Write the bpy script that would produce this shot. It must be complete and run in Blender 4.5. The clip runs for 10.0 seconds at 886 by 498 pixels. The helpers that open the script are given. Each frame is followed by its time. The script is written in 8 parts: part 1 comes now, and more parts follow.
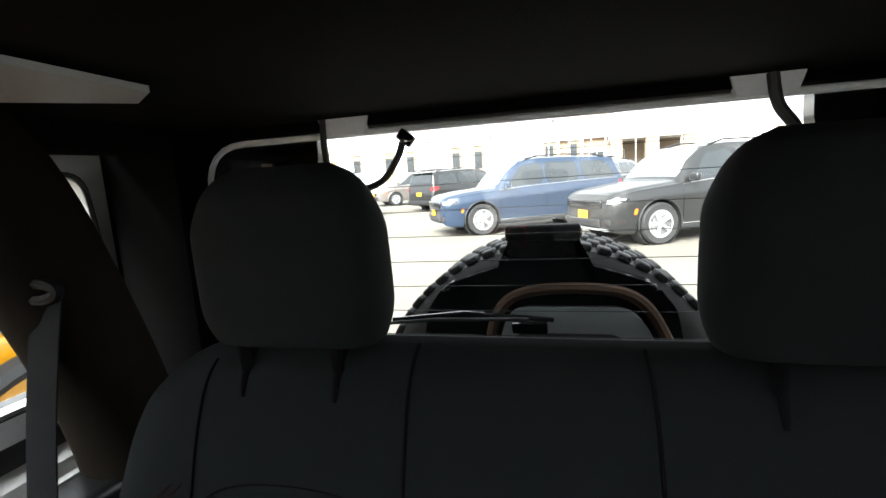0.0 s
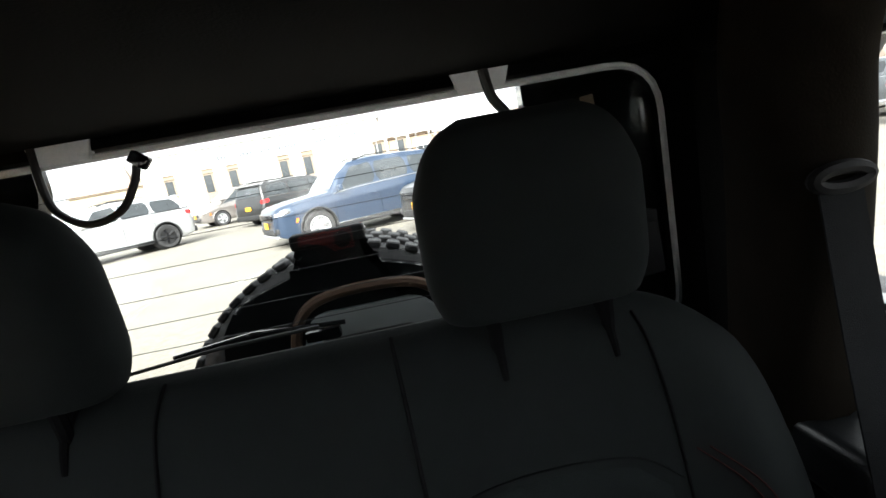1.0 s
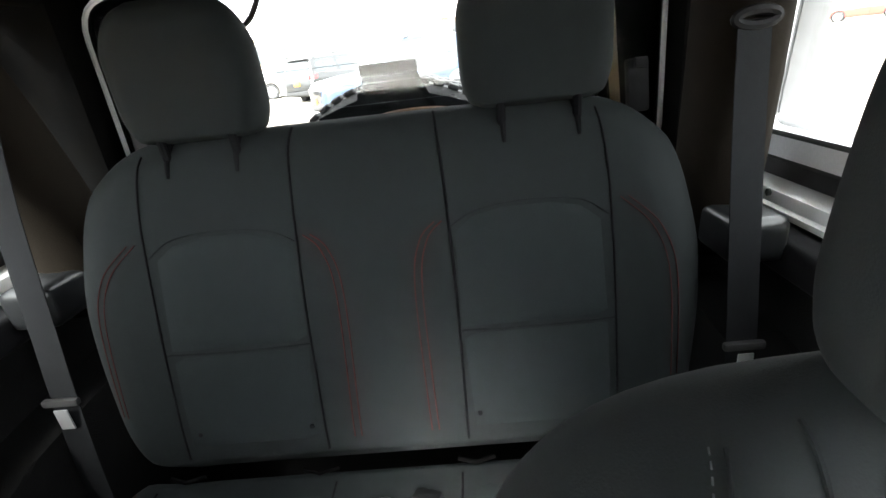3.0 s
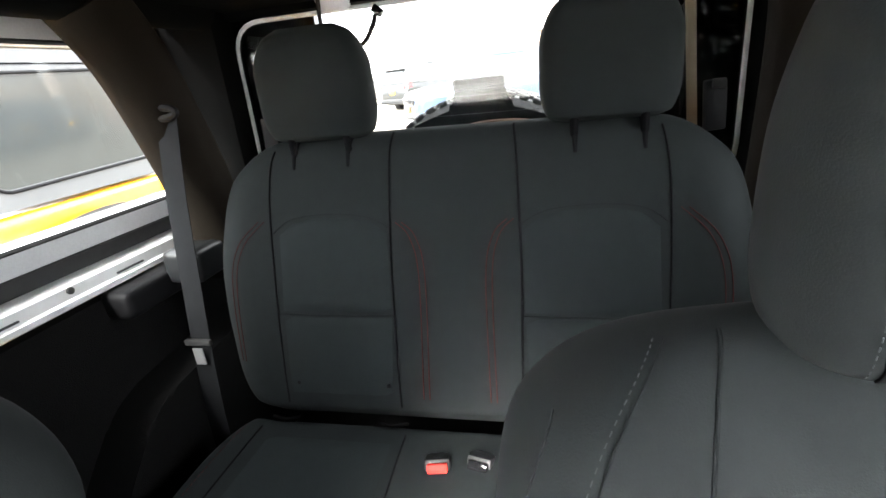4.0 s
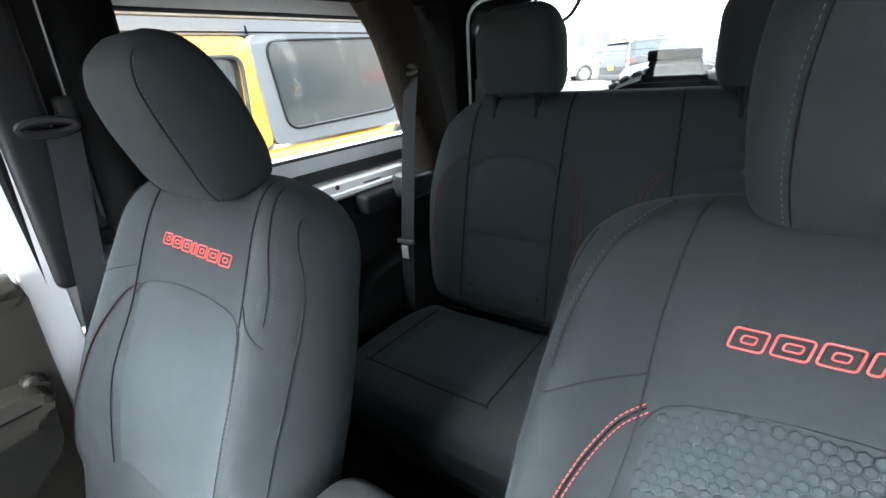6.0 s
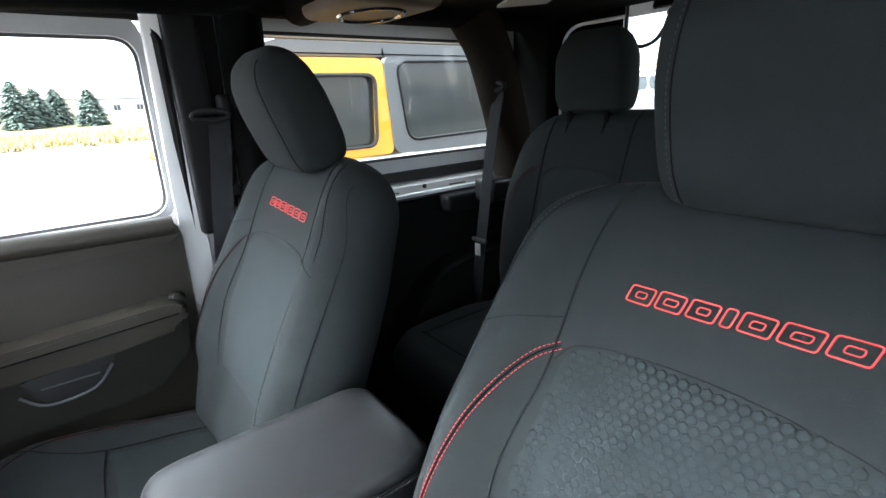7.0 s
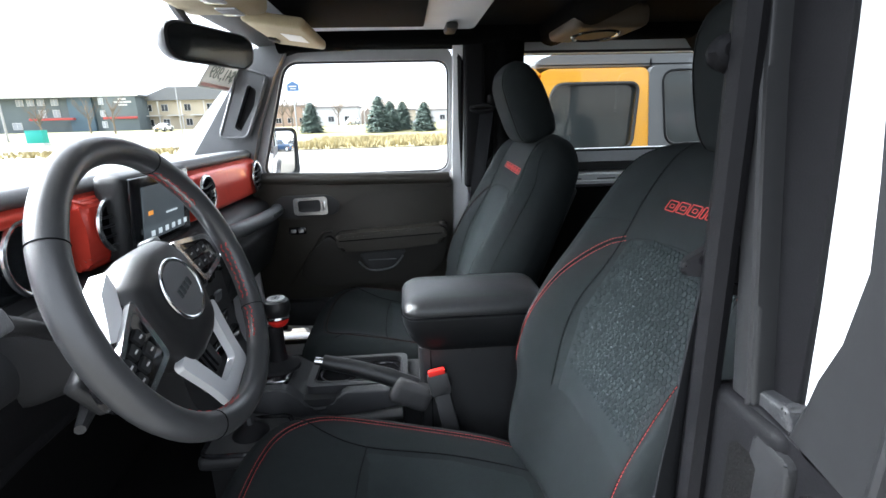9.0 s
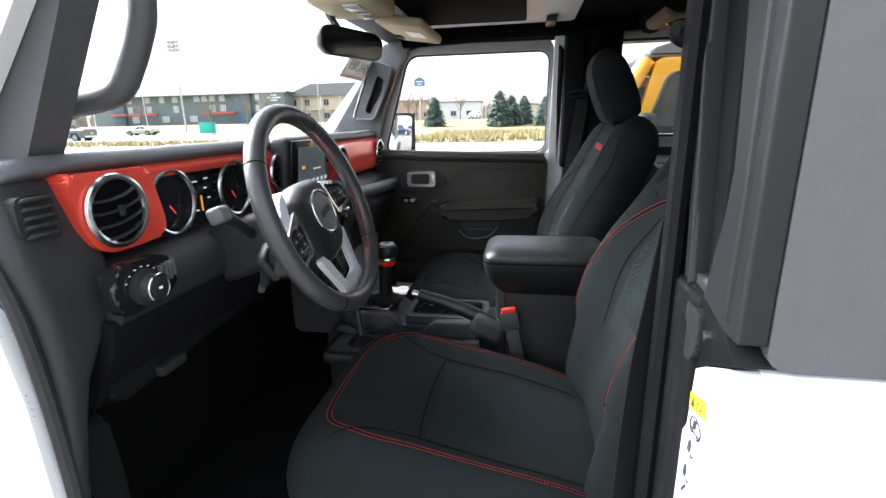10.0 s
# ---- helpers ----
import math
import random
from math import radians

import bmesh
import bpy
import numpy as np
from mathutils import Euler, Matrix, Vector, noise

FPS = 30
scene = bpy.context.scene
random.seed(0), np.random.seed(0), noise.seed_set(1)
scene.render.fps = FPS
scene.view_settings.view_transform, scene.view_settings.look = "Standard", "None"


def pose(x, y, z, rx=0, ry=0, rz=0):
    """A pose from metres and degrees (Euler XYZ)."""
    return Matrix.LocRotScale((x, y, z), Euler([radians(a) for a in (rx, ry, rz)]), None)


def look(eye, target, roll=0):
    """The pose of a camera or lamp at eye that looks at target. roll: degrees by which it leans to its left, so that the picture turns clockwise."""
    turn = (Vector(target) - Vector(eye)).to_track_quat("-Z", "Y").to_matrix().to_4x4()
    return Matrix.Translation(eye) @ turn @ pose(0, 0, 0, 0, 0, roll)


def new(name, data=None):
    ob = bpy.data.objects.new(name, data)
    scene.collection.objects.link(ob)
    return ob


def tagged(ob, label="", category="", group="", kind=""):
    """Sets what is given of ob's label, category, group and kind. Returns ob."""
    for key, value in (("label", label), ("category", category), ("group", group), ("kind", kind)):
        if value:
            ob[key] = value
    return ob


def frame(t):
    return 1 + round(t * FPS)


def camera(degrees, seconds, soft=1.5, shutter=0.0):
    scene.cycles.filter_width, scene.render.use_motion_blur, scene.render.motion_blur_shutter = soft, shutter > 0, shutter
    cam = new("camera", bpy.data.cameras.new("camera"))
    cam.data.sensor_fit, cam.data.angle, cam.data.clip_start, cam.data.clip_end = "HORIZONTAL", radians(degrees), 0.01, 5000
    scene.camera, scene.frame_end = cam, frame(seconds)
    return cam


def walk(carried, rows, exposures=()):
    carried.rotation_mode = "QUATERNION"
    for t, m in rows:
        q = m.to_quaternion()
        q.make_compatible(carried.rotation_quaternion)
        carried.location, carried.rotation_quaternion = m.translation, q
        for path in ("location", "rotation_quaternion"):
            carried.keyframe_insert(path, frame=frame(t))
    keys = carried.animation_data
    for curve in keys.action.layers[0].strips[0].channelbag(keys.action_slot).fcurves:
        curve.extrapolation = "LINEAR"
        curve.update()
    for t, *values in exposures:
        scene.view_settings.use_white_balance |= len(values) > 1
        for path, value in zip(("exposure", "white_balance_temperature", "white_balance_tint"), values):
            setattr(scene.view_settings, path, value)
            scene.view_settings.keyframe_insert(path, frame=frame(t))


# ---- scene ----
cam = camera(86.4, 10.0, shutter=0.0)
PATH = [
    (0, (0.044, 0.067, 1.404), (-0.464, 1.978, 1.107), -3.8),
    (0.5, (0.108, 0.067, 1.41), (-0.084, 2.033, 1.097), -6.7),
    (1, (0.157, 0.07, 1.397), (0.276, 2.031, 1.02), -10.6),
    (1.5, (0.153, 0.003, 1.391), (0.337, 1.934, 0.906), -15.6),
    (2, (0.145, -0.084, 1.353), (0.336, 1.814, 0.751), -12.4),
    (2.5, (0.145, -0.156, 1.331), (0.245, 1.711, 0.621), -9.9),
    (3, (0.151, -0.238, 1.311), (0.041, 1.606, 0.545), -6.9),
    (3.2, (0.154, -0.266, 1.325), (-0.046, 1.575, 0.57), -6.3),
    (4.3, (0.187, -0.397, 1.323), (-0.32, 1.413, 0.638), -5.6),
    (4.5, (0.201, -0.429, 1.33), (-0.363, 1.355, 0.623), -5.3),
    (5.5, (0.249, -0.548, 1.346), (-0.693, 1.054, 0.608), -5.7),
    (5.7, (0.266, -0.563, 1.331), (-0.752, 0.986, 0.581), -5.2),
    (6.8, (0.489, -0.587, 1.279), (-0.957, 0.66, 0.684), -2.9),
    (7, (0.529, -0.586, 1.274), (-0.99, 0.566, 0.67), -2.6),
    (7.5, (0.588, -0.568, 1.243), (-1.113, 0.319, 0.677), -1.7),
    (7.8, (0.644, -0.552, 1.219), (-1.149, 0.153, 0.683), -1.8),
    (8, (0.697, -0.558, 1.226), (-1.129, 0.048, 0.681), -1.2),
    (8.5, (0.863, -0.579, 1.218), (-1.025, -0.209, 0.671), -1.5),
    (9, (1.01, -0.589, 1.218), (-0.917, -0.45, 0.7), -1.5),
    (9.5, (1.121, -0.575, 1.203), (-0.808, -0.68, 0.684), -0.9),
    (10, (1.236, -0.515, 1.179), (-0.665, -0.847, 0.651), -1.2),
]
EXPOSURE = [(0.0, 3.05, 6400, 10), (1.0, 2.95, 6450, 10), (1.6, 2.65, 6450, 10), (2.4, 2.75, 6450, 10), (2.9, 4.5, 6500, 10), (3.2, 4.9, 6500, 11), (4.3, 4.95, 6500, 12), (4.7, 4.9, 6350, 10), (5.5, 4.72, 5950, 7), (7.0, 3.56, 5850, 8), (8.5, 2.83, 5800, 9), (9.2, 2.65, 5850, 9), (10.0, 2.42, 5950, 10)]
walk(cam, [(t, look(eye, target, roll)) for t, eye, target, roll in PATH], EXPOSURE)

# ---- world and sun: a bright overcast day ----
world = bpy.data.worlds.new("overcast_sky")
scene.world = world
world.use_nodes = True
wn, wl = world.node_tree.nodes, world.node_tree.links
wn.clear()
sky = wn.new("ShaderNodeTexSky")
sky.sky_type, sky.sun_disc = "NISHITA", False
sky.sun_elevation, sky.sun_rotation = radians(38.4), radians(189.9)
sky.air_density, sky.dust_density, sky.ozone_density = 1.0, 6.0, 1.0
pale = wn.new("ShaderNodeHueSaturation")
pale.inputs["Saturation"].default_value = 0.12
back = wn.new("ShaderNodeBackground")
back.inputs["Strength"].default_value = 0.12
wo = wn.new("ShaderNodeOutputWorld")
wl.new(sky.outputs[0], pale.inputs["Color"])
veil = wn.new("ShaderNodeMixRGB")
veil.inputs["Fac"].default_value = 0.40
veil.inputs["Color2"].default_value = (5.2, 5.3, 5.45, 1)
wl.new(pale.outputs[0], veil.inputs["Color1"])
wl.new(veil.outputs[0], back.inputs["Color"])
wl.new(back.outputs[0], wo.inputs["Surface"])
sun_data = bpy.data.lights.new("sun", "SUN")
sun_data.energy, sun_data.angle, sun_data.color = 2.4, radians(40), (1.0, 0.97, 0.93)
sun = new("sun", sun_data)
sun.matrix_world = look((-1.6, -9.2, 7.4), (0, 0, 0))

# ---- materials ----
def mat(name, col, rough=0.6, metal=0.0, grain=0.0, scale=60.0, bump=0.0, blot=0.12, coat=0.0, spec=0.5, sheen=0.0, rand=0.0):
    """A surface with fine grain, wide blotches and relief."""
    m = bpy.data.materials.new(name)
    m.use_nodes = True
    nt = m.node_tree
    b = nt.nodes["Principled BSDF"]
    b.inputs["Roughness"].default_value = rough
    b.inputs["Metallic"].default_value = metal
    b.inputs["Coat Weight"].default_value = coat
    b.inputs["Coat Roughness"].default_value = 0.03
    b.inputs["Specular IOR Level"].default_value = spec
    b.inputs["Sheen Weight"].default_value = sheen
    tc = nt.nodes.new("ShaderNodeTexCoord")
    n1 = nt.nodes.new("ShaderNodeTexNoise")
    n1.inputs["Scale"].default_value = scale
    n1.inputs["Detail"].default_value = 4
    n2 = nt.nodes.new("ShaderNodeTexNoise")
    n2.inputs["Scale"].default_value = max(scale / 18, 0.3)
    n2.inputs["Detail"].default_value = 3
    nt.links.new(tc.outputs["Object"], n1.inputs["Vector"])
    nt.links.new(tc.outputs["Object"], n2.inputs["Vector"])
    mix = nt.nodes.new("ShaderNodeMath")
    mix.operation = "MULTIPLY_ADD"
    mix.inputs[1].default_value = 2 * grain
    mix.inputs[2].default_value = 1 - grain
    nt.links.new(n1.outputs["Fac"], mix.inputs[0])
    mb = nt.nodes.new("ShaderNodeMath")
    mb.operation = "MULTIPLY_ADD"
    mb.inputs[1].default_value = 2 * blot
    mb.inputs[2].default_value = 1 - blot
    nt.links.new(n2.outputs["Fac"], mb.inputs[0])
    mul = nt.nodes.new("ShaderNodeMath")
    mul.operation = "MULTIPLY"
    nt.links.new(mix.outputs[0], mul.inputs[0])
    nt.links.new(mb.outputs[0], mul.inputs[1])
    last = mul.outputs[0]
    if rand:
        info = nt.nodes.new("ShaderNodeObjectInfo")
        mr = nt.nodes.new("ShaderNodeMath")
        mr.operation = "MULTIPLY_ADD"
        mr.inputs[1].default_value = 2 * rand
        mr.inputs[2].default_value = 1 - rand
        nt.links.new(info.outputs["Random"], mr.inputs[0])
        m2 = nt.nodes.new("ShaderNodeMath")
        m2.operation = "MULTIPLY"
        nt.links.new(last, m2.inputs[0])
        nt.links.new(mr.outputs[0], m2.inputs[1])
        last = m2.outputs[0]
    vm = nt.nodes.new("ShaderNodeVectorMath")
    vm.operation = "SCALE"
    vm.inputs[0].default_value = col
    nt.links.new(last, vm.inputs["Scale"])
    nt.links.new(vm.outputs[0], b.inputs["Base Color"])
    if bump:
        bp = nt.nodes.new("ShaderNodeBump")
        bp.inputs["Strength"].default_value = bump
        bp.inputs["Distance"].default_value = 0.002
        nt.links.new(n1.outputs["Fac"], bp.inputs["Height"])
        nt.links.new(bp.outputs[0], b.inputs["Normal"])
    return m


def glass(name, tint=(1, 1, 1), rough=0.0):
    m = bpy.data.materials.new(name)
    m.use_nodes = True
    b = m.node_tree.nodes["Principled BSDF"]
    b.inputs["Base Color"].default_value = (*tint, 1)
    b.inputs["Roughness"].default_value = rough
    b.inputs["Transmission Weight"].default_value = 1.0
    b.inputs["IOR"].default_value = 1.02
    return m


def privacy_glass(name, tint, gloss=0.06):
    """A thin tinted pane that lets part of the light through and mirrors a little."""
    m = bpy.data.materials.new(name)
    m.use_nodes = True
    nt = m.node_tree
    nt.nodes.clear()
    clear = nt.nodes.new("ShaderNodeBsdfTransparent")
    clear.inputs["Color"].default_value = (*tint, 1)
    shine = nt.nodes.new("ShaderNodeBsdfGlossy")
    shine.inputs["Roughness"].default_value = 0.02
    both = nt.nodes.new("ShaderNodeMixShader")
    both.inputs["Fac"].default_value = gloss
    out = nt.nodes.new("ShaderNodeOutputMaterial")
    nt.links.new(clear.outputs[0], both.inputs[1])
    nt.links.new(shine.outputs[0], both.inputs[2])
    nt.links.new(both.outputs[0], out.inputs["Surface"])
    return m


def paper(name, col):
    """Thin paper that light shines through."""
    m = bpy.data.materials.new(name)
    m.use_nodes = True
    nt = m.node_tree
    nt.nodes.clear()
    face, through_ = nt.nodes.new("ShaderNodeBsdfDiffuse"), nt.nodes.new("ShaderNodeBsdfTranslucent")
    face.inputs["Color"].default_value = through_.inputs["Color"].default_value = (*col, 1)
    both, out = nt.nodes.new("ShaderNodeMixShader"), nt.nodes.new("ShaderNodeOutputMaterial")
    both.inputs["Fac"].default_value = 0.55
    nt.links.new(face.outputs[0], both.inputs[1])
    nt.links.new(through_.outputs[0], both.inputs[2])
    nt.links.new(both.outputs[0], out.inputs["Surface"])
    return m


def glow(name, col, strength):
    m = mat(name, col, 0.4)
    b = m.node_tree.nodes["Principled BSDF"]
    b.inputs["Emission Color"].default_value = (*col, 1)
    b.inputs["Emission Strength"].default_value = strength
    return m


FABRIC = mat("charcoal_seat_fabric", (0.0104, 0.0127, 0.0133), 0.9, grain=0.3, scale=900, bump=0.12, spec=0.12)
FABRIC2 = mat("grey_seat_insert_fabric", (0.0128, 0.0160, 0.0169), 0.9, grain=0.35, scale=700, bump=0.15, spec=0.12)
CELLS = mat("embossed_grey_cells", (0.0148, 0.0184, 0.0194), 0.9, spec=0.04, grain=0.1, scale=900, bump=0.1)
SEAM = mat("black_seam", (0.00525, 0.00525, 0.006), 0.95, spec=0.03)
SOFTSEAM = mat("sewn_fold", (0.0094, 0.0110, 0.0116), 0.95, spec=0.05)
REDTHREAD = mat("red_thread", (0.45, 0.036, 0.0315), 0.7, grain=0.2, scale=400)
GREYTHREAD = mat("grey_thread", (0.0494, 0.0551, 0.057), 0.9, spec=0.1, grain=0.2, scale=400)
# Darker copies of the red thread, for stitching that reads dim.
SEATRED = mat("dimmed_red_thread", (0.052, 0.0135, 0.0115), 0.9, spec=0.05)
DULLRED = mat("darkened_red_thread", (0.045, 0.012, 0.01125), 0.9, spec=0.05)
SILVERTRIM = mat("bright_silver_trim", (0.74, 0.75, 0.77), 0.32, metal=0.25, blot=0.06)
DASHGREY = mat("charcoal_dash_moulding", (0.023, 0.024, 0.026), 0.5, grain=0.15, scale=600, bump=0.35)
LEATHER = mat("black_leather", (0.040, 0.041, 0.043), 0.36, grain=0.12, scale=900, bump=0.15, spec=0.6)
ARMLEATHER = mat("smooth_black_armrest_leather", (0.010, 0.0107, 0.0115), 0.40, grain=0.1, scale=900, bump=0.12, spec=0.35)
PLASTIC = mat("black_plastic", (0.0185, 0.019, 0.020), 0.5, spec=0.4, grain=0.15, scale=600, bump=0.3)
SHELFBLACK = mat("smooth_black_shelf_plastic", (0.0095, 0.01045, 0.0114), 0.32, grain=0.1, scale=500, bump=0.15)
PILLARBLACK = mat("black_pillar_plastic", (0.0076, 0.0076, 0.00855), 0.6, spec=0.12, grain=0.1, scale=500, bump=0.15)
SOFTPAD = mat("dark_grey_soft_plastic", (0.090, 0.093, 0.098), 0.45, grain=0.15, scale=500, bump=0.4)
POSTGREY = mat("slate_grey_post_plastic", (0.072, 0.075, 0.080), 0.5, grain=0.15, scale=500, bump=0.3)
DOORLOW = mat("black_lower_door_plastic", (0.0165, 0.0152, 0.0125), 0.5, spec=0.3, grain=0.15, scale=400, bump=0.3)
DOORPAD = mat("dark_olive_door_plastic", (0.027, 0.0243, 0.0193), 0.45, spec=0.38, grain=0.15, scale=400, bump=0.3)
GLOSSBLACK = mat("gloss_black_plastic", (0.0104, 0.0104, 0.0117), 0.12, blot=0.05)
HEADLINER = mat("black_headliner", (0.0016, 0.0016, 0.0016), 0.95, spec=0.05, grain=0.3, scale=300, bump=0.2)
CARPET = mat("black_carpet", (0.0075, 0.0075, 0.0075), 1.0, spec=0.08, grain=0.4, scale=500, bump=0.8)
CHROME = mat("satin_chrome", (0.62, 0.63, 0.64), 0.22, metal=1.0, blot=0.06)
SILVER = mat("silver_paint", (0.5, 0.51, 0.52), 0.35, metal=0.6, blot=0.06)
WHITEPAINT = mat("white_car_paint", (0.80, 0.81, 0.82), 0.3, blot=0.03, coat=0.6)
GREYINNER = mat("light_grey_fibreglass", (0.64, 0.655, 0.67), 0.6, grain=0.1, scale=200, bump=0.2)
PILLARGREY = mat("charcoal_pillar_moulding", (0.019, 0.0195, 0.0205), 0.5, spec=0.3, grain=0.08, scale=1500, bump=0.05)
HARDTOP = mat("charcoal_hardtop", (0.105, 0.106, 0.110), 0.6, grain=0.12, scale=1400, bump=0.08)
RUBBER = mat("black_rubber", (0.024, 0.024, 0.025), 0.7, grain=0.2, scale=80)
REDTRIM = mat("metallic_red_trim", (0.74, 0.070, 0.042), 0.32, metal=0.2, grain=0.06, scale=900, coat=0.3)
REDPLASTIC = mat("red_button_plastic", (0.598, 0.0208, 0.0143), 0.55, spec=0.15)
BELT = mat("dark_grey_belt_webbing", (0.013, 0.0137, 0.015), 0.9, spec=0.05, grain=0.45, scale=900, bump=0.4)
# Brown tint carries warm light bounced off the yellow car alongside.
BARCLOTH = mat("warm_lit_bar_cloth", (0.0088, 0.0070, 0.0053), 0.95, spec=0.05, grain=0.3, scale=400, bump=0.2)
FRAMEGREY = mat("pale_grey_frame_paint", (0.34, 0.35, 0.36), 0.45, grain=0.06, scale=300)
VISOR = mat("olive_grey_visor_cloth", (0.38, 0.323, 0.209), 0.85, grain=0.2, scale=400, bump=0.2)
LABEL = mat("white_label_paper", (0.75, 0.75, 0.73), 0.6)
YELLOWLABEL = mat("yellow_warning_label", (0.8, 0.62, 0.02), 0.5)
INK = mat("dark_ink", (0.03, 0.03, 0.035), 0.6)
GREENINK = mat("grey_green_print", (0.05, 0.06, 0.05), 0.6)
CLEAR = glass("clear_glass", (0.97, 0.985, 0.975))
TINT = privacy_glass("smoke_tinted_glass", (0.87, 0.89, 0.88), 0.03)
DARKGLASS = mat("dark_car_glass", (0.022, 0.027, 0.030), 0.04, blot=0.3, spec=0.8)
TINTPANE = mat("grey_tinted_car_glass", (0.030, 0.035, 0.036), 0.10, blot=0.4, spec=0.6)
# Pale base colour stands in for the overcast sky mirrored in glass.
WINDSCREEN = mat("painted_sky_glass", (0.34, 0.36, 0.37), 0.05, blot=0.3, spec=0.9)
MIRROR = mat("mirror_glass", (0.92, 0.93, 0.94), 0.02, metal=1.0, blot=0.0)
YELLOW = mat("yellow_car_paint", (0.72, 0.33, 0.008), 0.3, blot=0.05, coat=1.0)
BLUE = mat("slate_blue_car_paint", (0.018, 0.0342, 0.0648), 0.3, metal=0.2, blot=0.05, coat=0.6)
DARKPAINT = mat("granite_car_paint", (0.018, 0.01875, 0.0195), 0.3, metal=0.2, blot=0.05, coat=0.6)
SILVERPAINT = mat("silver_car_paint", (0.40, 0.41, 0.42), 0.3, metal=0.4, blot=0.05, coat=0.7)
BRONZE = mat("taupe_car_paint", (0.17, 0.155, 0.145), 0.3, metal=0.4, blot=0.05, coat=0.7)
GREYPAINT = mat("grey_car_paint", (0.10, 0.11, 0.12), 0.3, metal=0.3, blot=0.05, coat=0.7)
REDPAINT = mat("red_car_paint", (0.55, 0.03, 0.02), 0.3, blot=0.05, coat=0.7)
LAMP = mat("headlamp_glass", (0.55, 0.57, 0.6), 0.1, blot=0.3)
TAIL = mat("red_tail_lamp", (0.5, 0.015, 0.015), 0.15, blot=0.2)
AMBER = mat("orange_marker_lamp", (0.75, 0.17, 0.01), 0.2)
PLATE = mat("orange_yellow_dealer_plate", (0.8, 0.40, 0.02), 0.5)
# Pale ground colour with veiling glare put into it.
CONCRETE = mat("glare_pale_ground", (0.36, 0.355, 0.34), 0.9, grain=0.25, scale=9, bump=0.2, blot=0.15)
ASPHALT = mat("pale_worn_asphalt", (0.150, 0.138, 0.116), 0.9, grain=0.35, scale=14, bump=0.3, blot=0.2)
STRAW = mat("dry_winter_grass", (0.29, 0.245, 0.125), 0.95, grain=0.35, scale=6, blot=0.3)
GREENGRASS = mat("yellow_green_lawn", (0.215, 0.195, 0.085), 0.95, grain=0.3, scale=3, blot=0.3)
ROADGREY = mat("pale_road", (0.25, 0.25, 0.245), 0.9, grain=0.2, scale=5, blot=0.1)
WALLWHITE = mat("white_facade_panel", (0.54, 0.54, 0.525), 0.7, grain=0.05, scale=8, blot=0.06)
WALLTAN = mat("tan_brick_facade", (0.33, 0.24, 0.17), 0.85, grain=0.2, scale=12)
WALLBLUE = mat("slate_blue_siding", (0.085, 0.130, 0.165), 0.8, grain=0.1, scale=10)
WALLTEAL = mat("pale_teal_siding", (0.125, 0.150, 0.155), 0.8, grain=0.1, scale=10)
WALLBEIGE = mat("beige_siding", (0.46, 0.40, 0.30), 0.8, grain=0.1, scale=10)
ROOFGREY = mat("grey_shingle_roof", (0.17, 0.175, 0.18), 0.9, grain=0.25, scale=20)
TEAL = mat("teal_utility_box", (0.02, 0.30, 0.25), 0.6)
BARK = mat("grey_brown_bark", (0.16, 0.13, 0.10), 0.9, grain=0.3, scale=30)
SPRUCE = mat("blue_green_needles", (0.125, 0.170, 0.140), 0.9, grain=0.4, scale=5)
WOODS = mat("bare_brown_woods", (0.24, 0.20, 0.165), 1.0, grain=0.4, scale=0.8, blot=0.3)
POLE = mat("grey_galvanised_pole", (0.33, 0.33, 0.33), 0.5, metal=0.3)
SIGNBLUE = mat("blue_sign_face", (0.06, 0.13, 0.28), 0.5)
SCREENDARK = mat("dark_screen_glass", (0.012, 0.014, 0.016), 0.08, blot=0.05)
SCREENLIT = glow("lit_screen_grey", (0.075, 0.088, 0.094), 0.10)
SCREENTEXT = glow("lit_screen_text", (0.6, 0.65, 0.66), 0.13)
SCREENORANGE = glow("lit_screen_orange", (0.8, 0.32, 0.05), 0.13)
SCREENRED = glow("lit_screen_red", (0.8, 0.06, 0.05), 0.12)


# ---- mesh helpers ----
def part(name, bm, material, parent=None, label="", smooth=True):
    """Links a bmesh as one mesh object, under a thing or a part."""
    me = bpy.data.meshes.new(name)
    bmesh.ops.recalc_face_normals(bm, faces=bm.faces)
    bm.to_mesh(me)
    bm.free()
    for p in me.polygons:
        p.use_smooth = smooth
    if smooth:
        me.set_sharp_from_angle(angle=radians(42))
    me.materials.append(material)
    ob = new(name, me)
    if parent:
        ob.parent = parent
    if label:
        ob["label"] = label
    return ob


def thing(name, label, category, m=None, group="", kind=""):
    ob = new(name)
    ob.empty_display_size = 0.1
    if m is not None:
        ob.matrix_world = m
    return tagged(ob, label, category, group, kind)


def solid(name, bm, material, label, category, group="", kind="", smooth=True):
    return tagged(part(name, bm, material, smooth=smooth), label, category, group, kind)


def rbox(c, s, r=0.01, seg=2, rot=(0, 0, 0), bm=None):
    """A box of centre c and size s with rounded edges."""
    own = bmesh.new()
    bmesh.ops.create_cube(own, size=1.0)
    bmesh.ops.scale(own, vec=s, verts=own.verts)
    r = min(r, min(s) * 0.49)
    if r > 0:
        bmesh.ops.bevel(own, geom=list(own.edges), offset=r, segments=seg, profile=0.6, affect="EDGES")
    own.transform(pose(*c, *rot))
    if bm is None:
        return own
    join(bm, own)
    return bm


def join(bm, own):
    me = bpy.data.meshes.new("tmp")
    own.to_mesh(me)
    own.free()
    bm.from_mesh(me)
    bpy.data.meshes.remove(me)
    return bm


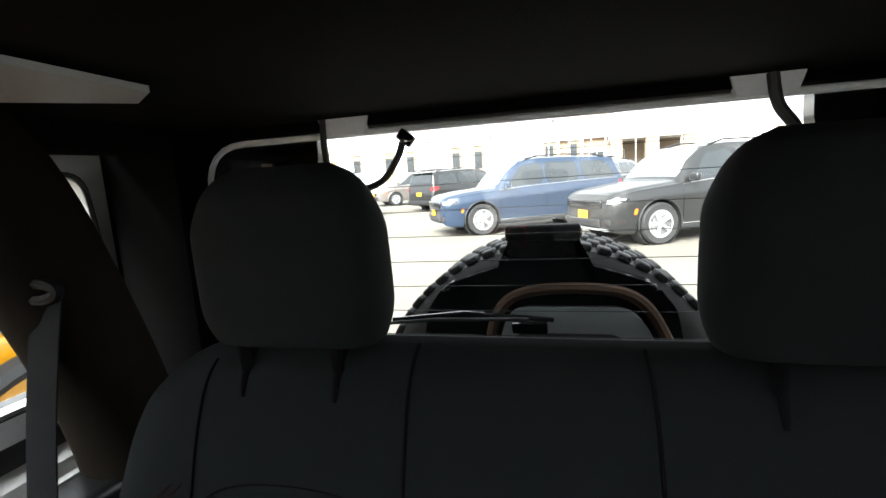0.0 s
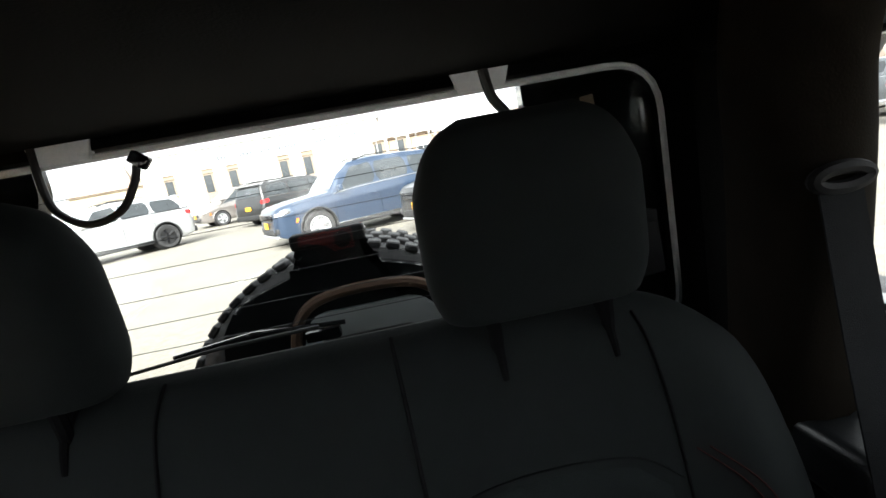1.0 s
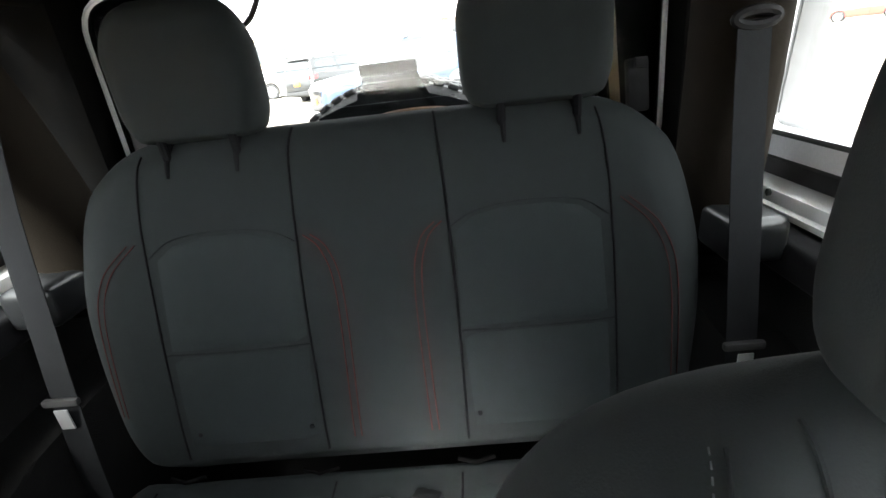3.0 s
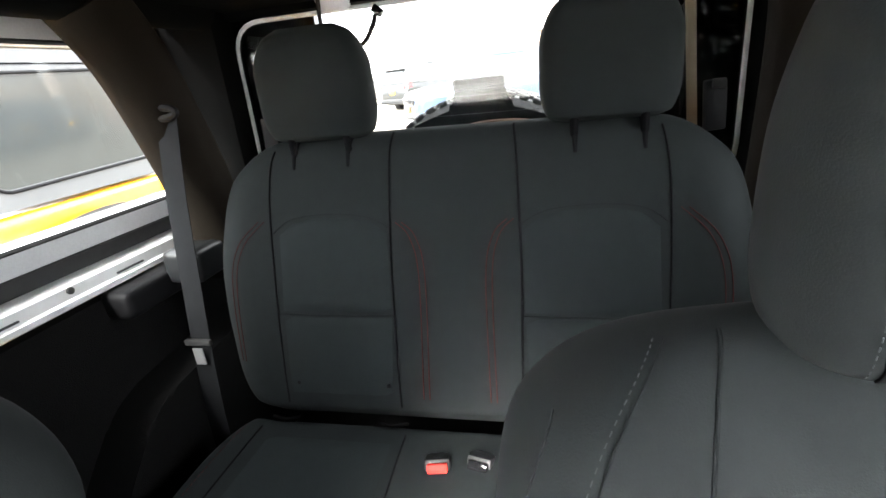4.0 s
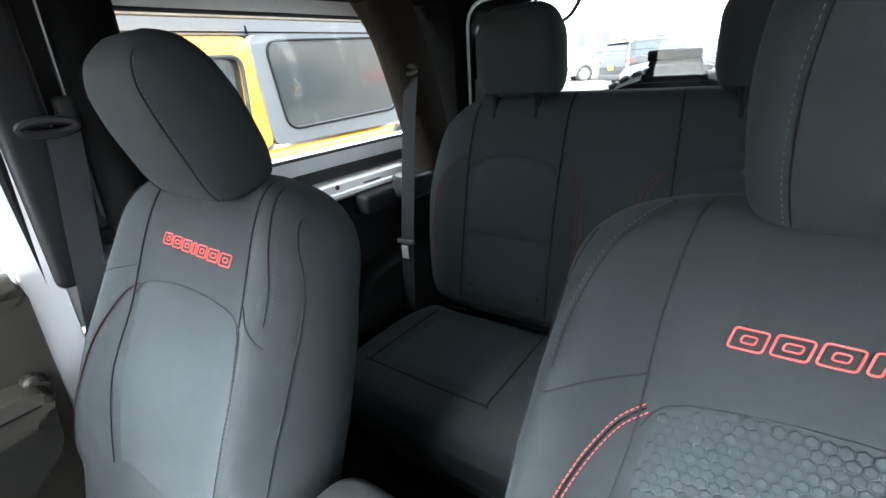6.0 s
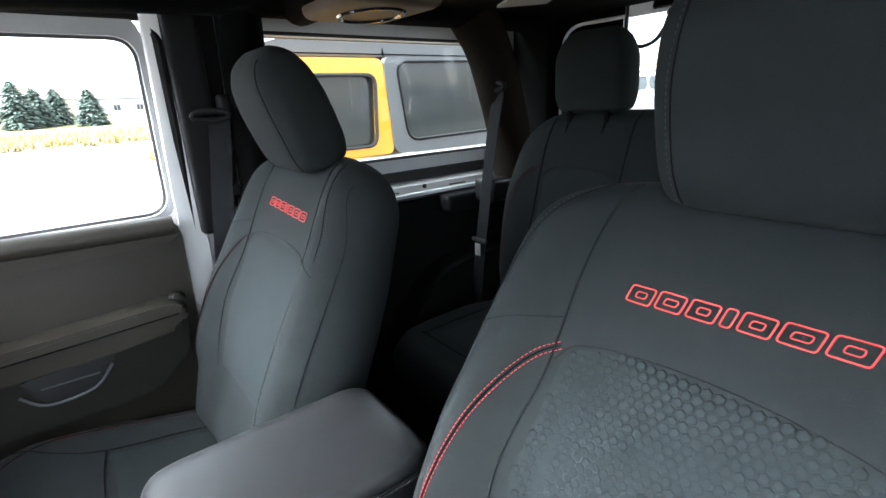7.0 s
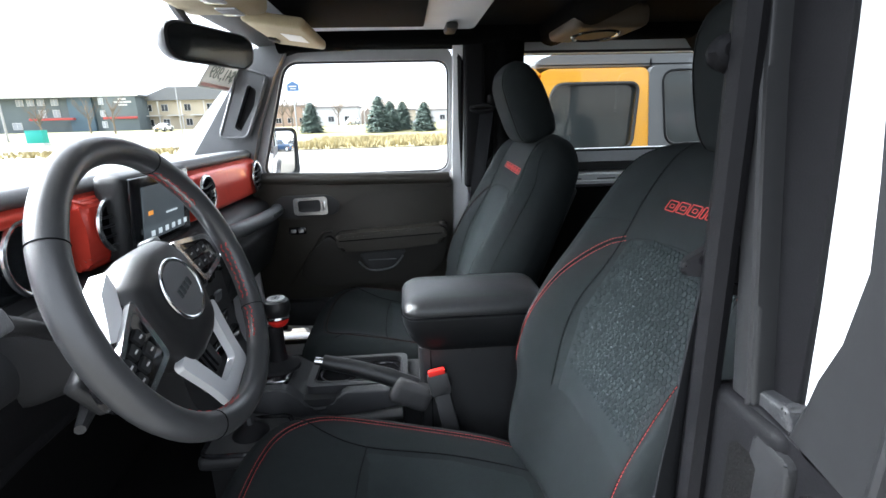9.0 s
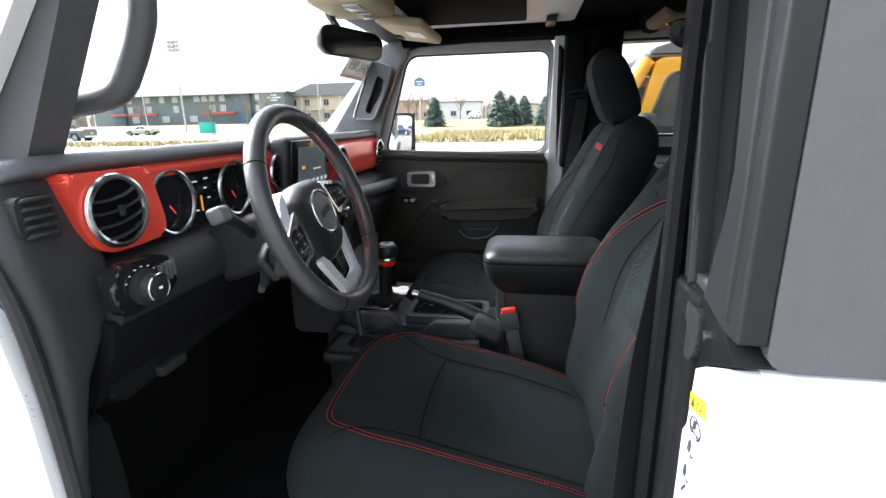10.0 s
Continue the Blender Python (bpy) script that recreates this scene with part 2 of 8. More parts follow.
def loft(rings, cap=True, closed=True, bm=None):
    bm = bm or bmesh.new()
    vs = [[bm.verts.new(p) for p in ring] for ring in rings]
    n = len(vs[0])
    for a, b in zip(vs, vs[1:]):
        for i in range(n if closed else n - 1):
            j = (i + 1) % n
            bm.faces.new((a[i], a[j], b[j], b[i]))
    if cap and closed:
        bm.faces.new(vs[0][::-1])
        bm.faces.new(vs[-1])
    return bm


def tube(pts, r, n=8, closed=False, bm=None, flat=1.0):
    """A round rod along points; r may be a list."""
    pts = [Vector(p) for p in pts]
    k = len(pts)
    rs = r if isinstance(r, (list, tuple)) else [r] * k
    rings, up = [], None
    for i, p in enumerate(pts):
        if closed:
            d = pts[(i + 1) % k] - pts[i - 1]
        else:
            d = pts[min(i + 1, k - 1)] - pts[max(i - 1, 0)]
        d.normalize()
        if up is None:
            up = Vector((0, 0, 1)) if abs(d.z) < 0.9 else Vector((0, 1, 0))
        side = d.cross(up).normalized()
        up = side.cross(d).normalized()
        rings.append([p + (side * math.cos(a) + up * math.sin(a) * flat) * rs[i] for a in [2 * math.pi * q / n for q in range(n)]])
    if closed:
        rings.append(rings[0])
        bm = loft(rings, False, True, bm)
        bmesh.ops.remove_doubles(bm, verts=bm.verts, dist=1e-6)
        return bm
    return loft(rings, True, True, bm)


def prism(poly, a, b, axis="x", bm=None, r=0.0, seg=2):
    """A polygon drawn across an axis, pushed out from a to b along it."""
    def at(p, v):
        u, w = p
        return {"x": (v, u, w), "y": (u, v, w), "z": (u, w, v)}[axis]
    own = loft([[at(p, a) for p in poly], [at(p, b) for p in poly]])
    if r > 0:
        bmesh.ops.bevel(own, geom=list(own.edges), offset=r, segments=seg, profile=0.6, affect="EDGES")
    if bm is None:
        return own
    return join(bm, own)


def rounded(poly, r, n=4):
    """A polygon with rounded corners."""
    out, k = [], len(poly)
    for i in range(k):
        p0, p1, p2 = Vector(poly[i - 1]), Vector(poly[i]), Vector(poly[(i + 1) % k])
        d0, d1 = (p0 - p1), (p2 - p1)
        q = min(r, d0.length * 0.45, d1.length * 0.45)
        a, b = p1 + d0.normalized() * q, p1 + d1.normalized() * q
        for s in range(n + 1):
            t = s / n
            out.append(tuple(a * (1 - t) ** 2 + p1 * 2 * t * (1 - t) + b * t ** 2))
    return out


def ring_plate(outer, inner, a, b, axis="x"):
    """A plate with one opening; both outlines have the same number of points."""
    def at(p, v):
        u, w = p
        return {"x": (v, u, w), "y": (u, v, w), "z": (u, w, v)}[axis]
    bm = bmesh.new()
    rows = [[bm.verts.new(at(p, v)) for p in poly] for poly, v in ((outer, a), (inner, a), (inner, b), (outer, b))]
    n = len(outer)
    for r0, r1 in zip(rows, rows[1:] + rows[:1]):
        for i in range(n):
            j = (i + 1) % n
            bm.faces.new((r0[i], r0[j], r1[j], r1[i]))
    return bm


def smooth_line(pts, n=6, closed=False):
    """More points on a soft curve through the given ones."""
    pts = [Vector(p) for p in pts]
    k, out = len(pts), []
    for i in range(k if closed else k - 1):
        if closed:
            p0, p1, p2, p3 = (pts[(i + j - 1) % k] for j in range(4))
        else:
            p0, p1, p2, p3 = pts[max(i - 1, 0)], pts[i], pts[i + 1], pts[min(i + 2, k - 1)]
        for s in range(n):
            t = s / n
            out.append(0.5 * (2 * p1 + (p2 - p0) * t + (2 * p0 - 5 * p1 + 4 * p2 - p3) * t * t + (3 * p1 - p0 - 3 * p2 + p3) * t ** 3))
    if not closed:
        out.append(pts[-1])
    return out


def lathe(profile, n=32, bm=None, cap=True):
    """A turned shape about the y axis; profile rows of radius and y."""
    rings = [[(r * math.cos(2 * math.pi * i / n), y, r * math.sin(2 * math.pi * i / n)) for i in range(n)] for r, y in profile]
    return loft(rings, cap, True, bm)


def soft_curve(xs, ys, at):
    """A smooth curve through points that never overshoots them."""
    h, d = np.diff(xs), np.diff(ys) / np.diff(xs)
    m = np.zeros(len(xs))
    m[0], m[-1] = d[0], d[-1]
    for i in range(1, len(xs) - 1):
        if d[i - 1] * d[i] > 0:
            a, b = 2 * h[i] + h[i - 1], h[i] + 2 * h[i - 1]
            m[i] = (a + b) / (a / d[i - 1] + b / d[i])
    k = np.clip(np.searchsorted(xs, at) - 1, 0, len(h) - 1)
    t = (at - xs[k]) / h[k]
    return (ys[k] * (1 + 2 * t) * (1 - t) ** 2 + m[k] * h[k] * t * (1 - t) ** 2 + ys[k + 1] * t * t * (3 - 2 * t) + m[k + 1] * h[k] * t * t * (t - 1))


class Pad:
    """A stuffed cushion: local x across, z along its length, front towards -y."""

    def __init__(self, rows, power=5.0, bolster=0.0, at=0.8, wide=0.13, dish=0.0):
        self.rows, self.power, self.bolster, self.at, self.wide, self.dish = rows, power, bolster, at, wide, dish
        hs = np.array([r[0] for r in rows])
        self.hs = np.linspace(hs[0], hs[-1], 400)
        self.cols = [soft_curve(hs, np.array([r[k] for r in rows]), self.hs) for k in range(1, 6)]

    def row(self, h):
        return [float(np.interp(h, self.hs, col)) for col in self.cols]

    def front(self, x, h):
        w, f, b, off, bol = self.row(h)
        u = min(abs(x) / w, 1.0)
        e = max(1 - u ** self.power, 0.0) ** 0.5
        bump = self.bolster * bol * math.exp(-((u - self.at) / self.wide) ** 2)
        return off - (f + bump - self.dish * (1 - u * u)) * e

    def mesh(self, n=20, rings=40):
        h0, h1 = self.rows[0][0], self.rows[-1][0]
        out = []
        for k in range(rings + 1):
            s = k / rings
            h = h0 + (h1 - h0) * (0.5 - 0.5 * math.cos(math.pi * s))
            w, f, b, off, bol = self.row(h)
            xs = [w * math.sin(math.pi / 2 * (-1 + 2 * i / n)) for i in range(n + 1)]
            ring = [(x, self.front(x, h), h) for x in xs]
            ring += [(x, off + b * max(1 - abs(x / w) ** self.power, 0.0) ** 0.5, h) for x in xs[-2:0:-1]]
            out.append(ring)
        return loft(out)

    def line(self, pts, lift=0.0008, n=8):
        """Points x, h on the front, carried onto the surface."""
        return [(p.x, self.front(p.x, p.y) - lift, p.y) for p in smooth_line([(x, h, 0) for x, h in pts], n)]


def dashes(pts, r, length=0.006, gap=0.004):
    """A row of stitches along a line of points."""
    pts = [Vector(p) for p in pts]
    bm, d, acc = bmesh.new(), [0.0], 0.0
    for a, b in zip(pts, pts[1:]):
        acc += (b - a).length
        d.append(acc)
    def at(s):
        for i in range(len(pts) - 1):
            if d[i + 1] >= s:
                t = (s - d[i]) / max(d[i + 1] - d[i], 1e-9)
                return pts[i].lerp(pts[i + 1], t)
        return pts[-1]
    s = 0.0
    while s + length < acc:
        tube([at(s), at(s + length)], r, 4, bm=bm)
        s += length + gap
    return bm


def cell_mesh(q):
    """One low six-sided cell of embossed cloth, top towards -y."""
    bm = bmesh.new()
    ang = [math.pi / 6 + math.pi / 3 * i for i in range(6)]
    v0 = [bm.verts.new((q * math.cos(a), 0.0008, q * math.sin(a))) for a in ang]
    v1 = [bm.verts.new((q * 0.93 * math.cos(a), -0.0010, q * 0.93 * math.sin(a))) for a in ang]
    v2 = [bm.verts.new((q * 0.70 * math.cos(a), -0.0018, q * 0.70 * math.sin(a))) for a in ang]
    for r0, r1 in ((v0, v1), (v1, v2)):
        for i in range(6):
            j = (i + 1) % 6
            bm.faces.new((r0[i], r0[j], r1[j], r1[i]))
    bm.faces.new(v2)
    return bm


def cells(pad, rows, pitch, parent, material, most=300):
    """Six-sided cells laid on a pad's front, inside rows of (h, x0, x1)."""
    hs = [r[0] for r in rows]
    h, k, spots = hs[-1] - pitch * 0.6, 0, []
    while h > hs[0] + pitch * 0.4:
        x0, x1 = np.interp(h, hs, [r[1] for r in rows]), np.interp(h, hs, [r[2] for r in rows])
        n = int((x1 - x0) / pitch)
        for i in range(-n, n + 1):
            x = (i + 0.5 * (k % 2)) * pitch
            if x0 + pitch * 0.5 < x < x1 - pitch * 0.5:
                spots.append((x, h))
        h -= pitch * 0.87
        k += 1
    base = cell_mesh(pitch * 0.52)
    bmesh.ops.scale(base, vec=(1, 0.6, 1), verts=base.verts)
    flat = bpy.data.meshes.new("cell")
    base.to_mesh(flat)
    flat.materials.append(material)
    verts, faces = [tuple(v.co) for v in flat.vertices], [tuple(p.vertices) for p in flat.polygons]
    rest_v, rest_f = [], []
    for j, (x, h) in enumerate(spots):
        e = 0.004
        du = (pad.front(x + e, h) - pad.front(x - e, h)) / (2 * e)
        dv = (pad.front(x, h + e) - pad.front(x, h - e)) / (2 * e)
        ux, uz = Vector((1, du, 0)).normalized(), Vector((0, dv, 1)).normalized()
        uy = uz.cross(ux).normalized()
        m = Matrix.Translation((x, pad.front(x, h) - 0.0014, h)) @ Matrix((ux, uy, uz)).transposed().to_4x4()
        if j < most:
            ob = new("cell", flat)
            ob.parent = parent
            ob.matrix_local = m
        else:
            o = len(rest_v)
            rest_v += [tuple(m @ Vector(v)) for v in verts]
            rest_f += [tuple(o + i for i in f) for f in faces]
    if rest_v and most:
        me = bpy.data.meshes.new("embossed_cloth")
        me.from_pydata(rest_v, [], rest_f)
        me.materials.append(material)
        ob = new("embossed_cloth", me)
        ob.parent = parent
        tagged(ob, kind="stuff")


def patch(pad, rows, lift=0.0015, nx=10, nh=16, thick=0.004):
    """A panel of cloth sewn onto a pad's front, inside rows of (h, x0, x1)."""
    hs = [r[0] for r in rows]
    bm = bmesh.new()
    grid = []
    for k in range(nh + 1):
        h = hs[0] + (hs[-1] - hs[0]) * k / nh
        x0, x1 = np.interp(h, hs, [r[1] for r in rows]), np.interp(h, hs, [r[2] for r in rows])
        line = []
        for i in range(nx + 1):
            x = x0 + (x1 - x0) * i / nx
            edge = 0.0 if i in (0, nx) or k in (0, nh) else 1.0
            line.append(bm.verts.new((x, pad.front(x, h) - (lift if edge else -0.001), h)))
        grid.append(line)
    for a, b in zip(grid, grid[1:]):
        for i in range(nx):
            bm.faces.new((a[i], a[i + 1], b[i + 1], b[i]))
    return bm


# ---- the cabin's shell ----
FLOOR_Z = 0.36
solid("floor", rbox((0, -0.3, FLOOR_Z - 0.03), (1.44, 2.5, 0.06), 0.005), CARPET, "black carpeted cabin floor of the off-road car", "floor", kind="structure")
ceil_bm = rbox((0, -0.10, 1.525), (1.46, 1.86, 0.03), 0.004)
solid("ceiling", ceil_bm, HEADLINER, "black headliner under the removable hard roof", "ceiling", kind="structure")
solid("roof_panel_trim", prism(rounded([(-0.60, -0.96), (-0.02, -0.96), (-0.02, -0.36), (-0.60, -0.36)], 0.05), 1.500, 1.509, "z"), GREYINNER,
      "light grey inner shell of the removable front roof panel", "roof panel", kind="structure")
solid("roof_panel_trim", prism(rounded([(0.02, -0.96), (0.60, -0.96), (0.60, -0.36), (0.02, -0.36)], 0.05), 1.500, 1.509, "z"), GREYINNER,
      "light grey inner shell of the removable front roof panel", "roof panel", kind="structure")
for sx in (-1, 1):
    solid("roof_panel_pad", rbox((sx * 0.30, -0.70, 1.494), (0.36, 0.36, 0.014), 0.006), HEADLINER,
          "black insulating pad on the roof panel", "roof pad", kind="structure")
    solid("roof_latch", rbox((sx * 0.50, -0.44, 1.487), (0.10, 0.035, 0.02), 0.008), PLASTIC,
          "black roof panel latch handle", "latch")
solid("roof_shell", rbox((0, -0.08, 1.575), (1.52, 1.92, 0.06), 0.03), HARDTOP, "charcoal hard roof shell", "roof", kind="structure")
solid("roof_header", prism(rounded([(-1.06, 1.47), (-0.94, 1.475), (-0.92, 1.52), (-1.0, 1.56), (-1.06, 1.54)], 0.015), -0.74, 0.74, "x"), PLASTIC,
      "black trimmed windshield header beam", "header", kind="structure")

WIN = [(-0.20, 1.11), (0.725, 1.11), (0.690, 1.445), (-0.20, 1.445)]
for sx, side in ((-1, "left"), (1, "right")):
    wall = thing("wall_" + side, "white car side wall with black inner trim and a painted top rail", "car side", kind="structure")
    part("inner_trim", rbox((sx * 0.715, 0.24, 0.66), (0.035, 1.16, 0.62), 0.01), CARPET, wall)
    if sx > 0:
        part("body_panel", rbox((0.800, 0.29, 0.535), (0.058, 1.19, 0.85), 0.008), WHITEPAINT, wall, "white painted outer body panel")
    else:
        part("body_panel", rbox((-0.773, 0.29, 0.53), (0.056, 1.16, 0.84), 0.012), WHITEPAINT, wall, "white painted outer body panel")
    # painted rail with slots and bolts under the side window
    rail = prism([(sx * 0.690, 0.985), (sx * 0.690, 0.995), (sx * 0.700, 0.998), (sx * 0.705, 1.018), (sx * 0.730, 1.028), (sx * 0.765, 1.03), (sx * 0.765, 0.985)], -0.28, 0.78, "y")
    part("rail", rail, WHITEPAINT, wall, "white painted steel rail")
    for y in (-0.12, 0.284, 0.60):
        part("bolt", join(lathe([(0.004, 0.0), (0.007, 0.001), (0.007, 0.005), (0.004, 0.007)], 12), bmesh.new()), RUBBER, wall).matrix_local = pose(sx * 0.704, y, 1.012, 0, 0, 90 * sx)
    for y in (0.02, 0.15, 0.42) if sx < 0 else ():
        part("slot", rbox((sx * 0.701, y, 1.003), (0.006, 0.07, 0.004), 0.0015), INK, wall)
    part("seal", rbox((sx * 0.745, 0.25, 1.046), (0.03, 1.06, 0.032), 0.006), RUBBER, wall, "black rubber seal")
    outer = rounded([(-0.305, 0.955), (0.86, 0.955), (0.86, 1.56), (-0.305, 1.56)], 0.02, 4)
    inner = rounded(WIN, 0.035, 4)
    side_bm = ring_plate(outer, inner, sx * 0.772, sx * (0.829 if sx > 0 else 0.80), "x")
    for v in side_bm.verts:
        if sx > 0 and v.co.z < 1.0:
            v.co.z += 0.008
    part("hardtop_side", side_bm, HARDTOP, wall, "charcoal hard top side")
    lip = rounded([(-0.26, 1.060), (0.745, 1.060), (0.735, 1.515), (-0.26, 1.515)], 0.035, 4)
    part("window_reveal", ring_plate(lip, inner, sx * 0.742, sx * 0.771, "x"), GREYINNER, wall, "light grey inner window surround")
    part("seal_edge", tube([(sx * 0.743, y, z) for y, z in rounded([(-0.205, 1.105), (0.73, 1.105), (0.695, 1.45), (-0.205, 1.45)], 0.035, 6)], 0.005, 6, True), RUBBER, wall)
    win = solid("window_" + ("1" if sx < 0 else "2"), prism(inner, sx * 0.774, sx * 0.778, "x"), TINT, "fixed rear side window pane", "window", kind="structure")
    # wheel house, shelf and cap beside the rear bench
    solid("wheel_house", prism(rounded([(0.04, 0.37), (0.14, 0.62), (0.28, 0.76), (0.74, 0.80), (0.78, 0.37)], 0.06), sx * 0.595, sx * 0.70, "x", r=0.012), CARPET,
          "black moulded wheel house cover beside the bench", "wheel house", kind="structure")
    shelf = solid("side_shelf", rbox((sx * 0.672, 0.53, 0.950), (0.07, 0.40, 0.06), 0.018, 4), PILLARBLACK, "black moulded plastic shelf under the side rail", "shelf", kind="structure")
    part("cap", rbox((sx * 0.602, 0.525, 0.985), (0.09, 0.16, 0.075), 0.018, 4), SHELFBLACK, shelf, "raised black cap around the padded bar")
    # padded sport bar
    bar = thing("sport_bar", "black padded roll bar along the side of the cabin", "roll bar", kind="structure")
    line_ = [(0.60, 0.605, 0.93), (0.60, 0.575, 1.12), (0.602, 0.515, 1.32), (0.61, 0.475, 1.43), (0.615, 0.42, 1.51)] if sx < 0 else [(0.60, 0.605, 0.93), (0.602, 0.59, 1.12), (0.600, 0.575, 1.32), (0.592, 0.565, 1.43), (0.585, 0.54, 1.51)]
    part("rear_upright", tube(smooth_line([(sx * x, y, z) for x, y, z in line_], 4), 0.070, 18), BARCLOTH, bar)
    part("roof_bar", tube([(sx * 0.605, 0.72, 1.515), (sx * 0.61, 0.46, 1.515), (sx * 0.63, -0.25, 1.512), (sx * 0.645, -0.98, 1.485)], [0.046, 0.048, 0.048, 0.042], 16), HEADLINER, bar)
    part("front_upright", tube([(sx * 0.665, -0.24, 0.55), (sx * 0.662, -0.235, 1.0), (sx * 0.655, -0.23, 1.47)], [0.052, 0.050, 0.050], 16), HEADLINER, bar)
    if sx < 0:
        part("pad_seam", tube([(sx * 0.546, 0.560, 0.95), (sx * 0.546, 0.535, 1.12), (sx * 0.549, 0.472, 1.32)], 0.002, 6), SEAM, bar)
    # door opening: pillar with painted shut face, seal and black cover
    pil = thing("door_pillar", "white painted door pillar with black seal and trim", "pillar", kind="structure")
    dy = 0.045 if sx > 0 else 0.0
    if sx > 0:
        part("shut_face", prism([(0.690, 0.40), (0.8265, 0.40), (0.8265, 0.955), (0.818, 0.957), (0.783, 0.940), (0.757, 0.924), (0.756, 0.855), (0.748, 0.842), (0.692, 0.795), (0.685, 0.78)], -0.334, -0.29, "y", r=0.002), WHITEPAINT, pil)
    else:
        part("shut_face", prism(rounded([(-0.385, 0.36), (-0.29, 0.36), (-0.29, 0.965), (-0.335, 0.965), (-0.350, 0.90), (-0.38, 0.855)], 0.012), -0.728, -0.796, "x", r=0.006), WHITEPAINT, pil)
    upper = prism(rounded([(-0.330 + dy - 0.045, 1.12), (-0.335 + dy - 0.03, 1.02), (-0.325 + dy - 0.03, 1.0), (-0.27, 1.10), (-0.26, 1.50), (-0.37 + dy - 0.02, 1.50)], 0.012), sx * 0.738, sx * 0.757, "x")
    if sx < 0:
        part("upper_shut_face", upper, PILLARBLACK, pil)
        part("shut_bridge", rbox((-0.748, -0.362, 0.985), (0.020, 0.056, 0.19), 0.004), WHITEPAINT, pil)
    if sx > 0:
        inner_edge = [(0.711, 1.000), (0.700, 1.08), (0.688, 1.16), (0.675, 1.25), (0.650, 1.50)]
        seal_edge = [(0.733, 1.000), (0.730, 1.09), (0.725, 1.18), (0.719, 1.27), (0.700, 1.50)]
        lit_edge = [(0.750, 1.025), (0.762, 1.050), (0.769, 1.082), (0.776, 1.13), (0.775, 1.18), (0.765, 1.224), (0.757, 1.279), (0.730, 1.50)]
        part("cover", prism(inner_edge + [(0.636, 1.50), (0.654, 1.25), (0.669, 1.15), (0.685, 1.000)], -0.332, -0.296, "y", r=0.004, seg=3), PILLARGREY, pil, "dark grey plastic pillar cover")
        part("seal_band", prism(seal_edge + [(x - 0.003, z) for x, z in inner_edge[::-1]], -0.316, -0.290, "y", r=0.003), PILLARBLACK, pil, "broad black rubber door seal")
        part("cover_ridge", tube([(x - 0.006, -0.332, z) for x, z in inner_edge], 0.0022, 6), PILLARGREY, pil)
        part("upper_shut_face", prism([(0.712, 0.99), (0.80, 0.99), (0.80, 1.13), (0.79, 1.28), (0.765, 1.50), (0.690, 1.50), (0.709, 1.27)], -0.311, -0.2955, "y"), WHITEPAINT, pil, "white painted upper shut face", False)
        part("front_edge", prism([(0.742, 0.996)] + lit_edge + [(0.829, 1.50), (0.829, 0.985), (0.795, 0.985), (0.760, 0.998)], -0.331, -0.3055, "y", r=0.004, seg=3), PILLARGREY, pil, "charcoal front edge of the hard top")
        part("edge_rib", tube([(0.792, -0.331, 1.50), (0.806, -0.331, 1.24), (0.810, -0.331, 1.10), (0.806, -0.331, 1.00)], 0.0045, 8), PILLARGREY, pil)
        part("foot_block", prism([(0.700, 0.90), (0.757, 0.926), (0.783, 0.942), (0.818, 0.959), (0.828, 0.966), (0.80, 0.990), (0.76, 0.996), (0.714, 1.003), (0.700, 1.0)], -0.331, -0.29, "y", r=0.003), PILLARBLACK, pil, "black moulded latch cover")
    else:
        part("cover", rbox((sx * 0.705, -0.345, 1.245), (0.062, 0.072, 0.51), 0.014, 3), PILLARBLACK, pil, "black plastic pillar cover")
    part("lower_cover", rbox((sx * (0.705 if sx > 0 else 0.69), -0.30, 0.80), (0.085 if sx > 0 else 0.05, 0.075 if sx > 0 else 0.10, 0.40), 0.012, 3), PILLARBLACK, pil)
    inn = 0.045 if sx > 0 else 0.0
    part("seal", tube([(sx * (0.722 - inn), -0.392 + dy, 0.45), (sx * (0.712 - inn), -0.392 + 1.1 * dy, 1.0), (sx * (0.705 - inn), -0.390 + 1.1 * dy, 1.42), (sx * 0.72, -0.41, 1.47), (sx * 0.71, -0.90, 1.475)] + ([(sx * 0.71, -1.02, 1.44), (sx * 0.725, -1.10, 1.25)] if sx < 0 else []), 0.012, 8), PILLARBLACK, pil, "black rubber door seal")
    if sx < 0:
        part("drip_edge", rbox((-0.781, -0.312, 1.265), (0.040, 0.030, 0.56), 0.008), DASHGREY, pil)
        part("gap_seal", rbox((-0.753, -0.314, 1.265), (0.026, 0.044, 0.56), 0.008), PILLARBLACK, pil)
    else:
        part("latch_cover", prism(rounded([(0.716, 0.930), (0.742, 0.922), (0.757, 0.940), (0.757, 0.985), (0.720, 0.990)], 0.008, 3), -0.338, -0.325, "y", r=0.004, seg=2), PILLARGREY, pil, "small grey latch cover")
        part("seal_foot", prism(rounded([(0.690, 0.996), (0.700, 0.984), (0.719, 0.981), (0.744, 0.994), (0.735, 1.016), (0.695, 1.012)], 0.005, 3), -0.327, -0.300, "y", r=0.005, seg=3), DASHGREY, pil, "grey foot of the rubber seal")
        part("latch_bolt", tube([(0.772, -0.338, 0.968), (0.772, -0.330, 0.968)], 0.005, 8), CHROME, pil)
        lab = part("warning_label", prism([(0.757, 0.897), (0.797, 0.908), (0.798, 0.889), (0.757, 0.878)], -0.3352, -0.3342, "y"), YELLOWLABEL, pil, "yellow warning label", False)
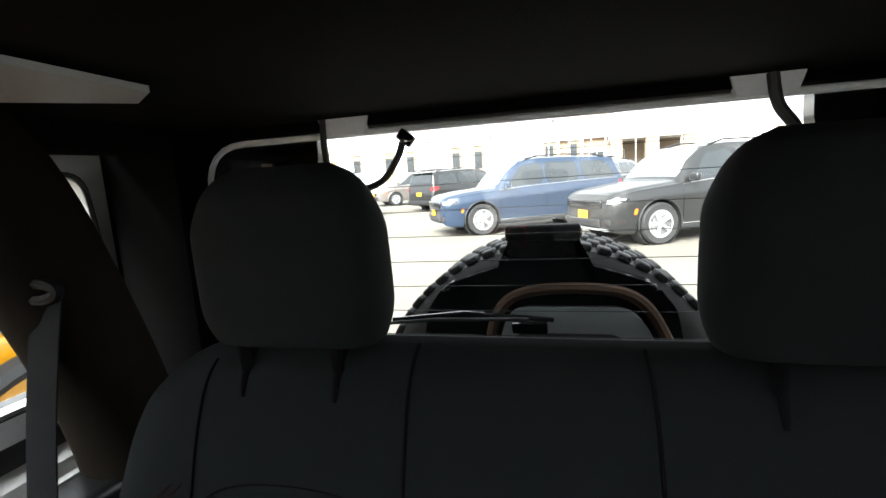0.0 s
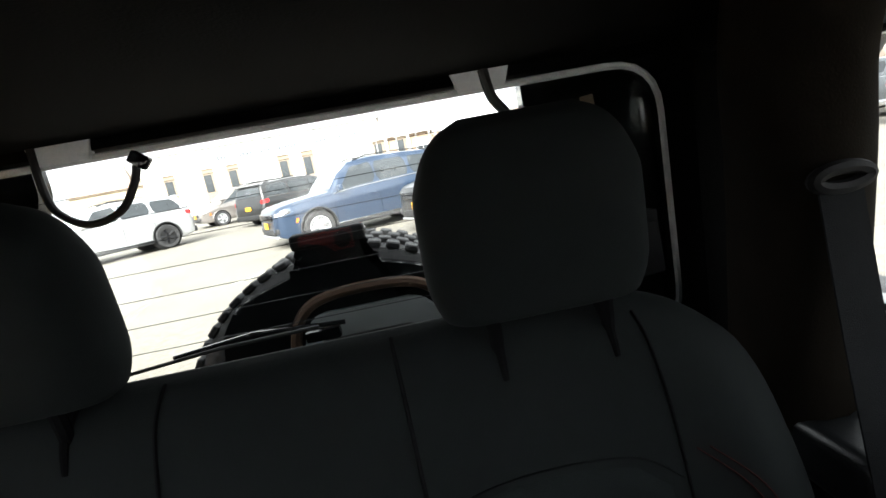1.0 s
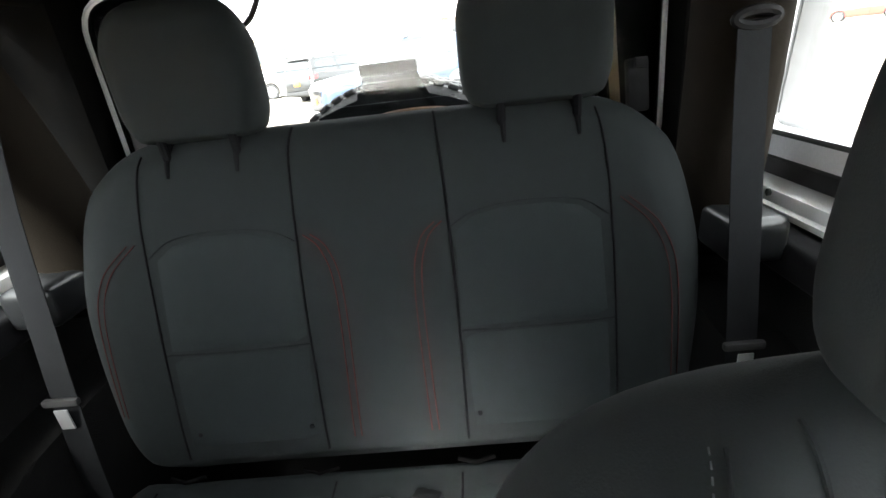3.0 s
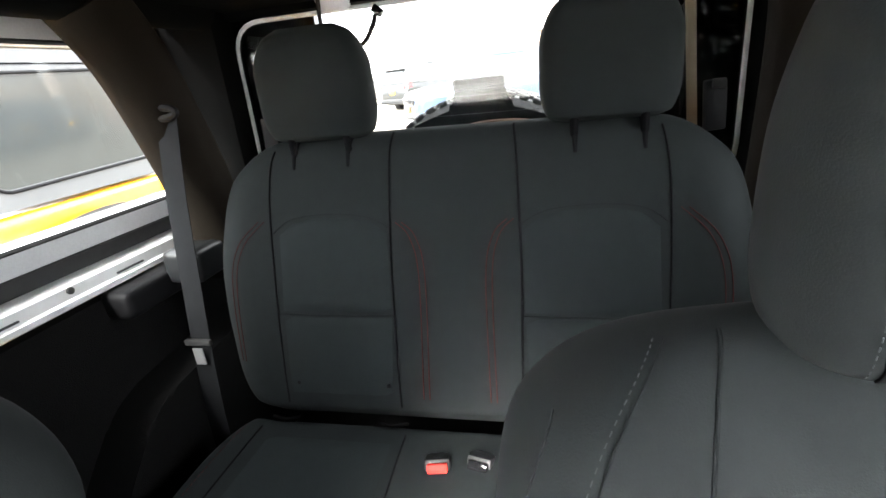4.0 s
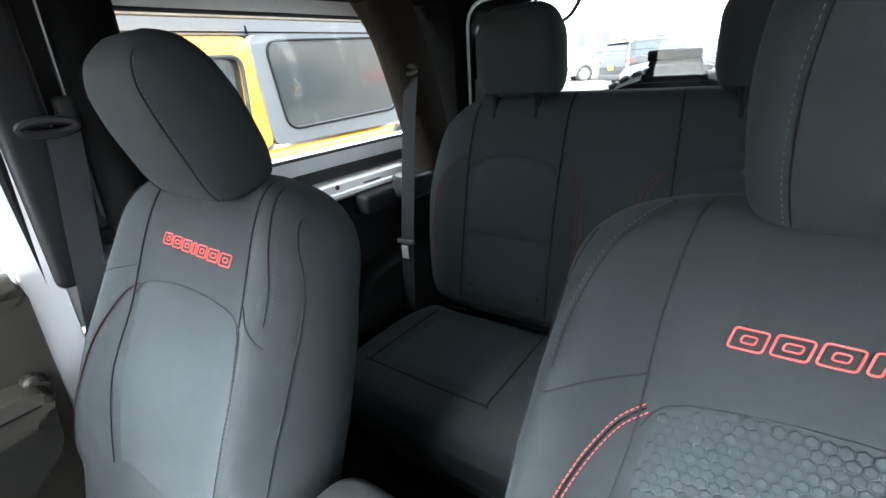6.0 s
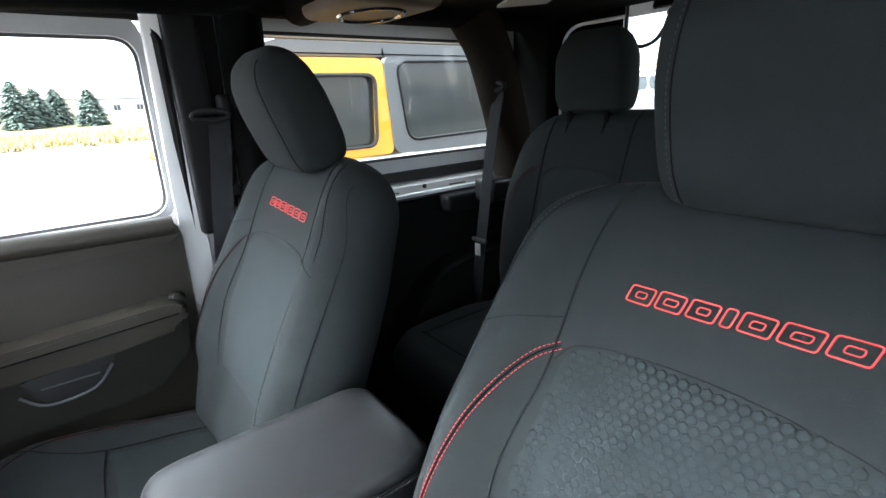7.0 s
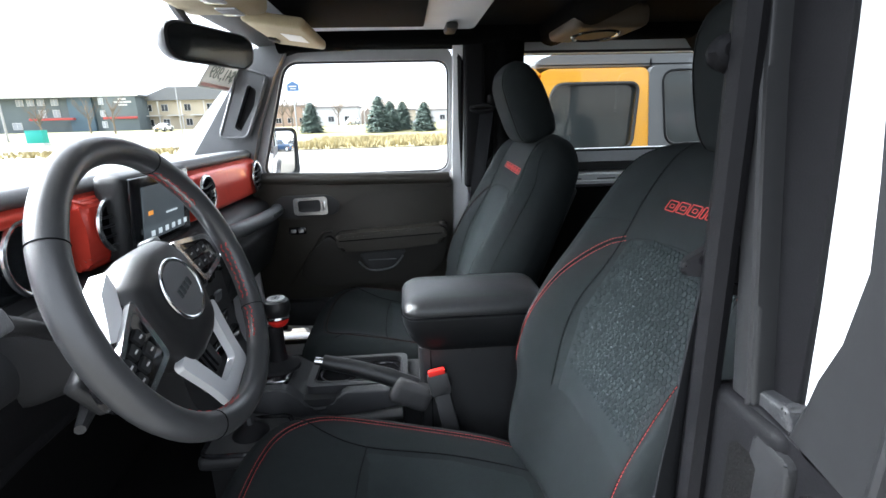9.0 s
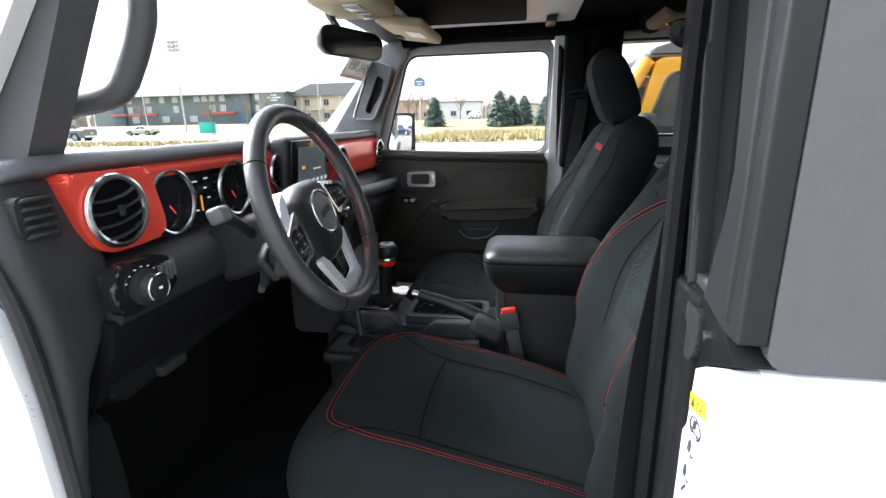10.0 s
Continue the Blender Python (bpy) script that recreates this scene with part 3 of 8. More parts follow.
        part("pictogram", prism([(0.762, 0.884), (0.771, 0.886), (0.7665, 0.896)], -0.3358, -0.3353, "y"), INK, lab, smooth=False)
        part("pictogram", tube([(x, -0.3355, z) for x, z in ((0.778, 0.889), (0.788, 0.892), (0.789, 0.900), (0.779, 0.897))], 0.0008, 4, True), INK, lab)
        car_mark = [(0.764, 0.866), (0.768, 0.874), (0.778, 0.878), (0.788, 0.874), (0.794, 0.869), (0.793, 0.862), (0.767, 0.860)]
        part("pictogram", tube([(x, -0.3348, z) for x, z in car_mark], 0.0009, 4, True), INK, pil, "small printed car outline")
        part("pictogram", prism([(0.772, 0.864), (0.779, 0.864), (0.780, 0.875), (0.773, 0.873)], -0.3350, -0.3342, "y"), INK, pil, smooth=False)
        for x in (0.771, 0.787):
            part("pictogram", tube([(x + 0.0030 * math.cos(a), -0.3348, 0.860 + 0.0030 * math.sin(a)) for a in [k * 0.785 for k in range(8)]], 0.0008, 4, True), INK, pil)
        for x, z in ((0.771, 0.839), (0.768, 0.806)):
            part("pictogram", prism([(x - 0.006, z - 0.007), (x + 0.001, z - 0.008), (x + 0.003, z + 0.002), (x, z + 0.009), (x - 0.005, z + 0.003)], -0.3350, -0.3342, "y"), INK, pil, smooth=False)
            part("pictogram", tube([(x + 0.005, -0.3348, z - 0.006), (x + 0.008, -0.3348, z - 0.009), (x + 0.013, -0.3348, z - 0.003)], 0.0008, 4), INK, pil)
        part("pictogram", rbox((0.768, -0.3346, 0.784), (0.003, 0.001, 0.016), 0, rot=(0, 35, 0)), INK, pil, smooth=False)
    # front hinge pillar, sill, kick panel
    solid("hinge_pillar", prism(rounded([(-1.36, 0.30), (-1.125, 0.30), (-1.122, 0.66), (-1.125, 0.84), (-1.14, 0.95), (-1.19, 1.02), (-1.36, 1.05)], 0.02), sx * (0.790 if sx > 0 else 0.72), sx * 0.812, "x", r=0.008), WHITEPAINT,
          "white painted front hinge pillar of the door opening", "pillar", kind="structure")
    solid("door_sill", rbox((sx * 0.745, -0.74, 0.375), (0.10, 0.90, 0.075), 0.02, 3), WHITEPAINT, "white painted door sill", "sill", kind="structure")
    solid("sill_seal", rbox((sx * 0.700, -0.74, 0.414), (0.016, 0.86, 0.016), 0.006), RUBBER, "black rubber strip on the sill", "seal", kind="structure")
    solid("kick_panel", rbox((sx * 0.705, -1.32, 0.66), (0.03, 0.12, 0.70), 0.01), PLASTIC, "black kick panel in the footwell", "panel", kind="structure")
    # windshield post with grab handle
    post = thing("windshield_post", "dark grey windshield post with a moulded grab handle", "post", kind="structure")
    part("post_trim", prism(rounded([(-1.36, 1.06), (-1.31, 1.12), (-1.19, 1.29), (-1.12, 1.39), (-1.05, 1.48), (-0.95, 1.48), (-1.01, 1.38), (-1.075 - 0.5 * dy, 1.22), (-1.11 - 1.2 * dy, 1.10), (-1.13 - 1.2 * dy, 1.04)], 0.02), sx * 0.672, sx * 0.722, "x", r=0.014, seg=3), POSTGREY, post)
    part("post_outer", prism(rounded([(-1.40, 1.08), (-1.21, 1.155), (-1.13, 1.25), (-1.06, 1.335), (-0.985, 1.43), (-0.95, 1.50), (-1.05, 1.50), (-1.22, 1.32), (-1.40, 1.12)], 0.012), sx * 0.724, sx * 0.748, "x", r=0.006), WHITEPAINT, post, "white painted outer post")
    grip = smooth_line([(sx * 0.672, -1.235, 1.185), (sx * 0.640, -1.19, 1.205), (sx * 0.622, -1.145, 1.213), (sx * 0.615, -1.108, 1.221), (sx * 0.612, -1.084, 1.234), (sx * 0.612, -1.063, 1.262), (sx * 0.612, -1.043, 1.298), (sx * 0.613, -1.030, 1.330), (sx * 0.618, -1.028, 1.375), (sx * 0.66, -1.045, 1.43)], 5)
    if sx < 0:
        post_line = rounded([(-1.108, 1.405), (-1.025, 1.380), (-1.056, 1.300), (-1.110, 1.186), (-1.198, 1.188)], 0.018, 4)
        slot_line = rounded([(-1.087, 1.352), (-1.062, 1.335), (-1.075, 1.286), (-1.128, 1.206), (-1.146, 1.219)], 0.008, 4)
        gh = part("grab_handle", ring_plate(post_line, slot_line, -0.668, -0.640, "x"), POSTGREY, post, "moulded grey grab handle with a slot")
        # Black plate puts in the shade seen on the post behind the slot.
        part("slot_floor", prism(slot_line, -0.670, -0.666, "x"), PILLARBLACK, gh)
        part("handle_rim", tube([(-0.640, y, z) for y, z in post_line], 0.005, 6, True), POSTGREY, gh)
        continue
    part("grab_handle", tube(grip, [0.034 - 0.015 * min(k / 9, 1.0) for k in range(len(grip))], 14), POSTGREY, post, "dark grey grab handle")

solid("roof_gap_strip", prism([(-0.322, 0.308), (-0.475, 0.393), (-0.378, 0.477), (-0.325, 0.440)], 1.500, 1.506, "z"), FRAMEGREY, "pale roof strip beside the black headliner", "roof strip", kind="structure")
for sx in (-1, 1):
    solid("rear_corner_trim", rbox((sx * 0.740, 0.775, 1.29), (0.05, 0.085, 0.46), 0.012), HEADLINER, "black trim behind the rear side window", "trim", kind="structure")
solid("hinge_pillar_trim", prism(rounded([(-1.36, 0.36), (-1.125, 0.36), (-1.125, 0.66), (-1.135, 0.76), (-1.36, 0.78)], 0.02), 0.705, 0.760, "x", r=0.008), PILLARBLACK, "black trim over the inner face of the hinge pillar", "trim", kind="structure")

# tailgate with the rear glass
gate = thing("tailgate", "black trimmed tailgate below the rear glass", "tailgate", kind="structure")
part("gate_panel", rbox((0, 0.81, 0.70), (1.40, 0.06, 0.72), 0.02), PLASTIC, gate)
for sx in (-1, 1):
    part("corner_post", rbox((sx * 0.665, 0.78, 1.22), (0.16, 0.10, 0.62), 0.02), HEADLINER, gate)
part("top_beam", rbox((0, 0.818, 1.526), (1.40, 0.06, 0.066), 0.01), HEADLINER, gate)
glass_out = rounded([(-0.58, 1.04), (0.58, 1.04), (0.575, 1.485), (-0.575, 1.485)], 0.08, 6)
rear_glass = solid("window_3", prism(glass_out, 0.803, 0.807, "y"), TINT, "rear glass with fine heating wires", "window", kind="structure")
part("glass_edge", tube([(x, 0.797, z) for x, z in glass_out], 0.0055, 6, True), GREYINNER, rear_glass, "pale glass edge")
for k in range(9):
    z = 1.10 + k * 0.042
    part("heating_wire", rbox((0, 0.8095, z), (0.74, 0.0008, 0.0011), 0), INK, rear_glass, smooth=False)
for sx in (-1, 1):
    part("corner_panel", prism(rounded([(sx * 0.375, 1.0), (sx * 0.64, 1.0), (sx * 0.64, 1.54), (sx * 0.365, 1.54), (sx * 0.365, 1.44), (sx * 0.39, 1.40)], 0.03), 0.815, 0.845, "y"), GLOSSBLACK, gate, "gloss black corner panel")
    part("corner_strip", rbox((sx * 0.478, 0.8105, 1.30), (0.021, 0.004, 0.30), 0.0015, rot=(0, -5 * sx, 0)), mat("pale_brown_strip", (0.40, 0.29, 0.21), 0.5) if sx < 0 else bpy.data.materials["pale_brown_strip"], gate, "pale brown edge strip")
    part("strut_bracket", rbox((sx * 0.525, 0.788, 1.205), (0.042, 0.026, 0.105), 0.006, 2, rot=(0, -4 * sx, 0)), PILLARBLACK, gate, "black strut bracket on the glass")
    part("bracket_cap", rbox((sx * 0.525, 0.772, 1.250), (0.026, 0.012, 0.02), 0.004), PILLARBLACK, gate)
    part("hinge_cover", prism([(sx * 0.255, 1.512), (sx * 0.345, 1.512), (sx * 0.335, 1.482), (sx * 0.265, 1.482)], 0.785, 0.80, "y", r=0.003), GREYINNER, gate, "pale grey hinge cover")
    cable = solid("glass_cable", tube(smooth_line([(-0.335, 0.785, 1.51), (-0.335, 0.783, 1.46), (-0.325, 0.78, 1.42), (-0.285, 0.775, 1.395), (-0.235, 0.77, 1.405), (-0.205, 0.768, 1.44), (-0.195, 0.766, 1.462)] if sx < 0 else
                  [(0.305, 0.785, 1.51), (0.312, 0.783, 1.47), (0.335, 0.78, 1.43), (0.345, 0.778, 1.36), (0.34, 0.778, 1.25)], 5), 0.0055 if sx < 0 else 0.008, 8), RUBBER,
                  "black cable hanging at the rear glass", "cable")
    if sx < 0:
        part("plug", rbox((-0.188, 0.764, 1.468), (0.026, 0.014, 0.018), 0.003, rot=(0, 40, 0)), GLOSSBLACK, cable, "square black plug")
        part("thin_wire", tube(smooth_line([(-0.355, 0.79, 1.42), (-0.40, 0.79, 1.40), (-0.44, 0.79, 1.41)], 4), 0.002, 5), RUBBER, cable)
wiper = thing("rear_wiper", "black rear wiper resting on the glass", "wiper")
part("blade", tube([(-0.34, 0.822, 1.150), (-0.18, 0.824, 1.163), (-0.02, 0.822, 1.166)], 0.0032, 6), RUBBER, wiper)
part("arm", tube([(-0.26, 0.832, 1.160), (-0.13, 0.836, 1.172), (0.02, 0.840, 1.160)], 0.004, 6), GLOSSBLACK, wiper)
part("pivot", rbox((-0.02, 0.845, 1.145), (0.06, 0.02, 0.02), 0.006), GLOSSBLACK, wiper)

# spare wheel with its carrier
spare = thing("spare_wheel", "off-road spare wheel on a black carrier behind the rear glass", "spare wheel", pose(0, 1.13, 0.885))
tyre = part("tyre", lathe([(0.22, -0.10), (0.29, -0.125), (0.345, -0.12), (0.368, -0.10), (0.372, 0), (0.368, 0.10), (0.345, 0.12), (0.29, 0.125), (0.22, 0.10)], 64), RUBBER, spare)
blocks = bmesh.new()
for k in range(60):
    a = 2 * math.pi * k / 60
    for y, da in ((-0.085, 0.0), (-0.03, 0.05), (0.03, 0.0), (0.085, 0.05)):
        rbox((0.374 * math.cos(a + da), y, 0.374 * math.sin(a + da)), (0.014, 0.038, 0.028), 0.003, 1, (0, -math.degrees(a + da), 0), blocks)
tagged(part("tread", blocks, RUBBER, tyre, "knobbly tyre tread"), kind="stuff")
part("rim", lathe([(0.05, -0.04), (0.20, -0.05), (0.225, -0.10), (0.23, -0.10), (0.23, 0.10), (0.05, 0.05)], 40), DARKPAINT, spare)
carrier = thing("brake_light_carrier", "gloss black spare wheel carrier with the high brake lamp", "carrier", pose(0, 0.97, 1.0))
T = [(0.068, 0.302), (0.072, 0.282), (0.058, 0.270), (0.055, 0.250), (0.075, 0.228), (0.13, 0.212), (0.20, 0.188), (0.235, 0.14), (0.25, 0.06), (0.255, -0.10)]
part("housing", prism(rounded(T + [(-x, z) for x, z in T[::-1]], 0.012, 3), 0.0, 0.034, "y", r=0.012, seg=4), mat("glossy_carrier_plastic", (0.0065, 0.0068, 0.0075), 0.2, spec=0.15), carrier)
part("lamp_cap", rbox((0, 0.006, 0.290), (0.140, 0.036, 0.030), 0.008, 3), mat("grey_lamp_plastic", (0.0075, 0.0078, 0.0082), 0.6, spec=0.06), carrier, "dark grey lamp cap")
U = smooth_line([(-0.16, -0.02, 0), (-0.155, 0.09, 0), (-0.125, 0.155, 0), (-0.06, 0.180, 0), (0.06, 0.180, 0), (0.125, 0.155, 0), (0.165, 0.09, 0), (0.20, 0.0, 0)], 5)
part("rim_strip", tube([(p.x + 0.05, -0.004, p.y) for p in U], 0.011, 8), mat("dark_bronze_strip", (0.085, 0.048, 0.030), 0.4), carrier, "dark bronze edge strip")
part("recess", prism(rounded([(-0.09, -0.02), (-0.085, 0.10), (-0.06, 0.148), (0.155, 0.148), (0.19, 0.10), (0.23, -0.02)], 0.03), -0.016, 0.0, "y", r=0.006), mat("grey_moulded_panel", (0.30, 0.32, 0.33), 0.45), carrier, "grey recessed panel")
part("recess_shadow", prism(rounded([(-0.075, -0.02), (-0.07, 0.075), (-0.05, 0.098), (0.13, 0.098), (0.155, 0.075), (0.18, -0.02)], 0.02), -0.021, -0.016, "y"), RUBBER, carrier)

# overhead speaker bar
pods = thing("overhead_speaker_bar", "dark speaker bar with oval speakers across the ceiling", "speaker bar")
part("bar", tube([(-0.62, -0.10, 1.50), (-0.3, -0.10, 1.50), (0.3, -0.10, 1.50), (0.62, -0.10, 1.50)], 0.05, 16), HEADLINER, pods)
for sx in (-1, 1):
    pod = part("pod", rbox((sx * 0.40, -0.04, 1.475), (0.26, 0.20, 0.06), 0.028, 4), mat("dark_brown_pod", (0.05, 0.036, 0.022), 0.6, grain=0.15, scale=300), pods, "dark brown speaker pod")
    part("speaker_ring", tube([(sx * 0.40 + 0.085 * math.cos(a), -0.04 + 0.06 * math.sin(a), 1.445) for a in [2 * math.pi * k / 28 for k in range(28)]], 0.005, 6, True), GLOSSBLACK, pod)


# ---- seats ----
def emblem(pad, x0, x1, h0, lean, parent):
    """A row of seven outlined embroidered shapes."""
    widths = (1.0, 1.0, 1.0, 0.4, 1.0, 1.1, 1.1)
    gap = 0.003
    unit = (x1 - x0 - gap * 6) / sum(widths)
    a = x0
    for k, wk in enumerate(widths):
        w = unit * wk
        h = h0 + 0.04 * lean * (a + w / 2)
        pts = rounded([(a, h - 0.0085), (a + w - 0.002, h - 0.0085), (a + w + 0.002, h + 0.0085), (a + 0.004, h + 0.0085)], 0.003, 3)
        a += w + gap
        part("embroidered_shape", tube([(x, pad.front(x, hh) - 0.0012, hh) for x, hh in pts], 0.0009, 5, True), REDTHREAD, parent, "red embroidered outline" if k == 0 else "")
        if wk > 0.5:
            cx, kx = a - gap - w / 2 + 0.001, 0.5 if k % 2 else 0.42
            small = rounded([(cx + (x - cx) * kx, h + (hh - h) * 0.36) for x, hh in ((cx - w / 2, h - 0.0085), (cx + w / 2 - 0.002, h - 0.0085), (cx + w / 2 + 0.002, h + 0.0085), (cx - w / 2 + 0.004, h + 0.0085))], 0.002, 2)
            part("embroidered_shape", tube([(x, pad.front(x, hh) - 0.0012, hh) for x, hh in small], 0.0007, 5, True), REDTHREAD, parent)


def front_seat(m, group, outer, reach, head_y, most, puff=1.0, lean=0.0, drop=0.0):
    seat = thing("front_seat", "charcoal cloth bucket seat with red stitching and embroidery", "car seat", m, group)
    back_m = pose(0, -0.28, 0.66 - FLOOR_Z, -22)
    back = Pad([(-0.15, 0.19, 0.02, 0.03, 0, 0.4), (-0.11, 0.238, 0.05, 0.055, 0, 1.2), (-0.04, 0.248, 0.055, 0.06, 0, 1.6), (0.02, 0.252, 0.055, 0.06, 0, 1.9), (0.07, 0.262, 0.06, 0.08, 0, 2.3), (0.14, 0.267, 0.062, 0.08, 0, 2.5), (0.23, 0.268, 0.062, 0.08, 0, 2.3), (0.315, 0.265, 0.062, 0.08, 0, 1.85),
                (0.415, 0.254, 0.06, 0.075, 0, 1.45), (0.47, 0.248, 0.058, 0.07, 0, 1.2), (0.497, 0.239, 0.054, 0.062, 0, 1.0), (0.520, 0.220, 0.048, 0.052, 0, 0.65), (0.538, 0.192, 0.038, 0.04, 0, 0.25), (0.550, 0.152, 0.025, 0.028, 0, 0), (0.557, 0.10, 0.01, 0.012, 0, 0)],
               6.0, 0.05 * puff, 0.85, 0.22)
    def put(ob):
        ob.matrix_local = back_m
        return ob
    b = put(part("backrest", back.mesh(56, 64), FABRIC, seat))
    def on(name, bm, material, label=""):
        return part(name, bm, material, b, label)
    on("insert", patch(back, [(0.05, -0.142, 0.142), (0.20, -0.158, 0.158), (0.30, -0.148, 0.148), (0.345, -0.142, 0.142), (0.362, -0.125, 0.125), (0.370, -0.06, 0.06)], nx=16, nh=24), FABRIC2, "patterned grey insert")
    cells(back, [(0.10, -0.140, 0.140), (0.20, -0.156, 0.156), (0.30, -0.146, 0.146), (0.348, -0.138, 0.138), (0.362, -0.110, 0.110), (0.372, -0.05, 0.05)], 0.0100, b, CELLS, most)
    for s in (-1, 1):
        on("seam", tube(back.line([(s * 0.125, 0.545), (s * 0.135, 0.51), (s * 0.145, 0.43), (s * 0.15, 0.33), (s * 0.165, 0.2), (s * 0.15, 0.05)]), 0.0012, 6), SOFTSEAM if outer > 0 else SOFTSEAM)
        on("side_seam", tube(back.line([(s * 0.155, 0.54), (s * 0.188, 0.495), (s * 0.212, 0.43), (s * 0.220, 0.375)]), 0.0008, 6), SOFTSEAM)
        on("grey_stitching", dashes(back.line([(s * 0.160, 0.54), (s * 0.193, 0.495), (s * 0.217, 0.43), (s * 0.225, 0.375)]), 0.0004, 0.003, 0.003), GREYTHREAD, "grey stitching")
        arc = [(s * 0.145, 0.358), (s * 0.165, 0.340), (s * 0.185, 0.300), (s * 0.200, 0.245), (s * 0.209, 0.17), (s * 0.211, 0.06)]
        # Passenger stitching takes darkened thread: its dim light is in the colour.
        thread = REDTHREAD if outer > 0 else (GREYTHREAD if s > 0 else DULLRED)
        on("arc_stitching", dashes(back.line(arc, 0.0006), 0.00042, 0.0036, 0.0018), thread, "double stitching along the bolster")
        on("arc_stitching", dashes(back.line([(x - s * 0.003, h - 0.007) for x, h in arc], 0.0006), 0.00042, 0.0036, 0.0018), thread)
        on("arc_seam", tube(back.line([(x - s * 0.0015, h - 0.0035) for x, h in arc]), 0.0010, 6), SEAM)
        on("flank_seam", tube(back.line([(s * 0.215, 0.505), (s * 0.240, 0.42), (s * 0.250, 0.28), (s * 0.248, 0.06)]), 0.0008, 6), SOFTSEAM)
        on("bolster_seam", tube(back.line([(s * 0.146, 0.385), (s * 0.19, 0.37), (s * 0.226, 0.35)]), 0.0007, 6), SOFTSEAM)
    on("insert_seam", tube(back.line([(-0.146, 0.338), (-0.128, 0.360), (-0.07, 0.371), (0, 0.375), (0.07, 0.371), (0.128, 0.360), (0.146, 0.338)]), 0.0007, 6), SOFTSEAM)
    emblem(back, -0.095, 0.095, 0.434, outer, b)
    hr = Pad([(0, 0.092, 0.024, 0.03, 0, 0), (0.006, 0.104, 0.044, 0.045, 0, 0), (0.022, 0.111, 0.054, 0.052, 0, 0), (0.05, 0.115, 0.059, 0.056, 0, 0), (0.11, 0.118, 0.06, 0.055, 0, 0), (0.16, 0.113, 0.056, 0.048, 0, 0), (0.195, 0.098, 0.042, 0.034, 0, 0), (0.21, 0.075, 0.026, 0.022, 0, 0), (0.218, 0.05, 0.01, 0.01, 0, 0)], 6.0)
    head = part("headrest", hr.mesh(44, 56), FABRIC, seat)
    head.matrix_local = pose(0.007 if outer > 0 else 0.0, -0.142 + head_y, 1.167 - FLOOR_Z, 13 - 80 * head_y + lean)
    for s in (-1, 1):
        part("seam", tube(hr.line([(s * 0.075, 0.01), (s * 0.082, 0.06), (s * 0.082, 0.13), (s * 0.07, 0.205)]), 0.0007, 6), SEAM, head)
        part("grey_stitching", dashes(hr.line([(s * 0.080, 0.012), (s * 0.087, 0.06), (s * 0.087, 0.13), (s * 0.074, 0.20)]), 0.0004, 0.003, 0.003), GREYTHREAD, head)
        part("headrest_post", tube([(s * 0.065, -0.06, 1.14 - FLOOR_Z), (s * 0.065, -0.12 + head_y * 0.8, 1.20 - FLOOR_Z)], 0.006, 8), PLASTIC, seat)
    part("shoulder_cap", rbox((outer * 0.17, -0.085, 1.185 - FLOOR_Z), (0.06, 0.04, 0.03), 0.012), mat("pale_grey_plastic", (0.35, 0.36, 0.37), 0.5), seat, "pale grey release handle")
    cush = Pad([(0, 0.2, 0.03, 0.05, 0, 0), (0.03, 0.245, 0.075, 0.08, 0, 0.6), (0.15, 0.264, 0.085, 0.09, 0, 1), (0.32, 0.270, 0.09, 0.09, 0, 1), (0.44, 0.268, 0.095, 0.09, 0, 0.8), (0.50, 0.25, 0.09, 0.085, 0, 0.4), (0.535, 0.215, 0.07, 0.07, 0, 0.1), (0.555, 0.16, 0.035, 0.04, 0, 0), (0.562, 0.10, 0.01, 0.01, 0, 0)],
               6.0, 0.044, 0.78, 0.20)
    c = part("cushion", cush.mesh(56, 60), FABRIC, seat)
    c.matrix_local = pose(0, reach, 0.458 - FLOOR_Z - drop) @ pose(0, 0, 0, 0, 180, 0) @ pose(0, 0, 0, 101.5) @ Matrix.Diagonal((1, 1, 1.1, 1))
    loop = [(-0.186, 0.04), (-0.194, 0.2), (-0.198, 0.34), (-0.194, 0.44), (-0.145, 0.505), (0, 0.518), (0.145, 0.505), (0.194, 0.44), (0.198, 0.34), (0.194, 0.2), (0.186, 0.04)]
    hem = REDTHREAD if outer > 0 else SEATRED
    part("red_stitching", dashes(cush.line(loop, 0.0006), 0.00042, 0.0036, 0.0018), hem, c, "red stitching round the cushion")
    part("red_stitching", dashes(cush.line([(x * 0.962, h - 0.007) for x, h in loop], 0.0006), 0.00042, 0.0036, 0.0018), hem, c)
    part("edge_seam", tube(cush.line([(x * 0.985, h - 0.005) for x, h in loop]), 0.0008, 6), SEAM, c)
    for s in (-1, 1):
        part("seam", tube(cush.line([(s * 0.14, 0.04), (s * 0.15, 0.2), (s * 0.147, 0.345), (s * 0.165, 0.42), (s * 0.20, 0.475)]), 0.0009, 6), SEAM, c)
    part("front_seam", tube(cush.line([(-0.147, 0.345), (-0.07, 0.352), (0.07, 0.352), (0.147, 0.345)]), 0.0009, 6), SEAM, c)
    part("insert", patch(cush, [(0.05, -0.132, 0.132), (0.2, -0.146, 0.146), (0.345, -0.143, 0.143)], 0.001), FABRIC2, c, "smooth grey insert")
    part("side_trim", rbox((outer * 0.262, -0.52, 0.475 - FLOOR_Z), (0.03, 0.44, 0.09), 0.012), PLASTIC, seat, "black plastic side shield")
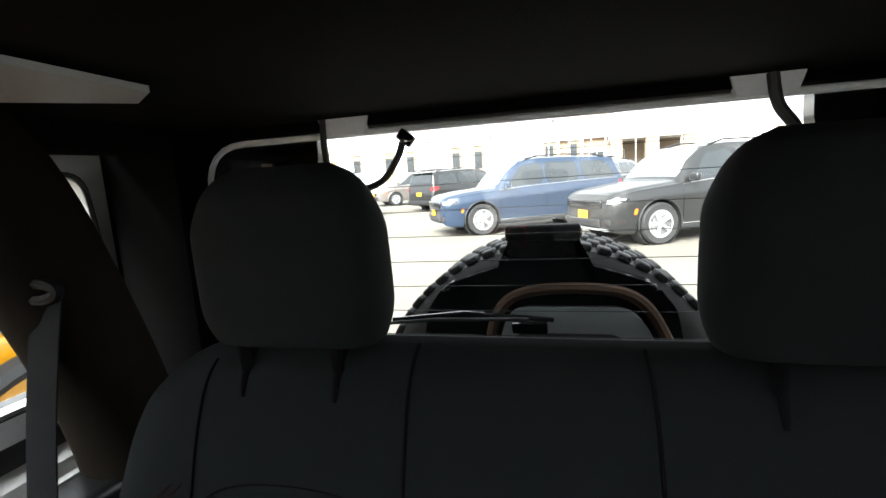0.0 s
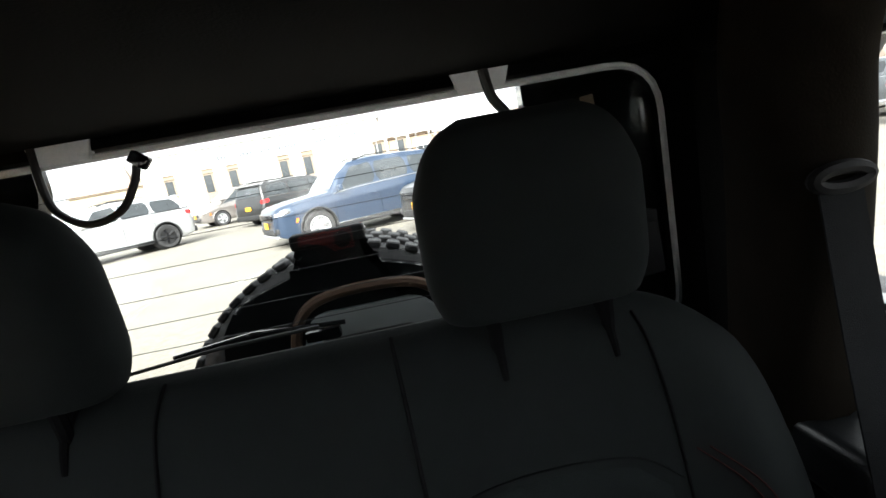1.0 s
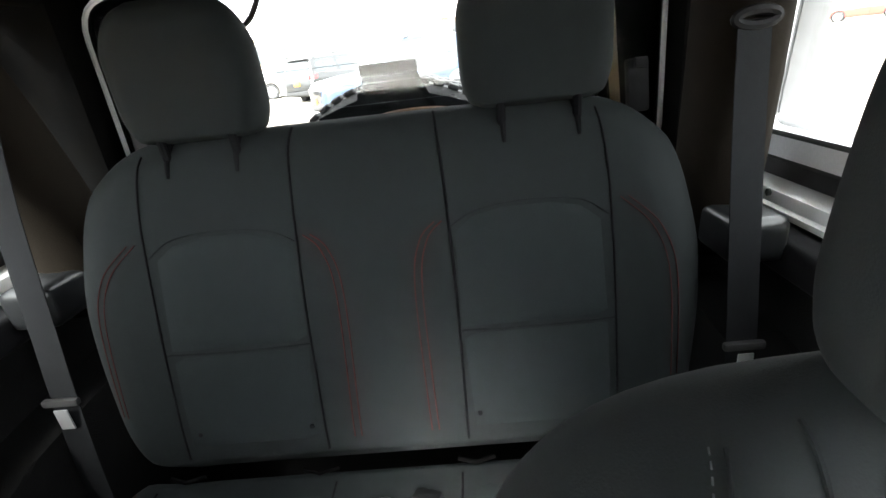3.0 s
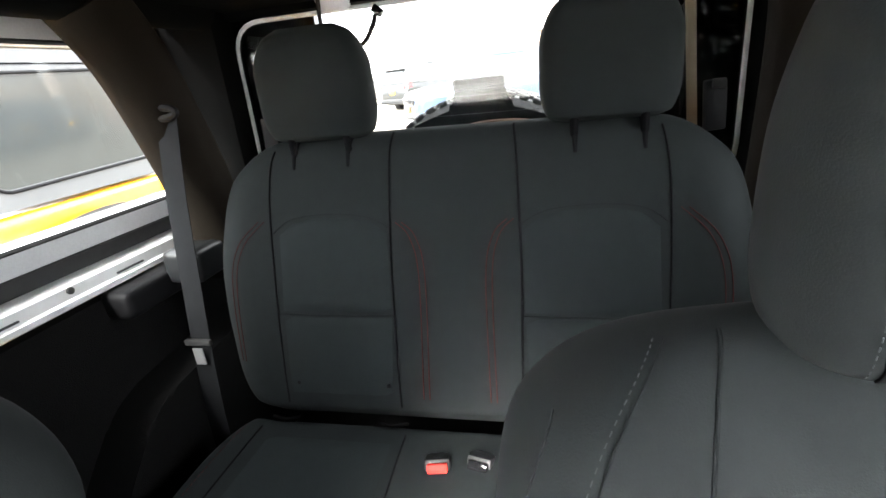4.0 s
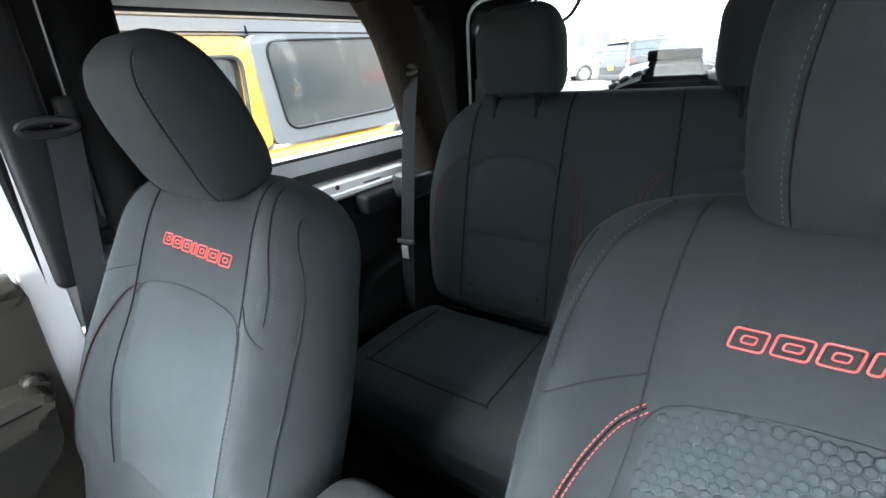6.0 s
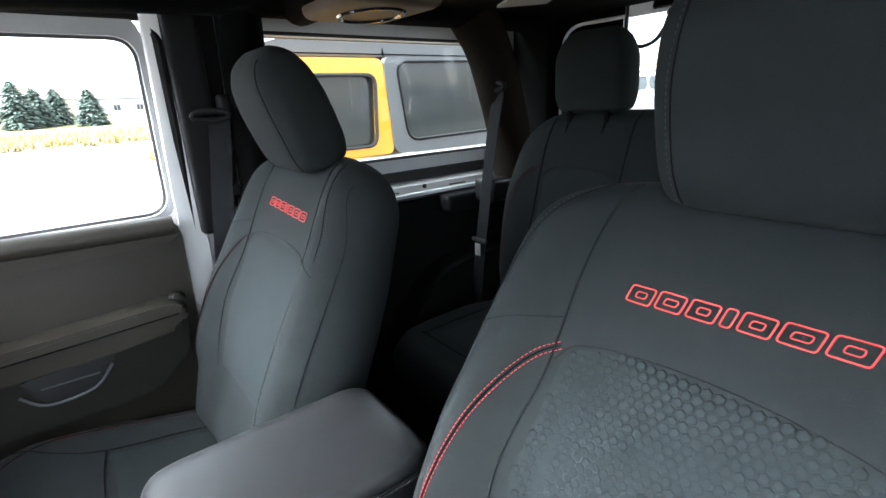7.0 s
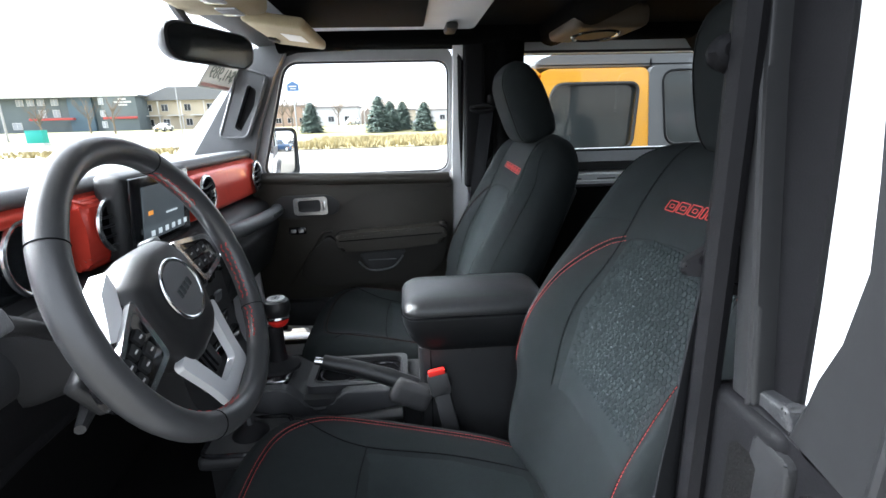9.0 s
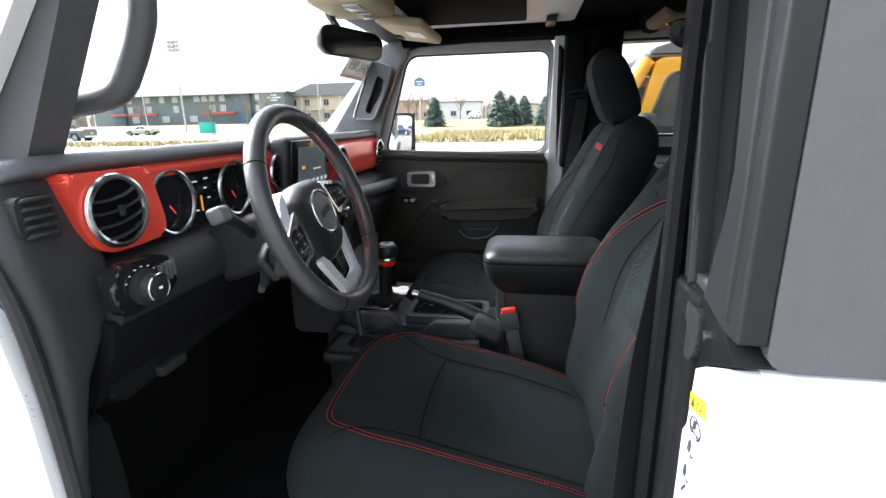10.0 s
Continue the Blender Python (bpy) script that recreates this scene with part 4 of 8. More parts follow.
    part("recline_handle", rbox((outer * 0.278, -0.40, 0.50 - FLOOR_Z), (0.025, 0.15, 0.035), 0.012, 3, (25, 0, 0)), PLASTIC, seat, "black recline handle")
    part("pedestal", rbox((0, -0.54, 0.405 - FLOOR_Z), (0.40, 0.42, 0.09), 0.02), PLASTIC, seat)
    part("back_shell", rbox((0, -0.125, 0.86 - FLOOR_Z), (0.36, 0.03, 0.40), 0.012, 3, (-22, 0, 0)), PLASTIC, seat)
    return seat


front_seat(pose(0.387, 0.0, FLOOR_Z), "front seats", 1, -0.335, 0.050, 300)
front_seat(pose(-0.372, -0.105, FLOOR_Z), "front seats", -1, -0.205, 0.03, 0, 0.6, 10, 0.0)

bench = thing("rear_bench", "charcoal cloth rear bench with two headrests and dull red stitching", "rear bench", pose(0, 0.42, FLOOR_Z))
bp = Pad([(0, 0.43, 0.02, 0.03, 0, 0.3), (0.03, 0.477, 0.045, 0.06, 0, 1), (0.12, 0.506, 0.05, 0.07, 0, 1.2), (0.30, 0.526, 0.05, 0.07, 0, 1.2), (0.42, 0.510, 0.05, 0.07, 0, 0.8), (0.49, 0.487, 0.048, 0.065, 0, 0.4), (0.53, 0.45, 0.044, 0.055, 0, 0.2), (0.555, 0.415, 0.034, 0.045, 0, 0), (0.572, 0.37, 0.02, 0.03, 0, 0), (0.58, 0.32, 0.006, 0.01, 0, 0)], 9.0, 0.022, 0.88, 0.10)
bb = part("backrest", bp.mesh(44, 44), FABRIC, bench)
bb.matrix_local = pose(0, -0.01, 0.668 - FLOOR_Z, -15)
for s in (-1, 1):
    part("insert", patch(bp, [(0.05, s * 0.245 - 0.115, s * 0.245 + 0.115), (0.215, s * 0.245 - 0.122, s * 0.245 + 0.122)], 0.003), FABRIC2, bb, "grey seat insert")
    part("insert", patch(bp, [(0.222, s * 0.245 - 0.123, s * 0.245 + 0.123), (0.38, s * 0.245 - 0.120, s * 0.245 + 0.120), (0.405, s * 0.245 - 0.085, s * 0.245 + 0.085), (0.415, s * 0.245 - 0.03, s * 0.245 + 0.03)], 0.003), FABRIC2, bb)
    part("seam", tube(bp.line([(s * 0.115, 0.572), (s * 0.120, 0.5), (s * 0.124, 0.3), (s * 0.120, 0.03)]), 0.0021, 6), SEAM, bb)
    part("seam", tube(bp.line([(s * 0.365, 0.55), (s * 0.375, 0.45), (s * 0.375, 0.25), (s * 0.365, 0.03)]), 0.0017, 6), SEAM, bb)
    part("seam", tube(bp.line([(s * 0.125, 0.219), (s * 0.25, 0.217), (s * 0.372, 0.219)]), 0.0014, 6), SOFTSEAM, bb)
    part("seam", tube(bp.line([(s * 0.125, 0.39), (s * 0.17, 0.412), (s * 0.25, 0.420), (s * 0.33, 0.412), (s * 0.372, 0.385)]), 0.0010, 6), SOFTSEAM, bb)
    for d in (0.0, 0.012):
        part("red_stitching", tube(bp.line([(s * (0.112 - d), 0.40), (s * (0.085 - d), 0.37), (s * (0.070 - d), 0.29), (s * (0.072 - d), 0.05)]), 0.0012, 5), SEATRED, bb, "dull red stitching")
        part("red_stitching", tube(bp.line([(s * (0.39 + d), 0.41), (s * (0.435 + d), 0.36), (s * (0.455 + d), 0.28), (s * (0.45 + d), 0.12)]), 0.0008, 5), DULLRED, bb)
    for x in (0.203, 0.318):
        sx_ = s * x + (0.018 if s > 0 else 0.0)
        slot = bp.line([(sx_, 0.570), (sx_, 0.545), (sx_, 0.510)], -0.002)
        part("post_slot", tube(slot, [0.0085 - 0.005 * i / (len(slot) - 1) for i in range(len(slot))], 8), SEAM, bb, "black headrest post slot")
        part("peg", rbox((s * (x + 0.02 * (1 if x > 0.3 else -3)), bp.front(s * x, 0.075) - 0.001, 0.075), (0.008, 0.006, 0.008), 0.003), SEAM, bb)
    hp = Pad([(0, 0.085, 0.012, 0.012, 0, 0), (0.012, 0.105, 0.04, 0.04, 0, 0), (0.06, 0.116, 0.05, 0.048, 0, 0), (0.13, 0.115, 0.05, 0.045, 0, 0), (0.17, 0.102, 0.044, 0.038, 0, 0), (0.195, 0.082, 0.03, 0.026, 0, 0), (0.207, 0.058, 0.012, 0.012, 0, 0)], 6.0)
    hx = 0.278 if s > 0 else -0.26
    hh = part("headrest", hp.mesh(40, 56), FABRIC, bench)
    hh.matrix_local = pose(hx, 0.122, 1.222 - FLOOR_Z, 2)
    for e in (-1, 1):
        part("headrest_post", tube([(hx + e * 0.058, 0.095, 1.19 - FLOOR_Z), (hx + e * 0.058, 0.09, 1.24 - FLOOR_Z)], 0.007, 8), SEAM, bench)
part("strap_label", rbox((0.03, 0.118, 1.218 - FLOOR_Z), (0.09, 0.010, 0.004), 0.001), GREYINNER, bench, "pale tag on the top edge")
bc = Pad([(0, 0.45, 0.03, 0.04, 0, 0), (0.03, 0.50, 0.075, 0.07, 0, 1), (0.18, 0.525, 0.085, 0.08, 0, 1.3), (0.32, 0.525, 0.088, 0.08, 0, 1.2), (0.37, 0.51, 0.08, 0.075, 0, 0.6), (0.395, 0.48, 0.06, 0.06, 0, 0), (0.41, 0.43, 0.02, 0.02, 0, 0)], 9.0, 0.02, 0.9, 0.08)
cu = part("cushion", bc.mesh(40, 30), FABRIC, bench)
cu.matrix_local = pose(0, -0.035, 0.60 - FLOOR_Z) @ pose(0, 0, 0, 0, 180, 0) @ pose(0, 0, 0, 88)
for s in (-1, 1):
    part("insert", patch(bc, [(0.07, s * 0.255 - 0.14, s * 0.255 + 0.14), (0.30, s * 0.255 - 0.15, s * 0.255 + 0.15)], 0.0015), FABRIC2, cu, "grey cushion insert")
    part("seam", tube(bc.line([(s * 0.415, 0.05), (s * 0.42, 0.30), (s * 0.40, 0.32), (s * 0.12, 0.325), (s * 0.10, 0.30), (s * 0.105, 0.05)]), 0.0017, 6), SEAM, cu)
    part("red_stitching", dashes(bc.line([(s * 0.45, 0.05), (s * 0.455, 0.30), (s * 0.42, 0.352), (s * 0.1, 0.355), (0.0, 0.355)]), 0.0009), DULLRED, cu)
part("pedestal", rbox((0, -0.20, 0.45 - FLOOR_Z), (0.86, 0.26, 0.18), 0.02), PLASTIC, bench)
for x in (-0.36, -0.13, 0.13, 0.36):
    part("anchor_bar", tube([(x - 0.03, -0.075, 0.695 - FLOOR_Z), (x, -0.085, 0.695 - FLOOR_Z), (x + 0.03, -0.075, 0.695 - FLOOR_Z)], 0.0035, 6), HEADLINER, bench, "black child seat anchor bar")


def buckle(x, y, z, rot, label, colour=REDPLASTIC):
    bk = thing("belt_buckle", label, "belt buckle", pose(x, y, z, *rot))
    part("stalk", rbox((0, 0, -0.06), (0.035, 0.018, 0.10), 0.006), PLASTIC, bk)
    part("case", rbox((0, 0, 0), (0.046, 0.024, 0.05), 0.008), PLASTIC, bk)
    part("button", rbox((0, -0.003, 0.026), (0.036, 0.016, 0.014), 0.004), colour, bk, "release button")
    return bk


buckle(-0.028, 0.275, 0.675, (60, 0, 10), "black belt buckle with a red button on the rear bench")
buckle(0.05, 0.29, 0.672, (60, 0, -12), "plain black belt buckle lying on the rear bench", GLOSSBLACK)
buckle(0.128, -0.54, 0.69, (-8, -12, 90), "black belt buckle with a red button beside the console")


def strap(name_label, pts, width, group, plate=None, ring=None, face=0.0):
    """A seat belt: flat webbing along points, its guide ring and latch tongue."""
    b = thing("seat_belt", name_label, "seat belt", None, group)
    pts = [Vector(p) for p in smooth_line(pts, 6)]
    n = Vector((math.cos(face), math.sin(face), 0))
    rings = []
    for i, p in enumerate(pts):
        d = (pts[min(i + 1, len(pts) - 1)] - pts[max(i - 1, 0)]).normalized()
        out = n.cross(d).normalized()
        rings.append([p + n * width / 2 + out * 0.001, p - n * width / 2 + out * 0.001, p - n * width / 2 - out * 0.001, p + n * width / 2 - out * 0.001])
    part("webbing", loft(rings), BELT, b, "woven dark grey webbing")
    if ring:
        g = part("guide", tube([(ring[0] + 0.029 * math.cos(a) * math.cos(face), ring[1] - 0.012 + 0.038 * math.cos(a) * math.sin(face), ring[2] + 0.010 * math.sin(a)) for a in [2 * math.pi * k / 24 for k in range(24)]], 0.0075, 8, True), PILLARBLACK, b, "black belt guide")
        part("guide_cap", rbox((ring[0] + (0.012 if ring[0] > 0 else -0.012), ring[1] + 0.022, ring[2] + 0.022), (0.034, 0.03, 0.045), 0.012, 3), PILLARBLACK, b)
    if plate:
        t = part("tongue", rbox(plate, (0.064, 0.012, 0.014), 0.005), RUBBER, b, "black latch tongue")
        part("tongue_metal", rbox((plate[0], plate[1] - 0.008, plate[2] - 0.030), (0.024, 0.003, 0.040), 0.001), SILVER, t, "steel latch tongue")
    return b


for sx in (-1, 1):
    strap("dark grey rear seat belt hanging from the padded bar", [(sx * 0.556, 0.478, 1.297) if sx < 0 else (0.580, 0.500, 1.300), (sx * 0.562, 0.45, 1.15) if sx < 0 else (0.573, 0.468, 1.15), (sx * 0.565, 0.42, 0.95), (sx * 0.566, 0.40, 0.82), (sx * 0.560, 0.375, 0.66), (sx * 0.565, 0.37, 0.45)], 0.047, "rear seat belts",
          (sx * 0.566, 0.394, 0.835), (sx * 0.556, 0.482, 1.304) if sx < 0 else (0.582, 0.512, 1.307), 0.0)
    strap("dark grey front seat belt along the door pillar", [(sx * 0.646, -0.308, 1.255), (sx * 0.648, -0.318, 1.17), (sx * 0.651, -0.329, 1.09), (sx * 0.654, -0.342, 0.98), (sx * 0.658, -0.358, 0.82), (sx * 0.668, -0.368, 0.50)], 0.047, "front seat belts",
          None, (sx * 0.646, -0.312, 1.262), radians(112 if sx > 0 else 68))
tongue = thing("latch_tongue", "black latch tongue hanging on the driver belt", "latch tongue", pose(0.655, -0.336, 1.105, 0, 12, 62))
part("grip", prism(rounded([(-0.026, -0.012), (-0.022, -0.022), (0.0, -0.016), (0.026, -0.014), (0.026, 0.014), (-0.004, 0.016)], 0.006, 4), -0.007, 0.007, "y", r=0.004, seg=3), PILLARBLACK, tongue, "smooth black tongue grip")
part("eye", tube([(-0.010 + 0.0032 * math.cos(a), -0.0075, -0.004 + 0.0032 * math.sin(a)) for a in [k * 0.785 for k in range(8)]], 0.0012, 5, True), SEAM, tongue)
part("slot_bar", rbox((0.014, 0.0, -0.022), (0.030, 0.010, 0.010), 0.003, 2), PILLARBLACK, tongue)


# ---- passenger door, closed ----
door = thing("door_1", "closed passenger door with dark olive panel and chrome handle", "car door", kind="structure")
panel = rounded([(-1.125, 0.50), (-0.56, 0.46), (-0.435, 0.56), (-0.425, 1.04), (-1.12, 1.06), (-1.14, 0.80)], 0.04, 5)
part("panel", prism(panel, -0.715, -0.672, "x", r=0.008), DOORPAD, door)
part("outer_skin", prism(rounded([(-1.15, 0.44), (-0.44, 0.44), (-0.40, 0.50), (-0.40, 1.045), (-1.15, 1.045)], 0.03), -0.805, -0.768, "x", r=0.006), WHITEPAINT, door, "white outer door skin")
part("upper_roll", tube([(-0.676, -1.11, 1.045), (-0.672, -0.80, 1.036), (-0.674, -0.44, 1.028)], 0.022, 12), DOORPAD, door)
part("upper_plate", prism(rounded([(-1.12, 1.045), (-0.43, 1.035), (-0.432, 0.996), (-0.74, 0.984), (-0.80, 0.960), (-0.842, 0.918), (-0.872, 0.896), (-1.05, 0.900), (-1.12, 0.95)], 0.03, 5), -0.673, -0.662, "x", r=0.005, seg=3), DOORPAD, door, "soft dark olive upper panel")
arm = part("armrest", prism(rounded([(-0.850, 0.850), (-0.485, 0.868), (-0.452, 0.852), (-0.468, 0.806), (-0.60, 0.792), (-0.835, 0.786)], 0.022, 5), -0.68, -0.610, "x", r=0.014, seg=4), DOORPAD, door, "padded armrest")
part("armrest_seam", tube([(-0.609, -0.835, 0.826), (-0.608, -0.65, 0.834), (-0.609, -0.475, 0.842)], 0.0018, 5), SEAM, arm)
part("lower_bulge", prism(rounded([(-0.870, 0.848), (-0.935, 0.790), (-0.995, 0.700), (-0.945, 0.655), (-0.72, 0.650), (-0.545, 0.655), (-0.462, 0.730), (-0.448, 0.872), (-0.478, 0.880), (-0.50, 0.800), (-0.84, 0.790)], 0.03, 5), -0.673, -0.648, "x", r=0.009, seg=3), DOORLOW, door)
part("swoop_edge", tube(smooth_line([(-0.668, -0.865, 0.852), (-0.668, -0.900, 0.842), (-0.667, -0.955, 0.765), (-0.667, -1.000, 0.700), (-0.667, -1.03, 0.66)], 5), 0.006, 6), DOORPAD, door)
part("pull_pocket", prism(rounded([(-0.775, 0.772), (-0.60, 0.780), (-0.645, 0.715), (-0.735, 0.706)], 0.018, 4), -0.650, -0.642, "x", r=0.003), PLASTIC, door, "black pull pocket")
part("pocket_lip", tube(smooth_line([(-0.641, -0.775, 0.742), (-0.640, -0.735, 0.708), (-0.639, -0.655, 0.716), (-0.640, -0.615, 0.758)], 4), 0.0035, 6), SOFTPAD, door)
part("pocket_slot", rbox((-0.641, -0.690, 0.746), (0.004, 0.10, 0.004), 0.0015), SOFTPAD, door)
bez = part("handle_bezel", prism(rounded([(-1.07, 0.945), (-1.03, 0.985), (-0.86, 0.985), (-0.825, 0.955), (-0.84, 0.915), (-1.04, 0.905)], 0.02), -0.668, -0.656, "x", r=0.004), PLASTIC, door, "dark handle bezel")
part("handle", ring_plate(rounded([(-0.985, 0.918), (-0.868, 0.918), (-0.868, 0.982), (-0.985, 0.978)], 0.014, 4), rounded([(-0.968, 0.929), (-0.892, 0.929), (-0.892, 0.970), (-0.968, 0.968)], 0.010, 4), -0.662, -0.640, "x"), CHROME, bez, "chrome door handle")
part("handle_cup", rbox((-0.658, -0.93, 0.949), (0.006, 0.074, 0.038), 0.002), PLASTIC, bez)
part("lock_tab", rbox((-0.640, -0.880, 0.950), (0.008, 0.012, 0.03), 0.003), CHROME, bez)
sw = part("lock_switch", rbox((-0.668, -0.985, 0.858), (0.012, 0.062, 0.026), 0.006), GLOSSBLACK, door, "lock switch")
for y in (-0.998, -0.972):
    part("switch_key", rbox((-0.660, y, 0.858), (0.005, 0.018, 0.012), 0.003), SILVER, sw)
part("lower_pocket", prism(rounded([(-1.10, 0.52), (-0.60, 0.485), (-0.55, 0.55), (-0.62, 0.60), (-1.08, 0.60)], 0.03), -0.672, -0.63, "x", r=0.012), PLASTIC, door, "black net pocket")
fo = rounded([(-1.155, 1.035), (-0.415, 1.035), (-0.415, 1.475), (-1.005, 1.475)], 0.06, 6)
fi = rounded([(-1.100, 1.046), (-0.434, 1.046), (-0.428, 1.428), (-0.985, 1.428)], 0.05, 6)
part("window_frame", ring_plate(fo, fi, -0.765, -0.715, "x"), FRAMEGREY, door, "pale grey painted window frame")
part("rear_upright", prism([(-0.428, 0.48), (-0.372, 0.48), (-0.368, 1.10), (-0.362, 1.48), (-0.415, 1.48), (-0.424, 1.1)], -0.735, -0.700, "x", r=0.006), WHITEPAINT, door, "white painted rear door edge")
part("frame_edge", tube([(-0.735, y, z) for y, z in fi], 0.007, 6, True), RUBBER, door, "black glazing rubber")
pane = solid("window_4", prism(fi, -0.752, -0.748, "x"), CLEAR, "raised passenger door window pane", "window", kind="structure")
pane.visible_shadow = False
part("lower_hinge_strap", rbox((-0.69, -1.09, 0.50), (0.02, 0.05, 0.06), 0.01), RUBBER, door)

mir = thing("door_mirror", "black passenger door mirror reflecting the car park", "mirror", pose(-0.915, -1.095, 1.118, 0, 0, -40))
part("housing", rbox((0, -0.035, 0), (0.205, 0.07, 0.195), 0.03, 4), SOFTPAD, mir)
part("mirror_glass", rbox((0, 0.004, 0), (0.180, 0.003, 0.170), 0.001, 2, (-2, 0, 0)), MIRROR, mir, "silvered mirror glass")
part("mirror_rim", ring_plate(rounded([(-0.1, -0.095), (0.1, -0.095), (0.1, 0.095), (-0.1, 0.095)], 0.03, 4), rounded([(-0.088, -0.083), (0.088, -0.083), (0.088, 0.083), (-0.088, 0.083)], 0.025, 4), -0.002, 0.010, "y"), PLASTIC, mir)
part("arm", rbox((0.10, -0.03, -0.075), (0.09, 0.05, 0.04), 0.015), SOFTPAD, mir)

# ---- windshield ----
def shield(x, s, off=0.0):
    """A point on the windshield: s from its foot to its top."""
    a, b = Vector((x, -1.345, 1.085)), Vector((x, -1.035, 1.50))
    n = Vector((0, -0.415, 0.31)).normalized()
    return a.lerp(b, s) + n * off

ws = bmesh.new()
loft([[shield(x, s, o) for x, s, o in ((-0.70, 0, 0), (0.70, 0, 0), (0.70, 0, 0.005), (-0.70, 0, 0.005))], [shield(x, s, o) for x, s, o in ((-0.68, 1, 0), (0.68, 1, 0), (0.68, 1, 0.005), (-0.68, 1, 0.005))]], bm=ws)
wind = solid("windshield", ws, CLEAR, "clear flat windshield", "windshield", kind="structure", smooth=False)
wind.visible_shadow = False

price = bmesh.new()
loft([[shield(-0.655, 0.60, -0.004), shield(-0.415, 0.60, -0.004), shield(-0.415, 0.60, -0.003), shield(-0.655, 0.60, -0.003)], [shield(-0.655, 0.78, -0.004), shield(-0.415, 0.78, -0.004), shield(-0.415, 0.78, -0.003), shield(-0.655, 0.78, -0.003)]], bm=price)
card = solid("price_card", price, paper("thin_white_card", (0.30, 0.295, 0.275)), "white price card on the windshield, seen from behind", "price card", smooth=False)
tx = bpy.data.curves.new("price_text", "FONT")
tx.body, tx.size, tx.align_x, tx.align_y, tx.extrude = "$41,989", 0.058, "CENTER", "CENTER", 0.0004
tob = new("price_text", tx)
dg = bpy.context.evaluated_depsgraph_get()
tmesh = bpy.data.meshes.new_from_object(tob.evaluated_get(dg))
bpy.data.objects.remove(tob)
tmesh.materials.clear()
tmesh.materials.append(GREENINK)
ptext = new("price_text", tmesh)
ptext.parent = card
axis_z = Vector((0, 0.415, -0.31)).normalized()
axis_y = Vector((0, 0.31, 0.415)).normalized()
c0 = shield(-0.535, 0.70, -0.0055)
mm = Matrix.Translation(c0) @ Matrix(((1, 0, 0, 0), (0, axis_y.y, axis_z.y, 0), (0, axis_y.z, axis_z.z, 0), (0, 0, 0, 1)))
ptext.matrix_local = mm
band = bmesh.new()
loft([[shield(-0.645, 0.612, -0.0055), shield(-0.425, 0.612, -0.0055), shield(-0.425, 0.612, -0.0045), shield(-0.645, 0.612, -0.0045)], [shield(-0.645, 0.632, -0.0055), shield(-0.425, 0.632, -0.0055), shield(-0.425, 0.632, -0.0045), shield(-0.645, 0.632, -0.0045)]], bm=band)
part("printed_band", band, mat("faded_red_print", (0.55, 0.30, 0.27), 0.7), card, smooth=False)

rvm = thing("rear_view_mirror", "black rear-view mirror hanging from the header", "mirror", pose(-0.055, -0.972, 1.378, -4, 0, -21))
MIRROR_LINE = rounded([(-0.125, 0.022), (-0.095, 0.036), (0.095, 0.036), (0.125, 0.022), (0.122, -0.020), (0.095, -0.036), (-0.095, -0.036), (-0.122, -0.020)], 0.016, 4)
part("shell", loft([[(x * k, y, z * k) for x, z in MIRROR_LINE] for k, y in ((0.5, -0.045), (0.8, -0.036), (0.95, -0.018), (1.0, 0.0), (0.985, 0.006), (0.95, 0.007))]), PLASTIC, rvm)
part("mirror_glass", prism([(x * 0.93, z * 0.90) for x, z in MIRROR_LINE], 0.0072, 0.0085, "y"), SCREENDARK, rvm)
part("stem", tube([(0.02, -0.02, 0.02), (0.035, -0.05, 0.07), (0.04, -0.075, 0.125)], 0.010, 8), PLASTIC, rvm)
for sx in (-1, 1):
    vis = thing("sun_visor", "olive grey sun visor folded up against the header", "sun visor", pose(sx * 0.33, -0.875, 1.452, -8, 0, 0))
    part("flap", rbox((0, 0, 0), (0.32, 0.14, 0.026), 0.012, 4), VISOR, vis)
    part("label", rbox((sx * -0.01, 0.02, -0.0145), (0.10, 0.05, 0.001), 0), LABEL, vis, "white printed label", False)
    part("vanity_clip", rbox((-0.06, -0.05, -0.016), (0.05, 0.02, 0.008), 0.003), PLASTIC, vis)
    part("rod", tube([(-0.19, -0.06, 0.004), (0.19, -0.06, 0.004)], 0.006, 8), PLASTIC, vis)
over = thing("overhead_console", "olive grey overhead lamp console on the header", "lamp console", pose(0, -0.945, 1.468))
part("case", rbox((0, 0, 0), (0.20, 0.17, 0.05), 0.022, 4), VISOR, over)
for x in (-0.05, 0.05):
    part("lamp_lens", rbox((x, 0.02, -0.026), (0.06, 0.04, 0.006), 0.003), LAMP, over, "clear lamp lens")

# ---- dashboard ----
dash = thing("dashboard", "black dashboard with metallic red panel and round vents", "dashboard")
prof = rounded([(-1.36, 1.08), (-1.33, 1.128), (-1.20, 1.142), (-1.125, 1.146), (-1.112, 1.128), (-1.125, 1.118), (-1.150, 1.112), (-1.150, 0.995), (-1.36, 0.995)], 0.012, 3)
def pad_end(x, k):
    return [(x, -1.22 + (y + 1.22) * k, 1.05 + (z - 1.05) * k) for y, z in prof]
part("upper_pad", loft([pad_end(-0.715, 1.0), pad_end(0.700, 1.0), pad_end(0.735, 0.985), pad_end(0.765, 0.93), pad_end(0.782, 0.82), pad_end(0.788, 0.6)]), SOFTPAD, dash)
